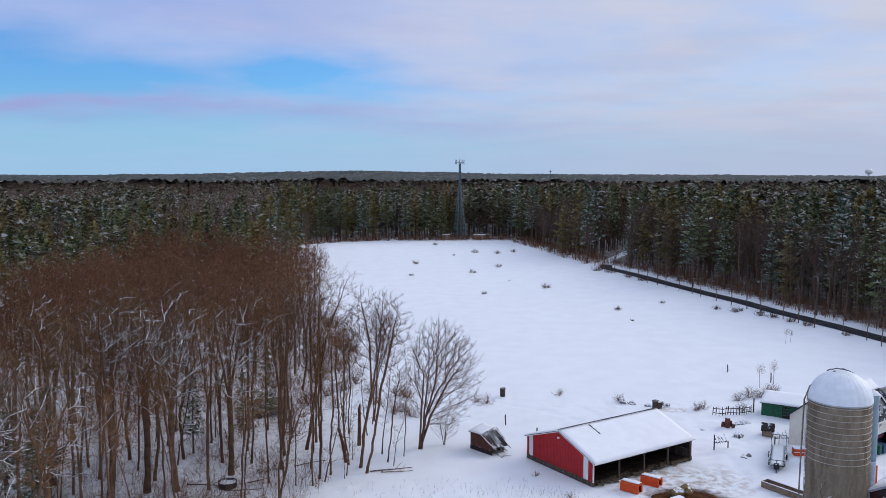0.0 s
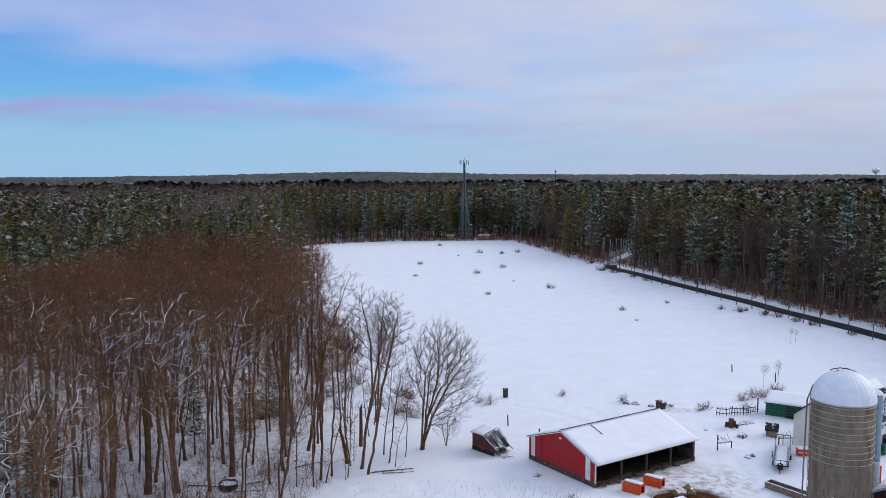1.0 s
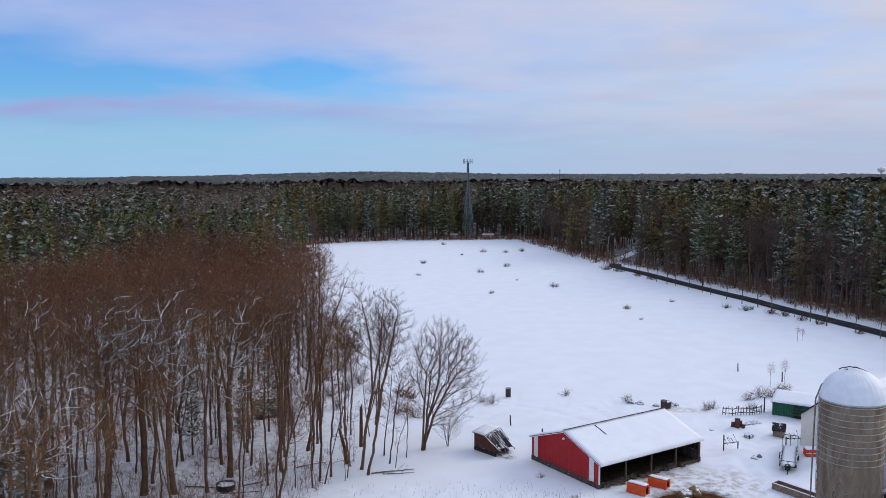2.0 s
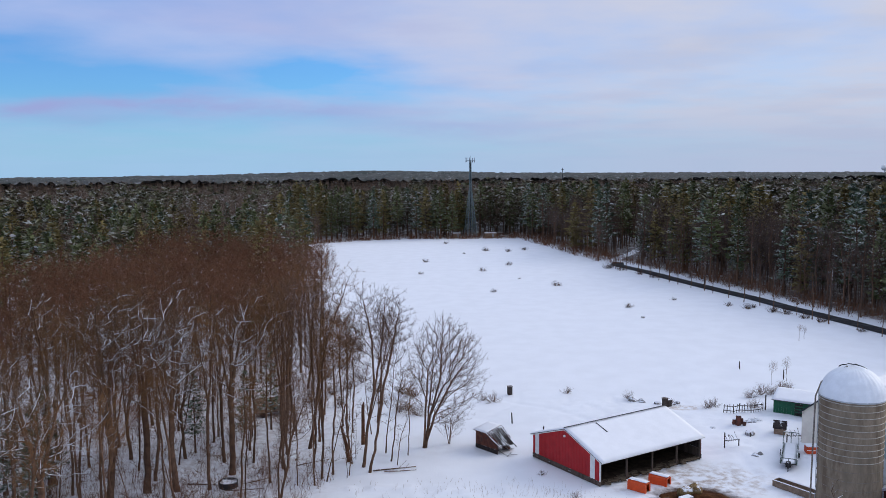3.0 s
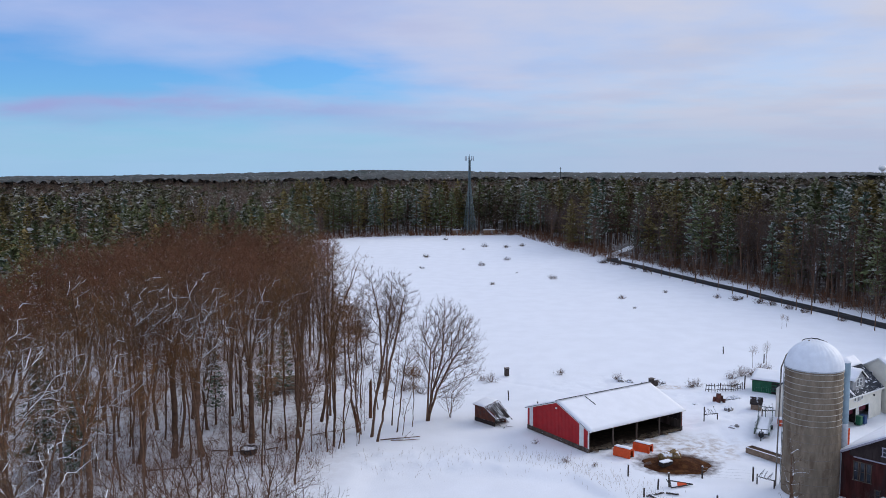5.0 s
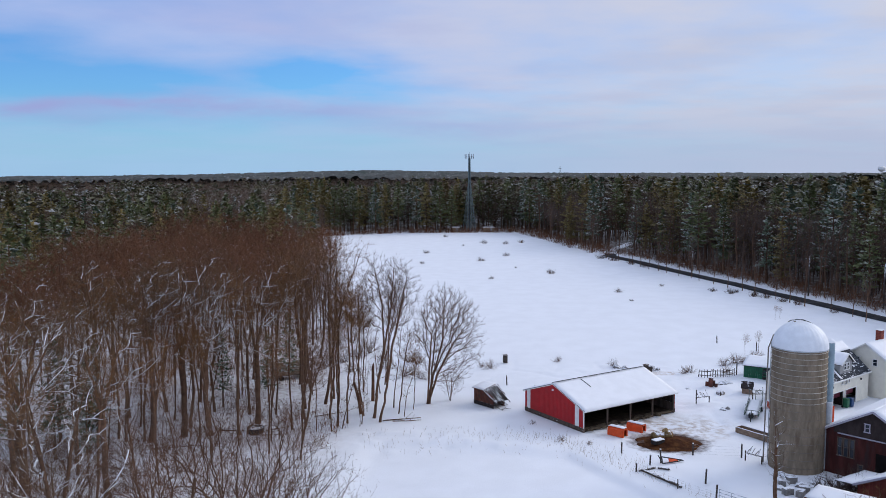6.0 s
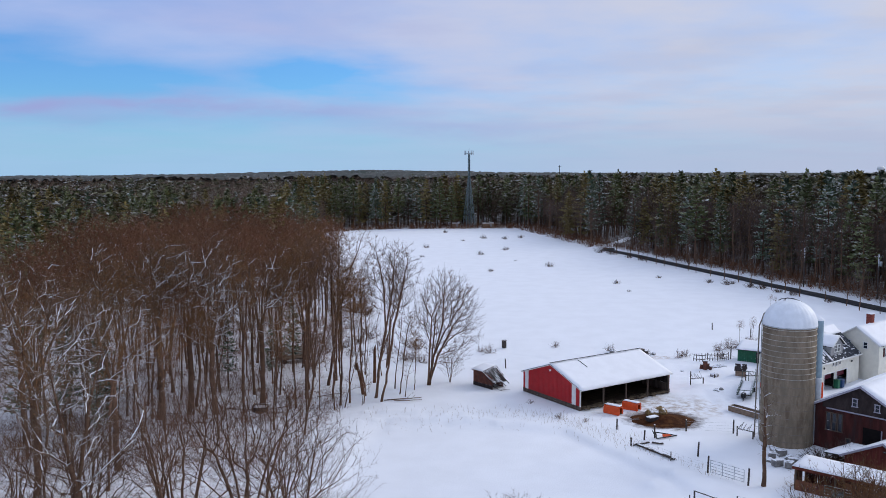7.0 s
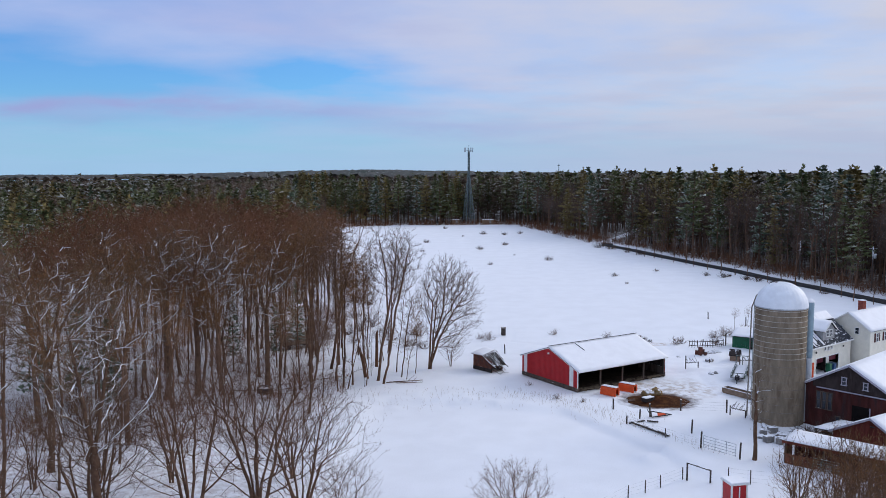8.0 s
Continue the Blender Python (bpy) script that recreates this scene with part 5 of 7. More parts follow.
# ---- brown barn, red shed and lean-to beside the silo ----
M_MAROON = mat("maroon_boards", (0.075, 0.024, 0.021), 0.85, var=0.35, size=0.5, second=(0.05, 0.03, 0.03), amount=0.4, patch=0.8, grain=0.04, stretch=(1, 1, 0.25))
M_GREYBOARD = mat("dark_weathered_boards", (0.048, 0.036, 0.034), 0.85, var=0.35, size=0.5, grain=0.04, stretch=(1, 1, 0.4))
# white trim with its shade put into a greyed purple colour
M_SHADED_TRIM = mat("shaded_white_fascia", (0.36, 0.34, 0.40), 0.6, var=0.1)


def boards(x, y0, y1, z0, top, w, material, parent, name="board", thick=0.03, axis="y"):
    """Upright boards from y0 to y1 on the plane x; top(y) gives their height."""
    y = y0
    while y < y1 - 0.02:
        e = min(y + w, y1)
        a, b = top(y + 0.006), top(e - 0.006)
        s = Shape()
        p = [(y + 0.006, z0, a), (e - 0.006, z0, b)]
        q = [(x, p[0][0], z0), (x, p[1][0], z0), (x, p[1][0], b), (x, p[0][0], a)]
        q2 = [(x - thick, *c[1:]) for c in q]
        if axis == "x":
            q, q2 = [(c[1], c[0], c[2]) for c in q], [(c[1], c[0], c[2]) for c in q2]
        s.add(q + q2, [(0, 1, 2, 3), (7, 6, 5, 4), (0, 4, 5, 1), (1, 5, 6, 2), (2, 6, 7, 3), (3, 7, 4, 0)])
        part(name, s, material, parent)
        y = e


def window(parent, c, size, normal, frame_mat, bars=1, name="window"):
    """A framed window on a wall: centre, (width, height), normal 'x-', 'x+', 'y-'."""
    w, h = size
    sgn = -1 if normal[1] == "-" else 1
    f = lambda u, d, z: (c[0] + sgn * d, c[1] + u, c[2] + z) if normal[0] == "x" else (c[0] + u, c[1] + sgn * d, c[2] + z)
    sz = lambda a, d, z: (d, a, z) if normal[0] == "x" else (a, d, z)
    fr = part(name, Shape().box(f(0, 0.03, h / 2), sz(w + 0.16, 0.07, 0.09)).box(f(0, 0.04, -h / 2), sz(w + 0.22, 0.11, 0.08)).box(f(-w / 2, 0.03, 0), sz(0.09, 0.07, h)).box(f(w / 2, 0.03, 0), sz(0.09, 0.07, h)), frame_mat, parent, "white framed window")
    part("pane", Shape().box(f(0, 0.012, 0), sz(w, 0.02, h), 0.003), M_GLASS, fr, "dark reflecting glass")
    if bars:
        part("glazing_bar", Shape().box(f(0, 0.03, 0), sz(w, 0.03, 0.05)), frame_mat, fr)


def gabled(t, L, W, eave, top, wall_mat, roof_mat, over=0.35, snow=0.12, board=0.3, trim=M_WHITE, sides=("x-", "x+", "y-", "y+"), snow_cells=(16, 8)):
    """Walls of boards and a snow-covered pitched roof; the ridge runs along x, the gables stand at x = 0 and x = L."""
    mid = W / 2
    f = lambda y: eave + (top - eave) * (1 - abs(y - mid) / mid)
    if "x-" in sides:
        boards(0.0, 0, W, -0.2, lambda y: f(y) - 0.02, board, wall_mat, t)
    if "x+" in sides:
        boards(L, 0, W, -0.2, lambda y: f(y) - 0.02, board, wall_mat, t)
    if "y-" in sides:
        boards(0.03, 0, L, -0.2, lambda y: eave - 0.02, board, wall_mat, t, axis="x")
    if "y+" in sides:
        boards(W, 0, L, -0.2, lambda y: eave - 0.02, board, wall_mat, t, axis="x")
    part("inner_wall", Shape().box((L / 2, W / 2, eave / 2 - 0.1), (L - 0.16, W - 0.16, eave - 0.1)), M_DARKWOOD, t)
    fr = [(-over, -over, f(-over) + 0.05), (L + over, -over, f(-over) + 0.05), (L + over, mid, top + 0.05), (-over, mid, top + 0.05)]
    re = [(L + over, W + over, f(W + over) + 0.05), (-over, W + over, f(W + over) + 0.05), (-over, mid, top + 0.05), (L + over, mid, top + 0.05)]
    for q in (fr, re):
        part("roof", Shape().slab(q, 0.08), roof_mat, t)
        if snow:
            part("snow_layer", snow_sheet(Shape(), q, snow, snow_cells, 8.0), M_ROOF_SNOW, t, "snow lying on the roof", smooth=True)
    for x in (-over - 0.02, L + over + 0.02):
        for y in (-over, W + over):
            part("rake_trim", Shape().beam((x, y, f(y) - 0.03), (x, mid, top - 0.03), 0.05, 0.17), trim, t)


M_DOOR_SHADE = mat("painted_barn_shade", (0.012, 0.010, 0.010), 0.95, var=0.2)


def brown_barn():
    W, L, EAVE, TOP = 8.8, 14.0, 4.1, 6.6
    # local x runs along the ridge; the near gable is at x = 0 and its right-hand corner at y = 0
    t = thing("brown_barn", 41.1, 46.5, 0.0, 42.0, "old dark red-brown board barn with a snow-covered gable roof", "barn")
    gabled(t, L, W, EAVE, TOP, M_MAROON, M_STEEL_DARK, trim=M_SHADED_TRIM)
    mid = W / 2
    f = lambda y: EAVE + (TOP - EAVE) * (1 - abs(y - mid) / mid)
    boards(-0.06, 0.25, W - 0.9, 4.0, lambda y: f(y) - 0.08, 0.3, M_GREYBOARD, t, "gable_board")
    part("gable_ledge", Shape().box((-0.12, W / 2 - 0.5, 3.96), (0.16, W - 1.6, 0.1)), M_SHADED_TRIM, t)
    window(t, (-0.1, 4.9, 4.95), (0.42, 0.75), "x-", M_SHADED_TRIM)
    window(t, (-0.1, 2.9, 4.8), (0.4, 0.7), "x-", M_SHADED_TRIM)
    for y in (7.3, 6.75, 6.2):
        window(t, (-0.02, y, 2.7), (0.4, 1.7), "x-", M_TIMBER)
    # no opening is cut: a near-black panel paints the shade inside
    part("doorway", Shape().box((-0.04, 3.3, 1.4), (0.06, 1.6, 2.8)), M_DOOR_SHADE, t, "near-black panel for the shade in the open barn door")
    part("door_trim", Shape().box((-0.06, 2.45, 1.4), (0.08, 0.1, 2.8)), M_SHADED_TRIM, t)
    window(t, (-0.02, 5.4, 1.0), (0.4, 0.8), "x-", M_TIMBER)
    part("drain_pipe", Shape().tube([(-0.15, W - 0.2, 4.0), (-0.15, W - 0.2, 0.2)], 0.06, 8), M_GALV, t)


brown_barn()


def red_shed():
    t = thing("red_shed", 37.9, 38.3, 0.0, 32.0, "small faded red board shed with a snow-covered gable roof", "shed")
    gabled(t, 9.0, 7.0, 2.15, 4.0, M_SHEDRED, M_STEEL_DARK, 0.3, 0.10, trim=M_SHADED_TRIM)
    # low roof that runs on past the eave
    q = [(4.0, 8.9, 1.85), (-0.25, 8.9, 1.85), (-0.25, 7.3, 2.0), (4.0, 7.3, 2.0)]
    part("low_roof", Shape().slab(q, 0.07), M_STEEL_DARK, t)
    part("low_roof_snow", snow_sheet(Shape(), q, 0.08, (8, 5), 4.0), M_ROOF_SNOW, t, "thin snow on the low roof", smooth=True)
    for x in (0.0, 3.8):
        part("post", Shape().box((x, 8.7, 0.85), (0.13, 0.13, 1.9)), M_TIMBER, t)
    part("vent", Shape().lathe([(0, -0.04), (0.2, -0.04), (0.2, 0.02), (0, 0.02)], 10, (-0.06, 3.4, 3.3)), M_DARKWOOD, t)


M_SHEDRED = mat("faded_red_boards", (0.13, 0.034, 0.026), 0.8, var=0.3, size=0.5, grain=0.04, stretch=(1, 1, 0.3))
red_shed()


def lean_to():
    # long low shed, boarded to half its height in front
    t = thing("lean_to", 28.8, 41.6, 0.0, -41.5, "long low open shed with rusty brown boards and snowy roof", "shed")
    L = 9.6
    q = [(-0.15, -0.2, 2.06), (L, -0.2, 2.06), (L, 2.0, 2.52), (0.25, 2.0, 2.52)]
    part("roof", Shape().slab(q, 0.08), M_STEEL_DARK, t)
    part("snow_layer", snow_sheet(Shape(), q, 0.10, (22, 7), 2.0), M_ROOF_SNOW, t, "snow lying on the roof", smooth=True)
    part("fascia", Shape().beam((-0.15, -0.2, 1.93), (L, -0.2, 1.93), 0.05, 0.22), M_SHEDRED, t)
    boards(0.02, 0, 1.9, 0.0, lambda y: 1.98 + 0.22 * y, 0.3, M_MAROON, t)
    boards(1.9, 0.2, L - 0.1, 0.0, lambda y: 2.4, 0.3, M_MAROON, t, axis="x")
    boards(0.0, 0.1, 3.0, -0.1, lambda y: 0.9, 0.24, M_RUSTBOARD, t, axis="x")
    boards(0.0, 3.9, L - 0.1, -0.1, lambda y: 1.55, 0.24, M_RUSTBOARD, t, axis="x")
    for x in (0.08, 3.2, 6.4, L - 0.1):
        part("post", Shape().box((x, 0.08, 0.95), (0.14, 0.14, 2.05)), M_TIMBER, t)


M_RUSTBOARD = mat("rusty_brown_boards", (0.17, 0.066, 0.040), 0.85, var=0.35, size=0.4, second=(0.09, 0.045, 0.035), amount=0.5, patch=0.6, grain=0.04)
lean_to()


# ---- white farmhouse with garage wing ----
M_CREAM = mat("cream_clapboard", (0.76, 0.73, 0.63), 0.6, var=0.06, size=0.6, grain=0.05, bump=0.1)
M_SHINGLE = mat("dark_roof_shingles", (0.05, 0.055, 0.065), 0.85, var=0.3, size=0.5, grain=0.06, snow=0.16, snow_low=0.3, snow_high=0.7, snow_size=0.3, stretch=(0.5, 0.5, 1.6))
M_GREYSIDE = mat("grey_dormer_shingles", (0.33, 0.33, 0.33), 0.75, var=0.12, size=0.4, grain=0.05)
M_GREEN = mat("green_paint", (0.015, 0.11, 0.055), 0.55, var=0.2, size=0.5, grain=0.04)
M_DOOR = mat("maroon_garage_door", (0.12, 0.015, 0.03), 0.5, var=0.15)


def clapboards(t, y, x0, x1, z0, z1, holes=(), axis="y", face=-1):
    """Courses of clapboard on a wall, with openings left free: holes as (x0, x1, z0, z1)."""
    z = z0
    while z < z1 - 0.01:
        e = min(z + 0.24, z1)
        spans = [(x0, x1)]
        for a, b, lo, hi in holes:
            if lo < (z + e) / 2 < hi:
                spans = [s for p in spans for s in ((p[0], min(p[1], a)), (max(p[0], b), p[1])) if s[1] - s[0] > 0.02]
        for a, b in spans:
            v = []
            for x in (a, b):
                for d, h in ((0.0, z), (0.045, z), (0.02, e), (0.0, e)):
                    p = (x, y + face * d, h)
                    v.append(p if axis == "y" else (p[1], p[0], p[2]))
            part("clapboard", Shape().add(v, [(0, 1, 5, 4), (1, 2, 6, 5), (2, 3, 7, 6), (3, 0, 4, 7), (0, 3, 2, 1), (4, 5, 6, 7)]), M_CREAM, t)
        z = e


def farmhouse():
    t = thing("farmhouse_garage", 43.0, 71.2, 0.0, 37.5, "cream clapboard garage wing with dormer and half-snowy dark roof", "house")
    t.matrix_basis = t.matrix_basis @ Matrix.Diagonal((1, 1, 0.87, 1))
    L, D, EAVE, TOP = 10.9, 7.0, 4.15, 7.5
    doors = [(2.6, 4.9), (5.5, 7.9)]
    clapboards(t, 0.0, 0, L, 0.0, EAVE, [(a, b, -0.1, 2.15) for a, b in doors])
    part("inner_wall", Shape().box((L / 2, D / 2 + 0.15, 3.1), (L - 0.1, D - 0.4, 1.8)).box((L / 2, D - 0.2, 1.1), (L - 0.1, 0.15, 2.2)).box((0.1, D / 2, 1.1), (0.12, D - 0.3, 2.2)).box((L - 0.1, D / 2, 1.1), (0.12, D - 0.3, 2.2)).box((5.2, 3, 1.1), (0.12, 5.9, 2.2)), M_DARKWOOD, t)
    for a, b in doors:
        part("garage_door", Shape().box(((a + b) / 2, 0.35, 1.72), (b - a, 0.06, 0.85)), M_DOOR, t, "maroon half-raised garage door")
        part("door_frame", Shape().box((a - 0.06, -0.05, 1.08), (0.12, 0.08, 2.2)).box((b + 0.06, -0.05, 1.08), (0.12, 0.08, 2.2)).box(((a + b) / 2, -0.05, 2.2), (b - a + 0.24, 0.08, 0.12)), M_WHITE, t)
    for x in (4.6, 5.35, 6.1):
        window(t, (x, -0.05, 3.35), (0.36, 0.5 if x != 5.35 else 0.75), "y-", M_WHITE, 0)
    for x in (2.4, 8.9):
        part("wall_lamp", Shape().lathe([(0, -0.12), (0.09, -0.1), (0.1, 0.1), (0, 0.18)], 8, (x, -0.14, 3.1)), M_STEEL_DARK, t)
    mid = D / 2
    f = lambda y: EAVE + (TOP - EAVE) * (1 - abs(y - mid) / mid)
    for q in ([(-0.3, -0.35, f(-0.35)), (L, -0.35, f(-0.35)), (L, mid, TOP), (-0.3, mid, TOP)], [(L, D + 0.35, f(-0.35)), (-0.3, D + 0.35, f(-0.35)), (-0.3, mid, TOP), (L, mid, TOP)]):
        part("roof", Shape().slab([(p[0], p[1], p[2] + 0.06) for p in q], 0.12), M_SHINGLE, t, "dark shingles with patches of snow")
    # snow that has stayed on the upper half of the slope
    for x0, x1, y0 in ((-0.25, 3.4, 1.3), (3.3, 7.4, 1.9), (7.3, L - 0.05, 2.4)):
        q = [(x0, y0, f(y0) + 0.08), (x1, y0, f(y0) + 0.08), (x1, mid, TOP + 0.08), (x0, mid, TOP + 0.08)]
        part("roof_snow", snow_sheet(Shape(), q, 0.09, (10, 6), 7.0 + x0), M_ROOF_SNOW, t, "snow left on the upper roof", smooth=True)
    for k in range(9):   # tongues of snow sliding down the slope
        x0, wd, y0 = 0.1 + 0.47 * k, 0.16 + 0.1 * ((k * 7) % 3), -0.25 + 0.22 * ((k * 5) % 4)
        q = [(x0, y0, f(y0) + 0.07), (x0 + wd, y0, f(y0) + 0.07), (x0 + wd + 0.1, 1.5, f(1.5) + 0.07), (x0 - 0.05, 1.5, f(1.5) + 0.07)]
        part("snow_streak", snow_sheet(Shape(), q, 0.05, (2, 6), 3.0 + k), M_ROOF_SNOW, t, smooth=True)
    part("eave_trim", Shape().box((L / 2, -0.36, f(-0.35) - 0.02), (L + 0.3, 0.05, 0.2)), M_WHITE, t)
    part("gable", Shape().add([(0, 0, EAVE), (0, D, EAVE), (0, mid, TOP), (0.12, 0, EAVE), (0.12, D, EAVE), (0.12, mid, TOP), (0, 0, 0), (0, D, 0), (0.12, 0, 0), (0.12, D, 0)], [(0, 2, 1), (3, 4, 5), (0, 1, 7, 6), (3, 8, 9, 4), (0, 6, 8, 3), (1, 4, 9, 7)]), M_CREAM, t)
    # dormer
    dx, w, z0, z1, zt = 5.9, 2.7, 4.35, 5.95, 7.15
    part("dormer_wall", Shape().add([(dx - w / 2, 0.25, z0), (dx + w / 2, 0.25, z0), (dx + w / 2, 0.25, z1), (dx, 0.25, zt), (dx - w / 2, 0.25, z1), (dx - w / 2, 3, z0), (dx + w / 2, 3, z0), (dx + w / 2, 3, z1), (dx, 3, zt), (dx - w / 2, 3, z1)],
                                    [(0, 1, 2, 3, 4), (0, 4, 9, 5), (1, 6, 7, 2)]), M_GREYSIDE, t, "grey shingled dormer")
    for sg in (-1, 1):
        q = [(dx + sg * (w / 2 + 0.25), -0.05, z1 - 0.22), (dx, -0.05, zt), (dx, 3.4, zt), (dx + sg * (w / 2 + 0.25), 3.4, z1 - 0.22)]
        part("dormer_roof", Shape().slab(q if sg < 0 else [q[1], q[0], q[3], q[2]], 0.08), M_STEEL_DARK, t)
        q = [(x, y, z + 0.02) for x, y, z in q]
        part("dormer_snow", snow_sheet(Shape(), [q[0], q[3], q[2], q[1]] if sg > 0 else [q[3], q[0], q[1], q[2]], 0.10, (6, 4), 1.0), M_ROOF_SNOW, t, smooth=True)
        part("dormer_trim", Shape().beam((dx + sg * (w / 2 + 0.25), -0.07, z1 - 0.27), (dx, -0.07, zt - 0.05), 0.05, 0.15), M_WHITE, t)
    for x in (dx - 0.36, dx + 0.36):
        window(t, (x, 0.23, 5.35), (0.5, 0.95), "y-", M_WHITE)
    # main house: its gable faces the yard
    h = thing("farmhouse", 53.5, 76.6, 0.0, 35.0, "white clapboard farmhouse with a snow-covered gable roof and dark shutters", "house")
    h.matrix_basis = h.matrix_basis @ Matrix.Diagonal((1, 1, 0.85, 1))
    L, W, EAVE, TOP = 11.0, 5.8, 5.5, 7.7
    clapboards(h, 0.0, 0, W, 0.0, EAVE, axis="x")
    clapboards(h, 0.0, 0, L, 0.0, EAVE)
    part("inner_wall", Shape().box((L / 2, W / 2, EAVE / 2), (L, W, EAVE), 0.01), M_CREAM, h)
    mid = W / 2
    part("gable", Shape().add([(-0.03, 0, EAVE), (-0.03, W, EAVE), (-0.03, mid, TOP), (L, 0, EAVE), (L, W, EAVE), (L, mid, TOP)], [(0, 2, 1), (3, 4, 5), (0, 3, 5, 2), (1, 2, 5, 4)]), M_CREAM, h)
    f = lambda y: EAVE + (TOP - EAVE) * (1 - abs(y - mid) / mid)
    for q in ([(-0.25, -0.3, f(-0.3) + 0.05), (L, -0.3, f(-0.3) + 0.05), (L, mid, TOP + 0.05), (-0.25, mid, TOP + 0.05)], [(L, W + 0.3, f(-0.3) + 0.05), (-0.25, W + 0.3, f(-0.3) + 0.05), (-0.25, mid, TOP + 0.05), (L, mid, TOP + 0.05)]):
        part("roof", Shape().slab(q, 0.1), M_STEEL_DARK, h)
        part("snow_layer", snow_sheet(Shape(), q, 0.14, (16, 8), 5.0), M_ROOF_SNOW, h, "snow lying on the roof", smooth=True)
    for y in (-0.3, W + 0.3):
        part("rake_trim", Shape().beam((-0.27, y, f(y) - 0.02), (-0.27, mid, TOP - 0.02), 0.05, 0.18), M_WHITE, h)
    for y in (1.7, 3.9):
        window(h, (-0.05, y, 5.1), (0.55, 0.95), "x-", M_WHITE)
    for x in (1.6, 3.6, 5.6):
        window(h, (x, -0.05, 4.2), (0.6, 1.3), "y-", M_WHITE)
        for s in (-1, 1):
            part("shutter", Shape().box((x + s * 0.52, -0.06, 4.2), (0.3, 0.05, 1.35)), M_MAROON, h, "dark shutter")
    ch = part("chimney", Shape().box((3.6, mid + 0.3, TOP + 0.4), (0.7, 0.7, 2.0)), M_BRICK, h, "red brick chimney")
    part("chimney_cap", Shape().box((3.6, mid + 0.3, TOP + 1.44), (0.8, 0.8, 0.1)), M_ROOF_SNOW, ch)


M_BRICK = mat("red_brick", (0.23, 0.065, 0.05), 0.85, var=0.3, size=0.2, grain=0.05)
farmhouse()


# ---- lattice mast beyond the pasture ----
M_MAST = mat("teal_grey_steel", (0.15, 0.20, 0.21), 0.5, 0.4, var=0.15, bump=0)


def lattice_mast():
    t = thing("lattice_mast", 11.5, 338, gz(11.5, 338) , 20, "tall slim steel lattice radio mast with antennas on top", "mast")
    H = 32.6
    half = lambda z: 2.1 - 1.75 * min(z / 21.0, 1.0)
    corners = ((-1, -1), (1, -1), (1, 1), (-1, 1))
    zs = [0, 2.2, 4.3, 6.3, 8.2, 10.0, 11.7, 13.3, 14.8, 16.2, 17.5, 18.7, 19.9, 21.0, 22.2, 23.4, 24.6, 25.8, 27.0, 28.2, 29.4, 30.6]
    for a, b in corners:
        part("leg", Shape().tube([(a * half(z), b * half(z), z) for z in (0, 10.5, 21)] + [(a * 0.3, b * 0.3, 31)], [0.13, 0.11, 0.09, 0.08], 6), M_MAST, t)
    for z0, z1 in zip(zs, zs[1:]):
        s = Shape()
        for (a, b), (c, d) in zip(corners, corners[1:] + corners[:1]):
            s.tube([(a * half(z0), b * half(z0), z0), (c * half(z1), d * half(z1), z1)], 0.06, 3)
            s.tube([(c * half(z0), d * half(z0), z0), (a * half(z1), b * half(z1), z1)], 0.06, 3)
            s.tube([(a * half(z1), b * half(z1), z1), (c * half(z1), d * half(z1), z1)], 0.05, 3)
        part("brace_bay", s, M_MAST, t)
    part("cable_tray", Shape().box((0, 0, 15.6), (0.35, 0.25, 31)), M_STEEL_DARK, t)
    ring = Shape()
    ring.tube([(1.7 * math.cos(6.283 * k / 12), 1.7 * math.sin(6.283 * k / 12), 31.3) for k in range(13)], 0.07, 5)
    for k in range(4):
        ring.tube([(0, 0, 31.3), (1.7 * math.cos(1.571 * k), 1.7 * math.sin(1.571 * k), 31.3)], 0.06, 4)
    part("antenna_platform", ring, M_MAST, t)
    for k in range(9):
        w = 6.283 * k / 9
        part("antenna", Shape().box((1.8 * math.cos(w), 1.8 * math.sin(w), 31.5), (0.28, 0.2, 1.9), 0.03, Matrix.Rotation(w, 3, "Z")), M_GALV, t)
    part("top_spike", Shape().tube([(0, 0, 31), (0, 0, 33.6)], [0.1, 0.03], 6), M_STEEL_DARK, t)
    for x, w in ((19.5, 4.6), (5.5, 3.4)):
        h = thing("equipment_hut", x, 335.5, gz(x, 335.5), 4, "low pale equipment hut with a snowy flat roof", "hut", "equipment huts")
        part("wall", Shape().box((0, 0, 0.9), (w, 2.4, 2.0)), M_HUT, h)
        part("roof", Shape().box((0, 0, 1.98), (w + 0.3, 2.7, 0.18), 0.06), M_ROOF_SNOW, h)
        part("door", Shape().box((w * 0.2, -1.22, 0.85), (0.9, 0.06, 1.7)), M_GREYSIDE, h)


M_HUT = mat("tan_hut_panels", (0.26, 0.18, 0.12), 0.8, var=0.2, size=0.5)
lattice_mast()


# ---- the yard ----
M_POST = mat("old_fence_wood", (0.075, 0.062, 0.055), 0.9, var=0.35, size=0.2, grain=0.03, snow=0.5)
M_TAN = mat("tan_boards", (0.25, 0.18, 0.13), 0.85, var=0.25, size=0.4, grain=0.04, snow=0.2)
M_DUNG = mat("wet_dung", (0.052, 0.018, 0.007), 0.95, var=0.4, size=0.5, second=(0.10, 0.042, 0.014), amount=0.5, patch=0.9, grain=0.06, bump=0.6)
M_HAY = mat("old_hay", (0.20, 0.13, 0.06), 0.9, var=0.4, size=0.2, grain=0.04, bump=0.6, snow=0.35)
M_RUBBER = mat("black_rubber", (0.02, 0.02, 0.022), 0.7, var=0.2, snow=0.3)
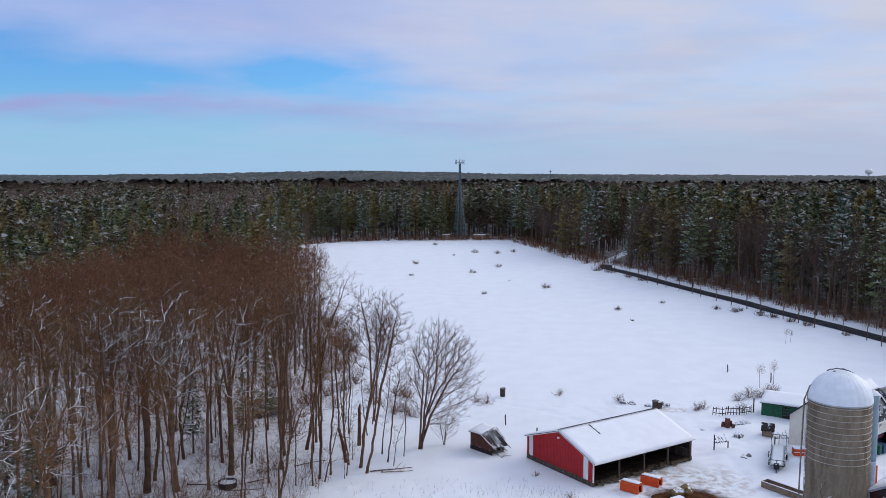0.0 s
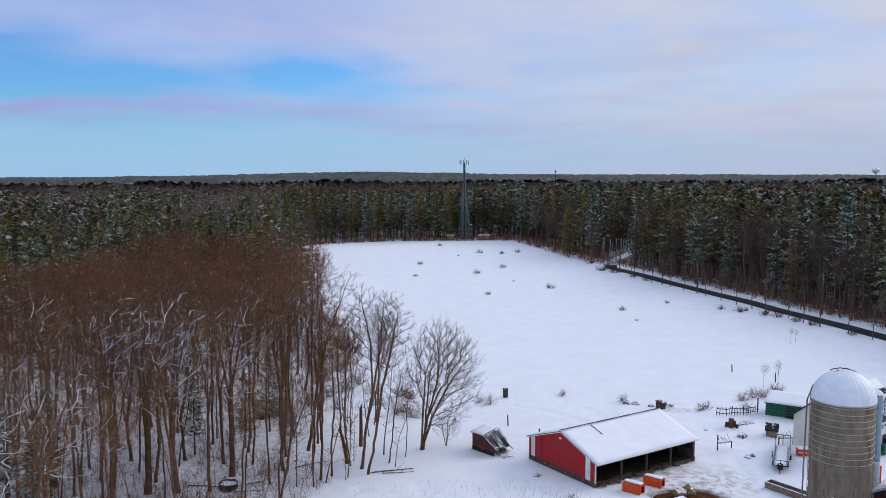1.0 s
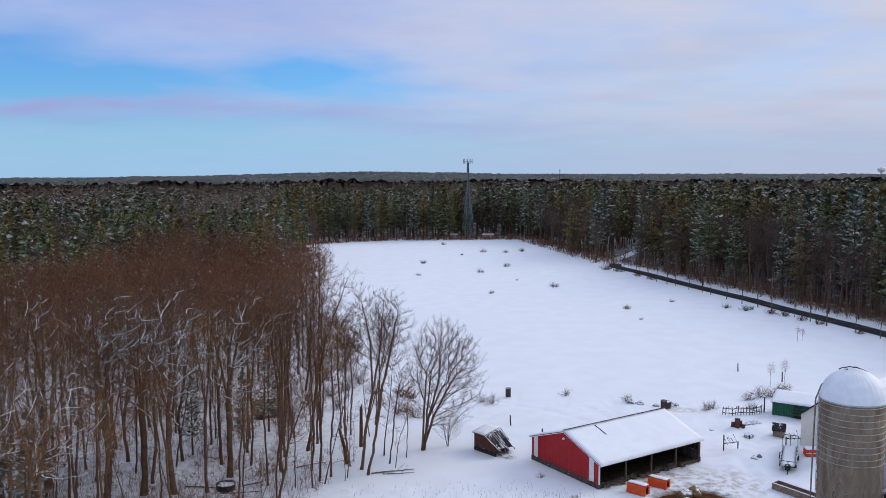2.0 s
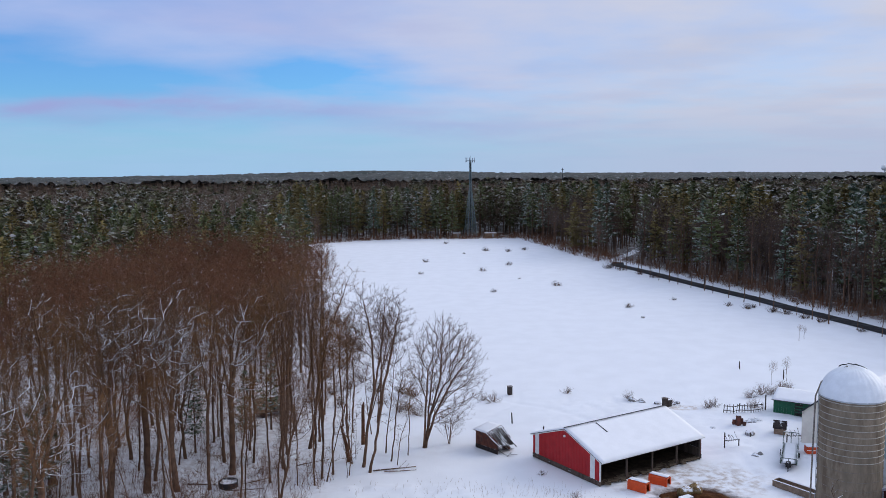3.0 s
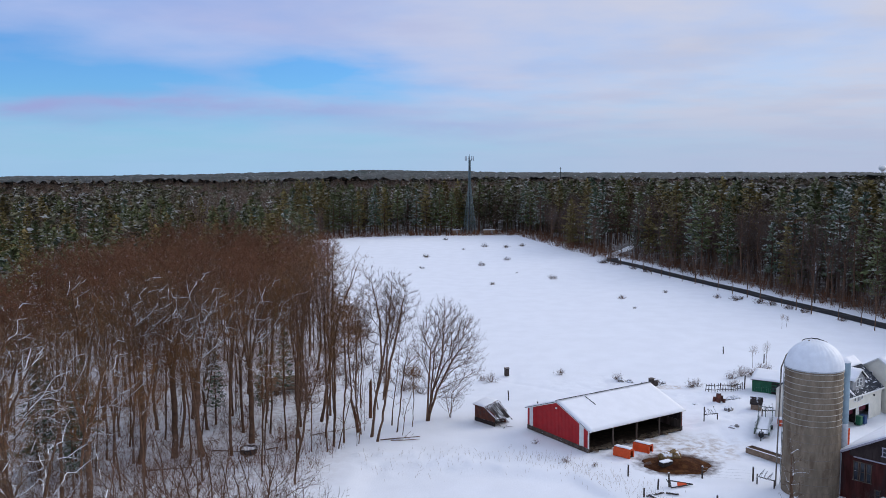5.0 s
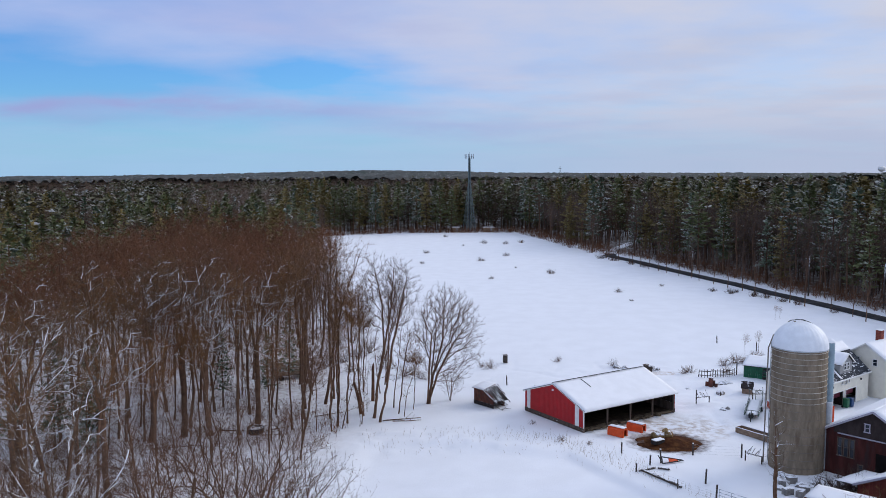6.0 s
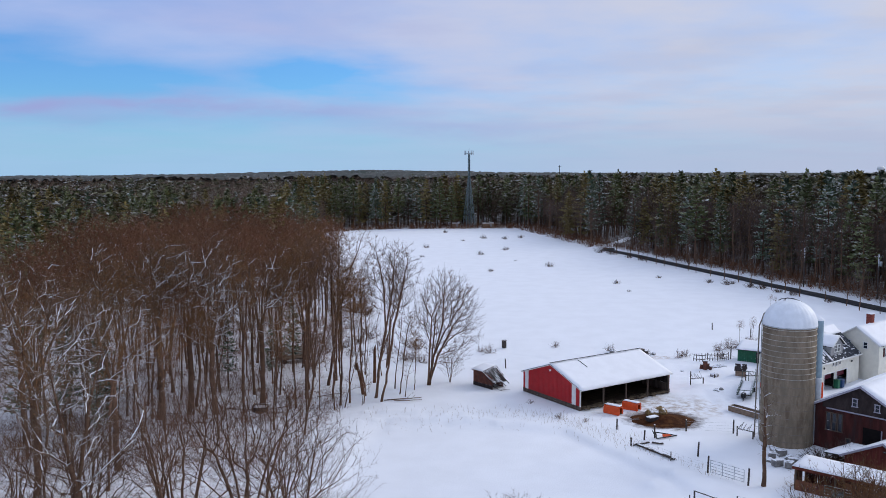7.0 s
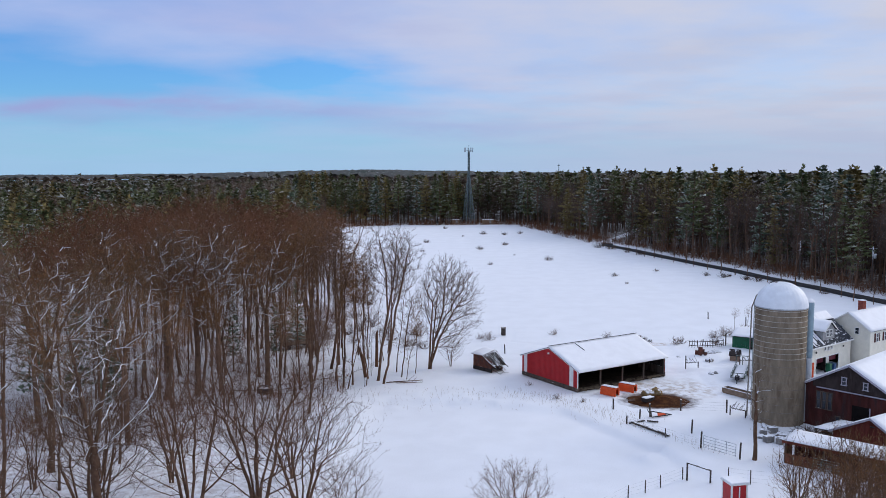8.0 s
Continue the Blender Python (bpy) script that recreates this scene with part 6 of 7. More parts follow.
M_STONE = mat("field_stone", (0.22, 0.21, 0.20), 0.9, var=0.3, size=0.3, snow=0.6, snow_low=0.1)
M_BARNRED = mat("rust_brown_sheet", (0.14, 0.055, 0.04), 0.75, var=0.3, size=0.5, grain=0.05, second=(0.08, 0.05, 0.045), amount=0.5, patch=0.6)
M_STRAW = mat("dry_grass", (0.30, 0.22, 0.15), 0.9, var=0.3, bump=0)
M_BLUEGREEN = mat("grey_green_paint", (0.10, 0.14, 0.12), 0.6, 0.2, var=0.25, snow=0.4)


def calf_hutch(x, y, rz, first):
    t = thing("calf_hutch", x, y, gz(x, y) - 0.02, rz, "orange plastic calf hutch with snow on its ridged roof", "hutch", "calf hutches")
    L, W, H = 1.85, 1.0, 0.9
    prof = [(-W / 2, 0), (-W / 2 * 0.92, H * 0.8), (-W / 4, H), (W / 4, H), (W / 2 * 0.92, H * 0.8), (W / 2, 0)]
    shell = Shape()
    xs = [-L / 2 + L * k / 8 for k in range(9)]
    for k, px in enumerate(xs):
        g = 1.0 if k % 2 else 1.035
        shell.v += [(px, py * g, pz * g) for py, pz in prof]
    n = len(prof)
    shell.f = [(k * n + i, k * n + i + 1, (k + 1) * n + i + 1, (k + 1) * n + i) for k in range(8) for i in range(n - 1)] + [tuple(range(n))]
    part("shell", shell, M_ORANGE, t)
    m = part("front", Shape().box((L / 2, -W * 0.37, 0.38), (0.05, W * 0.24, 0.76)).box((L / 2, W * 0.37, 0.38), (0.05, W * 0.24, 0.76)).box((L / 2, 0, 0.8), (0.05, W * 0.6, 0.14)), M_ORANGE, t)
    part("inside_floor", Shape().box((0, 0, 0.03), (L - 0.1, W - 0.1, 0.05)), M_HAY, t, "dark bedding inside")
    top = [(-L / 2, -W / 3, H + 0.03), (L / 2, -W / 3, H + 0.03), (L / 2, W / 3, H + 0.03), (-L / 2, W / 3, H + 0.03)]
    part("snow_cap", snow_sheet(Shape(), top, 0.09, (8, 4), 2.0), M_ROOF_SNOW, t, smooth=True)
    return t


calf_hutch(18.15, 63.75, -42, True)
calf_hutch(20.5, 65.35, -42, False)


def dung_heap():
    s = Shape()
    n, m = 30, 9
    for j in range(m):
        r = 3.3 * j / (m - 1)
        for k in range(n):
            a = 6.283 * k / n
            q = r * (1 + 0.16 * noise.noise((math.cos(a) * 1.5, math.sin(a) * 1.5, 3)))
            x, y = q * 1.15 * math.cos(a), q * 0.85 * math.sin(a)
            z = 0.55 * math.exp(-(r / 1.5) ** 2) + 0.14 * abs(noise.noise((x * 1.3, y * 1.3, 1))) * (1 - j / (m - 1)) + 0.03
            s.v.append((x, y, z if j < m - 1 else -0.1))
    s.f = [(j * n + k, (j + 1) * n + k, (j + 1) * n + (k + 1) % n, j * n + (k + 1) % n) for j in range(m - 1) for k in range(n)]
    t = part("dung_mound", s, M_DUNG, smooth=True)
    t.matrix_basis = pose(22.9, 61.2, gz(22.9, 61.2))
    tagged(t, "low trampled mound of dark brown dung and hay", "mound")
    for x, y, r, rz in ((21.9, 61.6, 0.62, 20), (22.9, 62.0, 0.72, 70)):
        b = thing("hay_bale", x, y, gz(x, y) + 0.25, rz, "half-eaten round hay bale with snow on it", "bale", "hay bales")
        body = Shape()
        pts = []
        for i in range(6):
            w = -0.6 + 1.2 * i / 5
            for k in range(14):
                a = 6.283 * k / 14
                q = r * (0.9 + 0.25 * noise.noise((math.cos(a) * 2 + x, math.sin(a) * 2, w * 2))) * (0.85 if i in (0, 5) else 1)
                body.v.append((w, q * math.cos(a), max(q * math.sin(a), -0.35) + 0.3))
        body.f = [(i * 14 + k, i * 14 + (k + 1) % 14, (i + 1) * 14 + (k + 1) % 14, (i + 1) * 14 + k) for i in range(5) for k in range(14)] + [tuple(range(13, -1, -1)), tuple(range(70, 84))]
        part("body", body, M_HAY, b, smooth=True)
    f = thing("bale_feeder", 21.6, 60.4, gz(21.6, 60.4) + 0.1, 30, "low snow-capped timber feed bunk in the dung", "feeder")
    part("bunk", Shape().box((0, 0, 0.3), (1.3, 0.7, 0.4)), M_DARKWOOD, f)
    part("snow_cap", Shape().box((0, 0, 0.54), (1.25, 0.65, 0.1), 0.04), M_ROOF_SNOW, f)


dung_heap()


def fence_post(x, y, h, lean=0.0, group="yard fence posts", cap=True, r=0.075):
    t = thing("fence_post", x, y, gz(x, y) - 0.1, 0, "weathered round wooden fence post with a snow cap", "post", group)
    top = Vector((lean * h, lean * 0.5 * h, h + 0.1))
    part("pole", Shape().tube([(0, 0, 0), top * 0.5, top], [r * 1.1, r * 1.05, r], 8, True), M_POST, t)
    if cap:
        part("snow_cap", Shape().lathe([(0.08, 0), (0.09, 0.03), (0.06, 0.08), (0.0, 0.1)], 8, tuple(top)), M_ROOF_SNOW, t, smooth=True)


for x, y, h in ((17.4, 58.1, 1.15), (19.4, 54.7, 1.0), (20.6, 55.3, 1.35), (24.3, 57.4, 1.15), (23.2, 49.7, 1.35), (28.8, 56.5, 1.4), (17.7, 52.9, 0.85), (11.0, 79.0, 1.4), (8.0, 84.5, 1.3), (34.1, 79.2, 0.5), (47.6, 104, 1.4), (43.5, 110, 1.2)):
    fence_post(x, y, h, rng.uniform(-0.06, 0.06))


def rails_and_implement():
    t = thing("fallen_rail", 19.5, 50.8, gz(19.5, 50.8) + 0.1, -60, "old snow-dusted timber rail lying in the snow", "rail", "fallen rails")
    part("beam", Shape().box((0, 0, 0.05), (5.0, 0.2, 0.2)), M_POST, t)
    t = thing("fallen_rail", 18.8, 53.3, gz(18.8, 53.3) + 0.06, 25, "old snow-dusted timber rail lying in the snow", "rail", "fallen rails")
    part("beam", Shape().box((0, 0, 0.05), (1.9, 0.14, 0.14)), M_POST, t)
    t = thing("fallen_rail", 20.4, 53.4, gz(20.4, 53.4) + 0.08, -20, "old snow-dusted timber rail lying in the snow", "rail", "fallen rails")
    part("beam", Shape().box((0, 0, 0.05), (1.1, 0.2, 0.15)), M_POST, t)
    p = thing("drag_harrow", 21.6, 55.2, gz(21.6, 55.2), 8, "small orange triangular drag harrow standing in snow", "farm tool")
    a, b, c = (-1.0, -0.3, 0.12), (-0.8, 0.5, 0.5), (1.25, 0.1, 0.18)
    for q, r in ((a, b), (b, c), (c, a)):
        part("frame_bar", Shape().beam(q, r, 0.09), M_STEEL_DARK, p)
    part("blade", Shape().slab([(-0.3, -0.12, 0.16), (0.75, 0.0, 0.18), (0.5, 0.15, 0.34), (-0.2, 0.26, 0.38)], 0.04), M_ORANGE, p, "orange steel blade")
    part("tow_hitch", Shape().beam((-1.0, -0.3, 0.12), (-1.25, 0.3, 0.75), 0.07), M_STEEL_DARK, p)


rails_and_implement()


def bar_gate(name, a, b, h, bars, material, label):
    t = thing(name, a[0], a[1], gz(*a), math.degrees(math.atan2(b[1] - a[1], b[0] - a[0])), label, "gate", "gates")
    L = math.hypot(b[0] - a[0], b[1] - a[1])
    for i in range(bars):
        part("bar", Shape().tube([(0.1, 0, 0.2 + (h - 0.2) * i / (bars - 1)), (L - 0.1, 0, 0.2 + (h - 0.2) * i / (bars - 1))], 0.028, 6), material, t)
    for x in (0.1, L * 0.37, L * 0.7, L - 0.1):
        part("upright", Shape().tube([(x, 0, 0.15), (x, 0, h)], 0.03, 6), material, t)
    return t


bar_gate("metal_gate", (22.9, 45.3), (25.1, 42.7), 1.25, 5, M_GALV, "galvanized five-bar farm gate half in snow")
for x, y, h in ((22.8, 45.5, 1.55), (25.3, 42.5, 1.5)):
    fence_post(x, y, h, 0.05, "gate posts")
bar_gate("metal_gate", (30.3, 39.6), (32.0, 38.1), 1.15, 5, M_BLUEGREEN, "grey-green five-bar gate before the low shed")
bar_gate("metal_gate", (44.2, 85.6), (47.5, 83.6), 1.2, 4, M_GREEN, "green tubular gate beside the green shed")


def wire_fence(pts, h, group):
    """Posts with three strands of wire."""
    for x, y in pts:
        fence_post(x, y, h, rng.uniform(-0.03, 0.03), group, False, 0.045)
    for (x0, y0), (x1, y1) in zip(pts, pts[1:]):
        t = thing("fence_wire", x0, y0, gz(x0, y0), math.degrees(math.atan2(y1 - y0, x1 - x0)), "sagging strands of fence wire", "fence", group + " wire")
        L, dz = math.hypot(x1 - x0, y1 - y0), gz(x1, y1) - gz(x0, y0)
        for i in range(4):
            z = 0.2 + (h - 0.25) * i / 3
            part("strand", Shape().tube([(0, 0, z), (L / 2, 0, z + dz / 2 - 0.03), (L, 0, z + dz)], 0.008, 3), M_GALV, t)


wire_fence([(11.2, 32.0), (13.9, 34.8), (15.5, 35.9), (17.0, 37.0), (19.3, 38.8)], 1.1, "front fence")
wire_fence([(22.6, 37.4), (24.1, 36.6), (27.5, 36.0)], 1.2, "front fence")
wire_fence([(17.7, 52.9), (20.4, 48.6), (22.8, 45.5)], 0.9, "yard fence")
wire_fence([(24.3, 57.4), (28.8, 56.5)], 1.1, "yard fence")


def gate_frame():
    t = thing("gate_frame", 19.6, 38.6, gz(19.6, 38.6), -32, "dark timber gate frame standing in snow", "gate", "gates")
    L = 1.9
    for x, z in ((0, 1.55), (L, 1.25)):
        part("post", Shape().box((x, 0, z / 2 - 0.05), (0.12, 0.12, z + 0.1)), M_POST, t)
    part("top_rail", Shape().beam((0, 0, 1.5), (L, 0, 1.2), 0.09), M_POST, t)


gate_frame()


def red_booth():
    t = thing("red_booth", 21.6, 33.0, gz(21.6, 33.0) - 0.35, 12, "small red board booth with white corner trim and snowy roof", "shed")
    W = 1.25
    boards(-W / 2, -W / 2, W / 2, 0, lambda y: 2.15, 0.25, M_RED, t)
    boards(W / 2, -W / 2, W / 2, 0, lambda y: 2.15, 0.25, M_RED, t)
    boards(-W / 2 + 0.03, -W / 2, W / 2, 0, lambda y: 2.15, 0.25, M_RED, t, axis="x")
    boards(W / 2, -W / 2, W / 2, 0, lambda y: 2.15, 0.25, M_RED, t, axis="x")
    for x in (-W / 2, W / 2):
        for y in (-W / 2, W / 2):
            part("corner_trim", Shape().box((x, y, 1.08), (0.12, 0.12, 2.16)), M_WHITE, t)
    part("roof", Shape().box((0, 0, 2.2), (W + 0.35, W + 0.35, 0.08)), M_WHITE, t)
    part("snow_cap", Shape().box((0, 0, 2.3), (W + 0.25, W + 0.25, 0.12), 0.05), M_ROOF_SNOW, t)
    part("door_trim", Shape().box((0, -W / 2 - 0.04, 1.0), (0.1, 0.04, 2.0)), M_WHITE, t)


red_booth()


def feed_bunk():
    t = thing("feed_bunk", 33.2, 62.0, gz(33.2, 62.0), -56, "long weathered timber feed trough edged with snow", "trough")
    L = 6.6
    for y in (-0.5, 0.5):
        part("side_board", Shape().box((0, y, 0.33), (L, 0.08, 0.6)), M_TAN, t)
        part("snow_edge", Shape().box((0, y, 0.66), (L, 0.11, 0.06), 0.025), M_ROOF_SNOW, t)
    part("end_board", Shape().box((-L / 2, 0, 0.33), (0.08, 1.0, 0.6)), M_TAN, t)
    part("end_board", Shape().box((L / 2, 0, 0.33), (0.08, 1.0, 0.6)), M_TAN, t)
    part("trough_floor", Shape().box((0, 0, 0.12), (L - 0.1, 0.9, 0.08)), M_DUNG, t)


feed_bunk()


def hay_wagon():
    # long low trailer with railed sides; its tongue points to the yard
    t = thing("hay_wagon", 35.5, 71.8, gz(35.5, 71.8), 66, "long low grey-green railed farm trailer with snow in its bed", "trailer")
    L, W = 6.6, 1.5
    for y in (-W / 2, W / 2):
        part("side_sill", Shape().beam((-L / 2, y, 0.6), (L / 2, y, 0.6), 0.12, 0.34), M_BLUEGREEN, t)
        part("top_rail", Shape().beam((-L / 2, y, 1.05), (L / 2, y, 1.05), 0.06), M_GALV, t)
        for k in range(7):
            part("upright", Shape().beam((-L / 2 + L * k / 6, y, 0.6), (-L / 2 + L * k / 6, y, 1.05), 0.05), M_BLUEGREEN, t)
        w = part("wheel", Shape().tube([(0.6, y * 1.16 - 0.08, 0.33), (0.6, y * 1.16 + 0.08, 0.33)], 0.33, 14, True), M_RUBBER, t)
        part("rim", Shape().tube([(0.6, y * 1.16 - 0.095, 0.33), (0.6, y * 1.16 + 0.095, 0.33)], 0.18, 10, True), M_GALV, w)
    for x, h in ((-L / 2, 1.05), (L / 2, 1.75)):
        part("end_rail", Shape().beam((x, -W / 2, h), (x, W / 2, h), 0.07), M_BLUEGREEN, t)
        for y in (-W / 2, 0, W / 2):
            part("end_post", Shape().beam((x, y, 0.5), (x, y, h), 0.07), M_BLUEGREEN, t)
    part("bed", Shape().box((0, 0, 0.48), (L, W, 0.06)), M_DARKWOOD, t)
    part("snow_cap", snow_sheet(Shape(), [(-L / 2 + 0.1, -W / 2 + 0.1, 0.52), (L / 2, -W / 2 + 0.1, 0.52), (L / 2, W / 2 - 0.1, 0.52), (-L / 2 + 0.1, W / 2 - 0.1, 0.52)], 0.12, (14, 5), 6.0, 0.06), M_ROOF_SNOW, t, smooth=True)
    part("tongue", Shape().beam((-L / 2, -0.3, 0.5), (-L / 2 - 1.0, 0, 0.35), 0.1).beam((-L / 2, 0.3, 0.5), (-L / 2 - 1.0, 0, 0.35), 0.1), M_STEEL_DARK, t)
    part("hitch_box", Shape().box((-L / 2 - 0.5, 0, 0.62), (0.55, 0.5, 0.5), 0.04), M_RUBBER, t)
    part("jack", Shape().beam((-L / 2 - 0.95, 0, 0.0), (-L / 2 - 0.95, 0, 0.8), 0.09), M_STEEL_DARK, t)


hay_wagon()


def dog_house():
    t = thing("dog_house", 37.7, 80.0, gz(37.7, 80.0), -25, "small tan board kennel with a dark pitched roof", "kennel")
    W, D, H, T = 1.1, 1.15, 0.85, 1.45
    boards(-D / 2, -W / 2, W / 2, 0, lambda y: T - (T - H) * abs(y) / (W / 2), 0.2, M_TAN, t)
    boards(D / 2, -W / 2, W / 2, 0, lambda y: T - (T - H) * abs(y) / (W / 2), 0.2, M_BARNRED, t)
    for y in (-W / 2, W / 2):
        part("side_wall", Shape().box((0, y, H / 2), (D, 0.05, H)), M_TAN, t)
    # flat black panel painted as the shade inside the kennel
    part("doorway", Shape().box((-D / 2 - 0.03, 0, 0.45), (0.05, 0.5, 0.7)), M_RUBBER, t, "black panel for the shade in the kennel's opening")
    for s in (-1, 1):
        q = [(-D / 2 - 0.15, s * (W / 2 + 0.18), H - 0.14), (D / 2 + 0.15, s * (W / 2 + 0.18), H - 0.14), (D / 2 + 0.15, 0, T + 0.04), (-D / 2 - 0.15, 0, T + 0.04)]
        q = q if s < 0 else [q[1], q[0], q[3], q[2]]
        part("roof", Shape().slab(q, 0.04), M_DARKWOOD, t)


dog_house()


def lump(name, x, y, size, label, category, group, material=M_STONE, seed=0):
    """A rough stone or stump."""
    bm = bmesh.new()
    bmesh.ops.create_icosphere(bm, subdivisions=2, radius=1.0)
    for v in bm.verts:
        k = 1 + 0.35 * noise.noise(v.co * 1.3 + Vector((seed, seed * 2, 0)))
        v.co = Vector((v.co.x * size[0] * k, v.co.y * size[1] * k, max(v.co.z * size[2] * k, -0.15)))
    me = bpy.data.meshes.new(name)
    bm.to_mesh(me)
    bm.free()
    me.materials.append(material)
    ob = new(name, me)
    ob.matrix_basis = pose(x, y, gz(x, y) + 0.05, 0, 0, seed * 47)
    return tagged(ob, label, category, group)


for i, (x, y, s) in enumerate(((34.4, 80.1, 0.55), (36.2, 84.4, 0.5), (37.0, 84.8, 0.42), (35.6, 84.0, 0.4), (31.0, 82.5, 0.3), (24.2, 93.9, 0.6), (25.3, 93.4, 0.45), (27.0, 92.2, 0.4), (28.2, 91.6, 0.4), (29.6, 92.4, 0.3), (32.3, 72.8, 0.3), (33.1, 73.4, 0.28), (30.9, 51.6, 0.4),
                               (30.2, 49.6, 0.5), (31.6, 48.9, 0.5), (29.4, 48.4, 0.4), (33.0, 49.6, 0.4))):
    lump("field_stone", x, y, (s * 1.2, s, s * 0.8), "grey field stone half buried in snow", "stone", "field stones", seed=i + 1)


for i, (x, y, rz) in enumerate(((29.6, 47.2, 20), (30.5, 46.7, 50), (31.2, 47.6, -15), (29.9, 49.2, 70), (31.0, 49.9, 10))):
    blk = thing("concrete_block", x, y, gz(x, y), rz, "pale concrete block half capped with snow", "block", "concrete blocks")
    part("body", Shape().box((0, 0, 0.3), (0.9, 0.6, 0.6), 0.03), M_STONE, blk)


def stump_pile():
    t = thing("stump_pile", 34.0, 82.9, gz(34.0, 82.9), 15, "heap of sawn stumps and boards capped with snow", "wood pile")
    for i, (x, y, r, h) in enumerate(((0, 0, 0.32, 1.1), (0.5, 0.2, 0.25, 0.7), (-0.3, 0.4, 0.22, 0.55), (0.6, -0.3, 0.2, 0.4))):
        lg = part("log", Shape().tube([(x, y, -0.1), (x + 0.05, y, h)], [r, r * 0.9], 10, True), M_BARNRED, t)
        part("snow_cap", Shape().lathe([(r * 0.9, 0), (r * 0.85, 0.06), (0, 0.12)], 10, (x + 0.05, y, h)), M_ROOF_SNOW, lg, smooth=True)


stump_pile()


def picket_fence(pts):
    t = thing("picket_fence", pts[0][0], pts[0][1], 0, 0, "leaning grey picket and pallet fence in snow", "fence")
    o = Vector((pts[0][0], pts[0][1], 0))
    for (x0, y0), (x1, y1) in zip(pts, pts[1:]):
        L = math.hypot(x1 - x0, y1 - y0)
        n = int(L / 0.32)
        for z in (0.3, 0.85):
            part("rail", Shape().beam(Vector((x0, y0, z)) - o, Vector((x1, y1, z)) - o, 0.05, 0.1), M_POST, t)
        for k in range(n + 1):
            p = Vector((x0 + (x1 - x0) * k / n, y0 + (y1 - y0) * k / n, 0)) - o
            h = 1.05 + rng.uniform(-0.12, 0.15)
            part("picket", Shape().beam(p, p + Vector((rng.uniform(-0.15, 0.15), rng.uniform(-0.1, 0.1), h)), 0.10, 0.04), M_POST, t)


picket_fence([(34.1, 88.4), (35.2, 87.9), (36.0, 88.4), (37.4, 88.2), (39.1, 88.9)])
fence_post(39.5, 89.2, 1.9, 0.02)


def saw_rack(x, y, rz, w, label):
    t = thing("wood_rack", x, y, gz(x, y), rz, label, "rack", "wood racks")
    part("post", Shape().beam((-w / 2, 0, 0), (-w / 2, 0, 1.7 if w > 1.8 else 1.0), 0.1), M_POST, t)
    part("post", Shape().beam((w / 2, 0, 0), (w / 2, 0, 0.8), 0.1), M_POST, t)
    part("cross_bar", Shape().beam((-w / 2, 0, 0.8), (w / 2, 0, 0.75), 0.09), M_POST, t)
    for k in range(5):
        part("stick", Shape().beam((-w * 0.4 + k * w * 0.17, -0.4, 0.8), (-w * 0.3 + k * w * 0.17 + rng.uniform(-0.2, 0.2), 0.5, 1.0 + rng.uniform(0, 0.45)), 0.06), M_POST, t)


saw_rack(30.6, 75.0, 22, 1.9, "rough wooden rack with snowy sticks across it")
saw_rack(38.0, 76.8, 8, 1.7, "low wooden rail rack in snow")
saw_rack(29.5, 55.2, -42, 1.6, "low timber bench frame with scrap on it")


def shed_box(name, x, y, rz, L, D, h0, h1, material, label, category):
    """A small lean-roofed board shed with snow on top."""
    t = thing(name, x, y, gz(x, y), rz, label, category)
    boards(0.03, 0, L, -0.1, lambda u: h0, 0.3, material, t, axis="x")
    boards(D, 0, L, -0.1, lambda u: h1, 0.3, material, t, axis="x")
    boards(0.03, 0, D, -0.1, lambda u: h0 + (h1 - h0) * u / D, 0.3, material, t)
    boards(L, 0, D, -0.1, lambda u: h0 + (h1 - h0) * u / D, 0.3, material, t)
    q = [(-0.2, -0.25, h0 + 0.02), (L + 0.2, -0.25, h0 + 0.02), (L + 0.2, D + 0.2, h1 + 0.06), (-0.2, D + 0.2, h1 + 0.06)]
    part("roof", Shape().slab(q, 0.06), M_DARKWOOD, t)
    part("snow_layer", snow_sheet(Shape(), q, 0.13, (12, 8), 9.0), M_ROOF_SNOW, t, smooth=True)
    return t


g = shed_box("green_shed", 40.1, 88.2, -33, 4.6, 3.0, 1.65, 2.35, M_GREEN, "dark green board shed with a snow-covered roof", "shed")
part("side_door", Shape().box((2.9, -0.05, 0.75), (0.9, 0.05, 1.4)), M_DARKWOOD, g)
for z in (0.5, 0.85, 1.2):
    part("rail", Shape().box((3.9, -0.3, z), (2.6, 0.06, 0.14)), M_GREEN, g)


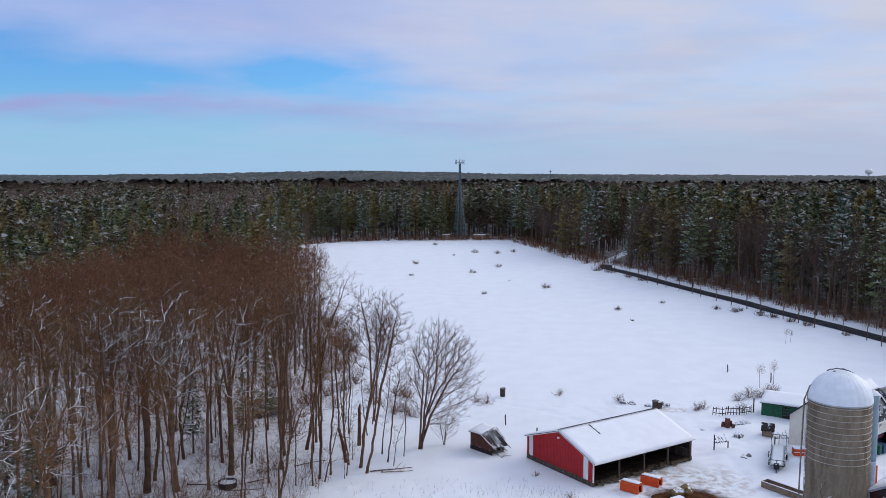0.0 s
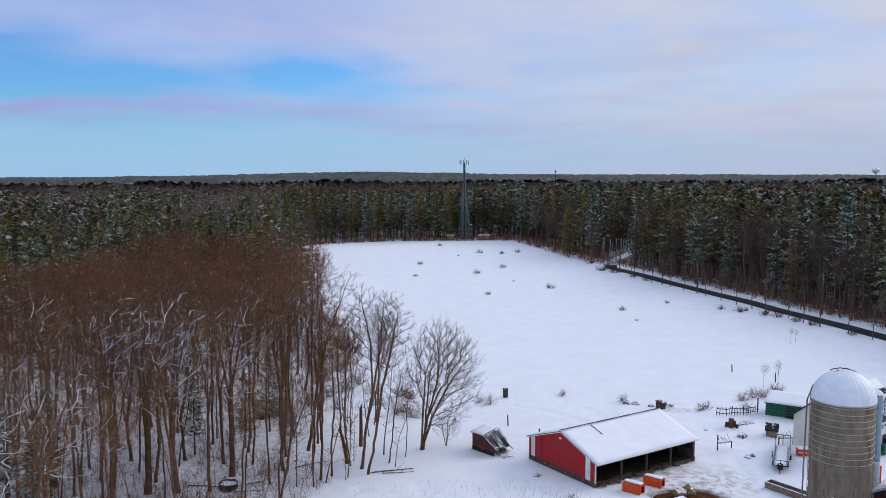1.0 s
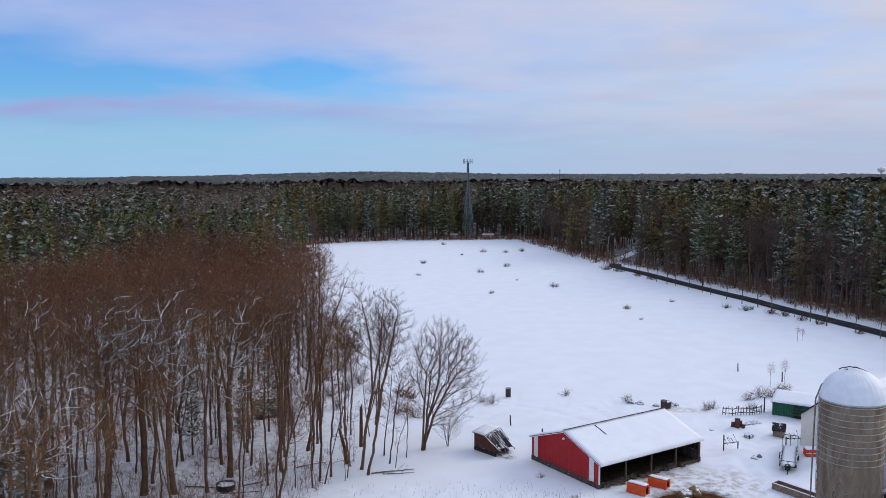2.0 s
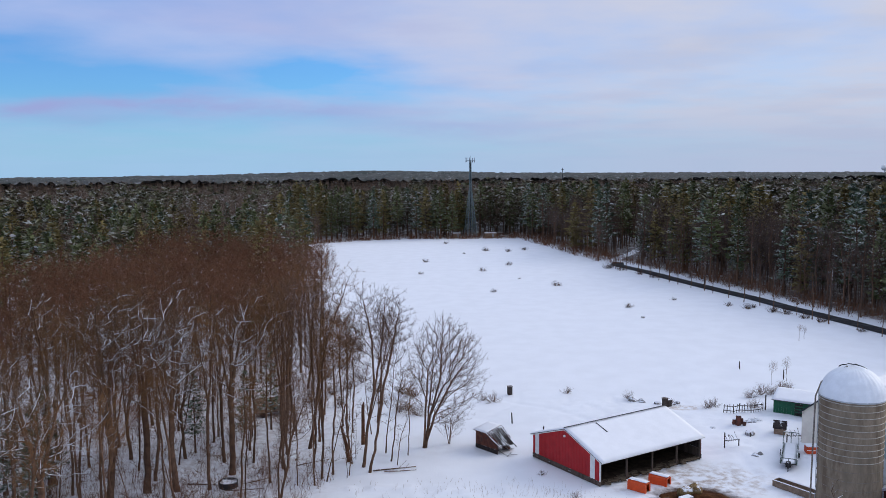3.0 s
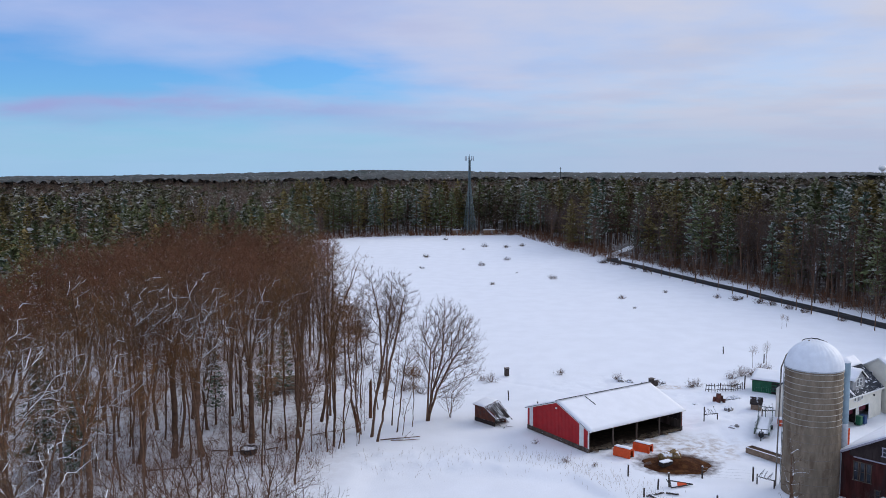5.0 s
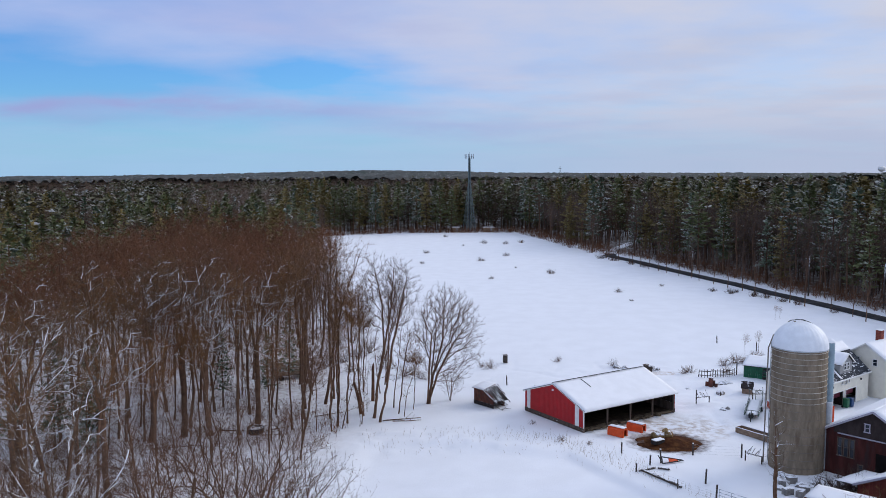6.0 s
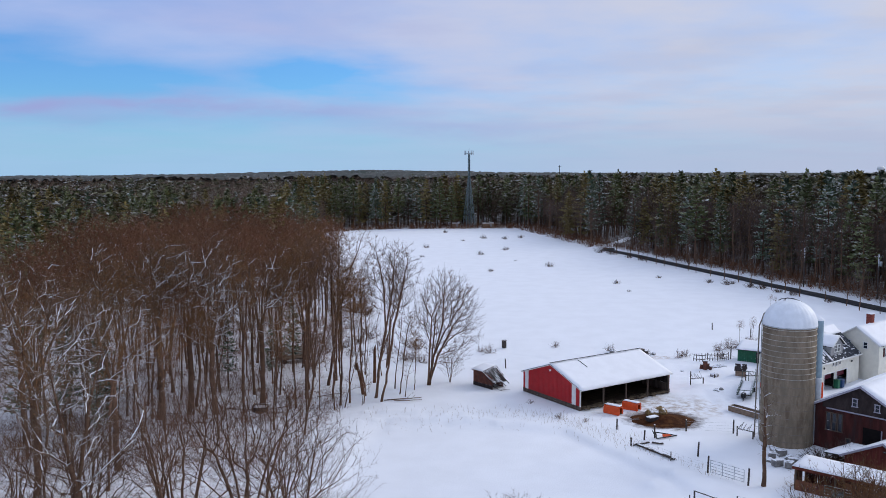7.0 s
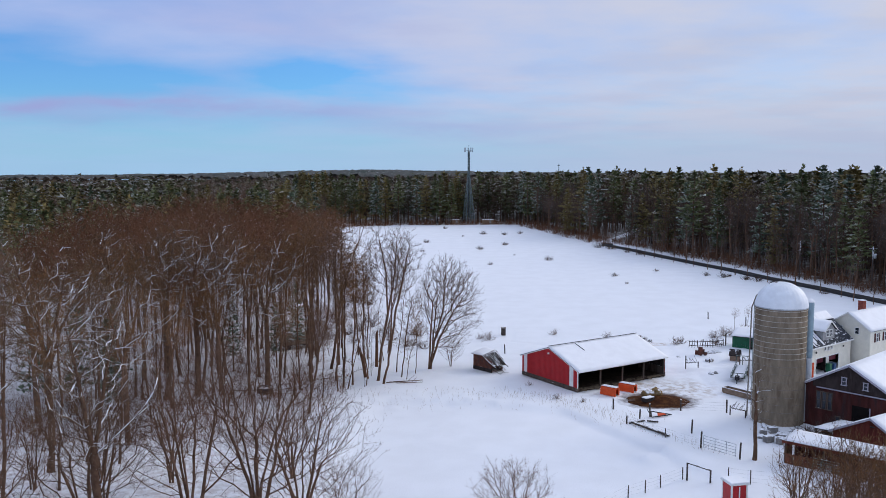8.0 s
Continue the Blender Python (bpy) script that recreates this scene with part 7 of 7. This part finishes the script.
def orange_bin():
    t = thing("orange_feed_box", 38.7, 73.5, gz(38.7, 73.5), -5, "orange plastic feed box under a snow cap", "box")
    part("body", Shape().box((0, 0, 0.4), (1.7, 0.9, 0.75), 0.06), M_ORANGE, t)
    part("band", Shape().box((0, -0.47, 0.42), (1.7, 0.03, 0.08)), M_WHITE, t)
    part("snow_cap", Shape().box((0, 0, 0.84), (1.7, 0.95, 0.14), 0.06), M_ROOF_SNOW, t)
    b = thing("feed_bin", 41.2, 76.6, gz(41.2, 76.6), 0, "narrow galvanized upright feed bin", "bin")
    part("drum", Shape().lathe([(0.72, 0.3)] + [(0.72 + 0.02 * (k % 2), 0.3 + 3.1 * k / 16) for k in range(17)] + [(0.72, 3.45)], 20), M_GALV, b, smooth=True)
    part("lid", Shape().lathe([(0.8, 3.45), (0.78, 3.55), (0.2, 4.0), (0, 4.05)], 20), M_ROOF_SNOW, b, smooth=True)
    for k in range(4):
        a = 1.571 * k + 0.5
        part("leg", Shape().beam((0.65 * math.cos(a), 0.65 * math.sin(a), -0.1), (0.65 * math.cos(a), 0.65 * math.sin(a), 0.5), 0.08), M_GALV, b)


orange_bin()


def mineral_feeder(x, y, rz, double):
    t = thing("mineral_feeder", x, y, gz(x, y), rz, "dark upright wooden mineral feeder box in the snow", "feeder", "mineral feeders")
    part("box", Shape().box((0, 0, 0.6), (0.6, 0.5, 1.1), 0.03), M_POST, t)
    part("lid", Shape().box((0, 0, 1.18), (0.7, 0.6, 0.06)), M_TIMBER, t)
    if double:
        part("side_box", Shape().box((0.7, 0.1, 0.45), (0.6, 0.5, 0.9), 0.03), M_POST, t)


mineral_feeder(8.7, 97.0, 10, False)
mineral_feeder(27.6, 90.9, 25, True)


def run_in_shed():
    t = thing("run_in_shed", 3.4, 76.3, gz(3.4, 76.3), -48, "small collapsing rusty-brown cattle shelter with snow sliding off", "shed")
    L, D, H = 3.3, 1.9, 1.75
    boards(0.03, 0, L, -0.1, lambda u: H + 0.2 - 0.32 * max(u - 1.6, 0), 0.3, M_BARNRED, t, axis="x")
    boards(0.03, 0, D, -0.1, lambda u: H + 0.2 + 0.2 * u, 0.3, M_BARNRED, t)
    boards(D, 0, L, -0.1, lambda u: H + 0.55 - 0.35 * max(u - 1.2, 0), 0.3, M_BARNRED, t, axis="x")
    part("lower_band", Shape().box((L / 2, -0.02, 0.2), (L, 0.06, 0.5)), M_DARKWOOD, t)
    q = [(-0.15, -0.2, H + 0.2), (1.7, -0.2, H + 0.2), (1.7, D + 0.2, H + 0.6), (-0.15, D + 0.2, H + 0.6)]
    part("roof", Shape().slab(q, 0.06), M_BARNRED, t)
    part("snow_layer", snow_sheet(Shape(), q, 0.10, (6, 6), 4.0), M_ROOF_SNOW, t, smooth=True)
    q2 = [(1.7, -0.2, H + 0.18), (L + 0.3, -0.2, 0.9), (L + 0.5, D + 0.2, 0.8), (1.7, D + 0.2, H + 0.55)]
    part("fallen_roof", Shape().slab(q2, 0.05), M_DARKWOOD, t, "broken roof boards")
    for k in range(9):
        u = k / 8
        a = Vector(q2[0]).lerp(Vector(q2[3]), u) + Vector((rng.uniform(0, 0.3), 0, 0.06))
        b = Vector(q2[1]).lerp(Vector(q2[2]), u) + Vector((rng.uniform(-0.2, 0.5), rng.uniform(-0.1, 0.1), 0.06 - rng.uniform(0, 0.5)))
        part("batten", Shape().beam(a, b, 0.09, 0.06), M_POST, t)
    for k in range(7):
        s = thing("scrap_board", 5.6 + rng.uniform(0, 1.6), 73.6 + rng.uniform(-0.2, 2.2), 0.08, rng.uniform(0, 180), "broken snow-dusted scrap board", "board", "scrap boards")
        s.matrix_basis = s.matrix_basis @ pose(0, 0, 0, rng.uniform(-25, 25), rng.uniform(-25, 5), 0)
        part("plank", Shape().box((0, 0, 0.05), (rng.uniform(0.7, 1.4), 0.15, 0.04)), M_POST, s)


run_in_shed()


def wheelie_bin(x, y, rz, material, label):
    t = thing("wheelie_bin", x, y, gz(x, y), rz, label, "bin", "wheelie bins")
    part("body", Shape().box((0, 0, 0.55), (0.55, 0.6, 0.95), 0.05), material, t)
    part("lid", Shape().box((0, 0, 1.06), (0.6, 0.68, 0.08), 0.03), material, t)
    part("wheel", Shape().tube([(-0.3, 0.3, 0.12), (0.3, 0.3, 0.12)], 0.12, 10, True), M_RUBBER, t)


M_BLUE = mat("blue_plastic", (0.02, 0.06, 0.16), 0.5, var=0.15)
wheelie_bin(46.9, 73.3, 37, M_GREEN, "green wheeled refuse bin by the garage door")
wheelie_bin(47.7, 73.9, 37, M_BLUE, "blue wheeled refuse bin by the garage door")


# ---- things in the left wood ----
def wood_things():
    t = thing("farm_wagon", -21.0, 89.0, gz(-21, 89), 25, "tan plank-sided farm wagon abandoned among trees", "wagon")
    for k in range(5):
        part("side_plank", Shape().box((0, -0.9, 0.75 + 0.27 * k), (4.4, 0.06, 0.25)), M_TAN, t)
        part("side_plank", Shape().box((0, 0.9, 0.75 + 0.27 * k), (4.4, 0.06, 0.25)), M_TAN, t)
    part("bed", Shape().box((0, 0, 0.6), (4.4, 1.8, 0.1)), M_DARKWOOD, t)
    part("tailboard", Shape().box((2.2, 0, 1.25), (0.06, 1.8, 1.3)), M_TAN, t)
    part("headboard", Shape().box((-2.2, 0, 1.25), (0.06, 1.8, 1.3)), M_TAN, t)
    part("snow_cap", Shape().box((0, 0, 1.2), (4.2, 1.7, 0.2), 0.08), M_ROOF_SNOW, t)
    for x in (-1.4, 1.4):
        for y in (-0.95, 0.95):
            part("wheel", Shape().tube([(x, y - 0.1, 0.3), (x, y + 0.1, 0.3)], 0.35, 12, True), M_RUBBER, t)
    s = thing("broken_snag", -9.8, 72.1, gz(-9.8, 72.1), 0, "broken orange-brown dead trunk leaning in the wood", "snag")
    part("trunk", Shape().tube([(0, 0, -0.2), (-0.25, 0, 1.6), (-0.75, 0.1, 3.6), (-0.85, 0.1, 3.75)], [0.22, 0.19, 0.15, 0.04], 9), M_SNAG, s, smooth=True)
    s = thing("broken_snag", -8.9, 77.5, gz(-8.9, 77.5), 0, "broken pale-splintered dead trunk standing in the wood", "snag")
    part("trunk", Shape().tube([(0, 0, -0.2), (0.05, 0, 2.0), (0.05, 0.1, 4.2), (0.15, 0.1, 4.7)], [0.22, 0.19, 0.16, 0.04], 9), M_SNAG, s, smooth=True)
    c = thing("stock_tank", -20.6, 65.3, gz(-20.6, 65.3), 20, "dark round stock tank with snow beside logs", "tank")
    part("tub", Shape().lathe([(0.0, 0.08), (0.78, 0.08), (0.85, 0.62), (0.92, 0.62), (0.92, 0.55), (0.88, 0.0)], 20), M_RUBBER, c, smooth=True)
    part("snow_fill", Shape().lathe([(0.8, 0.42), (0.4, 0.47), (0, 0.48)], 20), M_ROOF_SNOW, c, smooth=True)
    for k, (x, y, rz, L) in enumerate(((-19.0, 64.3, 8, 3.6), (-22.5, 65.6, -6, 4.2), (-18.2, 66.6, 35, 3.2), (-27.5, 60.5, 12, 5.0), (-13.5, 71.5, 30, 3.5), (-5.0, 69.6, 15, 4.4), (-4.4, 69.0, 8, 3.2), (-30, 52, 40, 5))):
        lg = thing("fallen_log", x, y, gz(x, y) + 0.05, rz, "fallen snow-topped log on the wood floor", "log", "fallen logs")
        r = 0.07 if L > 4 else 0.055
        part("stem", Shape().tube([(-L / 2, 0, r * 0.6), (0, rng.uniform(-0.2, 0.2), r * 0.8), (L / 2, 0, r * 0.5)], [r, r * 0.9, r * 0.5], 7, True), M_BARK, lg, smooth=True)
        part("branch", Shape().tube([(L * 0.1, 0, r), (L * 0.3, 0.4, 0.6)], [r * 0.4, r * 0.15], 5), M_BARK, lg)


M_SNAG = mat("orange_dead_wood", (0.13, 0.062, 0.036), 0.85, var=0.35, size=0.4, grain=0.05, bump=0.5, snow=0.1)
wood_things()


# ---- bushes ----
for i, (x, y, h) in enumerate(((6.4, 93.6, 1.7), (5.0, 94.4, 1.4), (16.3, 97.6, 1.3), (23.9, 94.6, 1.7), (28.6, 91.8, 1.2), (32.6, 90.2, 1.7), (33.8, 91.0, 1.4), (39.9, 95.0, 1.9), (41.5, 96.0, 2.1), (43.2, 96.5, 2.0), (44.8, 97.5, 2.0), (46.0, 98.5, 1.9),
                               (-13.0, 92.0, 2.2), (-9.0, 99.0, 3.0), (-5.5, 89.5, 2.4), (-3.2, 88.0, 2.4), (-11.5, 104.0, 3.2), (-14.5, 98, 3.2), (-8.2, 93.5, 2.2), (-12.6, 100.5, 3.0), (-16.8, 106, 3.4), (-4.4, 90.2, 2.0), (-17, 94, 2.6), (-15, 112, 3.2), (-19, 122, 3.2), (38.6, 90.0, 1.9),
                               (12.0, 61.8, 0.8), (9.5, 67.8, 0.8), (14.6, 60.6, 0.6), (-18, 86.0, 2.0))):
    plant("bush", puff_kinds[i % 2], x, y, rng.uniform(0, 360), h / 2.1, "low bare brown bush poking out of the snow", "bush", "bushes round the yard")
for i, (x, y, h) in enumerate(((0.9, 310, 1.5), (7.1, 273, 0.8), (14.7, 282, 1.8), (22.1, 279, 1.7), (28.2, 284, 1.6), (11.1, 226.5, 1.5), (11.8, 187.3, 1.1), (-5.4, 249.3, 1.5), (-6.1, 221, 1.0), (50.7, 173.5, 1.0), (39.0, 152, 0.6), (28.0, 197, 1.6), (38.8, 164.4, 1.3),
                               (60.0, 165, 1.3), (62.6, 161.5, 1.6), (64.5, 163.0, 1.2), (66.4, 157.5, 1.8), (68.0, 155.0, 1.8), (69.8, 150.5, 1.7), (71.2, 146.5, 1.7), (74.5, 137.0, 1.3), (19.4, 240.5, 1.6), (47, 231, 2.2), (50, 226, 2.0), (53, 217, 1.8), (20, 210, 0.5), (55.5, 210, 1.8))):
    for k, (dx, dy, s) in enumerate(((0, 0, 1.0), (0.75, 0.3, 0.8))):
        plant("bush", tuft_kinds[(i + k) % 3], x + dx * h * 0.6, y + dy, rng.uniform(0, 360), s * h / 2.0, "small dark bush in the snowy pasture", "bush", "bushes in the pasture")
for i, (x, y, h) in enumerate(((44.8, 101, 3.6), (47.6, 103, 3.6), (60.5, 130, 3.0), (62, 131.5, 2.4))):
    plant("sapling", near_kinds[i % 5], x, y, rng.uniform(0, 360), h / 18.5, "thin bare sapling in the snow", "tree", "saplings")
plant("yard_tree", yard_kind, 26.5, 42.3, 75, 1.0, "bare yard tree with snowy forks beside the silo", "tree", "yard trees")
for i, (x, y, h) in enumerate(((34.2, 48.0, 2.6), (35.4, 46.4, 2.8), (36.2, 47.5, 3.2), (33.0, 47.2, 2.2), (34.6, 45.4, 3.0))):
    plant("bush", shrub_kinds[i % 4], x, y, rng.uniform(0, 360), h / 2.1, "bare twiggy bush against the brown barn", "bush", "bushes round the yard")


for x, y, h in ((-19.0, 146, 3.2), (-20.5, 149, 3.0), (-14.3, 125, 3.0), (-15.8, 127.5, 3.4), (-17.0, 129, 2.8), (-5.0, 98, 2.4), (-3.8, 96.5, 2.0)):
    plant("bush", red_shrub, x, y, rng.uniform(0, 360), h / 2.1, "tall reddish-brown twiggy bush on the pasture edge", "bush", "reddish bushes")


# undergrowth along the woods, too dense to count
def undergrowth():
    r = random.Random(31)
    s = Shape()
    for _ in range(3550):
        q = r.random()
        if q < 0.36:
            y = r.uniform(112, 325)
            x = east_edge(y) + r.uniform(-0.5, 12)
        elif q < 0.56:
            x = r.uniform(-56, 44)
            y = 329 + r.uniform(0, 9) - 0.012 * (x + 10) ** 2 * (x < -10) - 0.03 * max(x - 30, 0) ** 2
        elif q < 0.66:
            y = r.uniform(118, 300)
            x = -25 - 0.13 * (y - 118) - r.uniform(0, 10)
        else:
            x, y = -r.uniform(8, 46), r.uniform(46, 118)
            if not (in_wood(x + 4, y) or (y > 84 and x < -17) or (x < -11 - 0.25 * abs(y - 66) and y < 74)):
                continue
        near = y < 118 and x < 0
        z, h = gz(x, y), r.uniform(0.6, 2.6) if near else r.uniform(0.8, 3.6)
        w = 0.016 if near else 0.04
        for k in range(7 if near else 5):
            a = Vector((x + r.uniform(-0.7, 0.7), y + r.uniform(-0.7, 0.7), z - 0.1))
            b = a + Vector((r.gauss(0, 0.5), r.gauss(0, 0.5), h * r.uniform(0.5, 1.0)))
            s.tube([a, b], [w, w * 0.3], 3)
            if near:
                for _ in range(3):
                    c = a.lerp(b, r.uniform(0.3, 0.9))
                    s.tube([c, c + Vector((r.gauss(0, 0.35), r.gauss(0, 0.35), r.uniform(0.1, 0.6)))], [w * 0.7, w * 0.2], 3)
    tagged(part("undergrowth", s, RED_TWIG), "brown brush and saplings along the forest edges", "brush", kind="stuff")
    g = Shape()
    for _ in range(600):
        u = r.random()
        if u < 0.55:   # weeds on the bank before the barn
            t = r.random()
            x, y = 8 + 11 * t + r.gauss(0, 1.2), 64.0 - 11.5 * t ** 1.3 + r.gauss(0, 1.5)
        elif u < 0.8:
            x, y = r.uniform(-9, 8), 62.8 + r.gauss(0, 2.2)
        else:
            t = r.random()
            x, y = 17.5 + 7 * t + r.gauss(0, 0.5), 53 - 9.5 * t + r.gauss(0, 0.5)
        a = Vector((x, y, gz(x, y) - 0.03))
        b = a + Vector((r.gauss(0, 0.12), r.gauss(0, 0.12), r.uniform(0.2, 0.6)))
        g.tube([a, b], [0.010, 0.004], 3)
    tagged(part("dry_weeds", g, M_STRAW), "dry weed stalks along the snowy banks", "weeds", kind="stuff")


undergrowth()


# ---- poles along the lane and far landmarks ----
def utility_pole(x, y, h, drum):
    t = thing("utility_pole", x, y, gz(x, y), 15, "brown wooden utility pole by the lane", "pole", "utility poles")
    part("shaft", Shape().tube([(0, 0, -0.3), (0, 0, h)], [0.16, 0.11], 8, True), M_POST, t, smooth=True)
    part("crossarm", Shape().box((0, 0, h - 0.5), (2.0, 0.1, 0.12)), M_POST, t)
    for d in (-0.9, -0.4, 0.4, 0.9):
        part("insulator", Shape().lathe([(0.05, 0), (0.06, 0.12), (0, 0.16)], 6, (d, 0, h - 0.44)), M_GALV, t)
    if drum:
        part("transformer", Shape().lathe([(0, 0), (0.28, 0.02), (0.3, 0.9), (0, 1.0)], 12, (0.42, -0.1, h - 2.4)), M_GALV, t, "grey transformer can", smooth=True)


utility_pole(63.4, 192.5, 6.2, False)
utility_pole(86.0, 141.0, 9.0, True)
utility_pole(78.5, 158.0, 8.5, False)


def water_tower():
    x, y = 1290.0, 2500.0
    z = gz(x, y)
    t = thing("water_tower", x, y, z, 0, "white bulb-shaped water tower on the horizon", "water tower")
    part("stem", Shape().lathe([(7, 0), (3, 6), (3, 22)], 16), M_WHITE, t, smooth=True)
    part("tank", Shape().lathe([(3, 21)] + [(11 * math.sin(math.pi * k / 10), 29 - 8.5 * math.cos(math.pi * k / 10)) for k in range(1, 11)], 20), M_WHITE, t, smooth=True)
    m = thing("far_mast", 105.0, 739.0, gz(105, 739), 0, "thin distant mast above the forest", "mast")
    part("shaft", Shape().tube([(0, 0, 0), (0, 0, 26.5)], [0.4, 0.25], 6), M_STEEL_DARK, m)
    part("crossarm", Shape().box((0, 0, 25), (2.4, 0.3, 0.3)), M_STEEL_DARK, m)


water_tower()
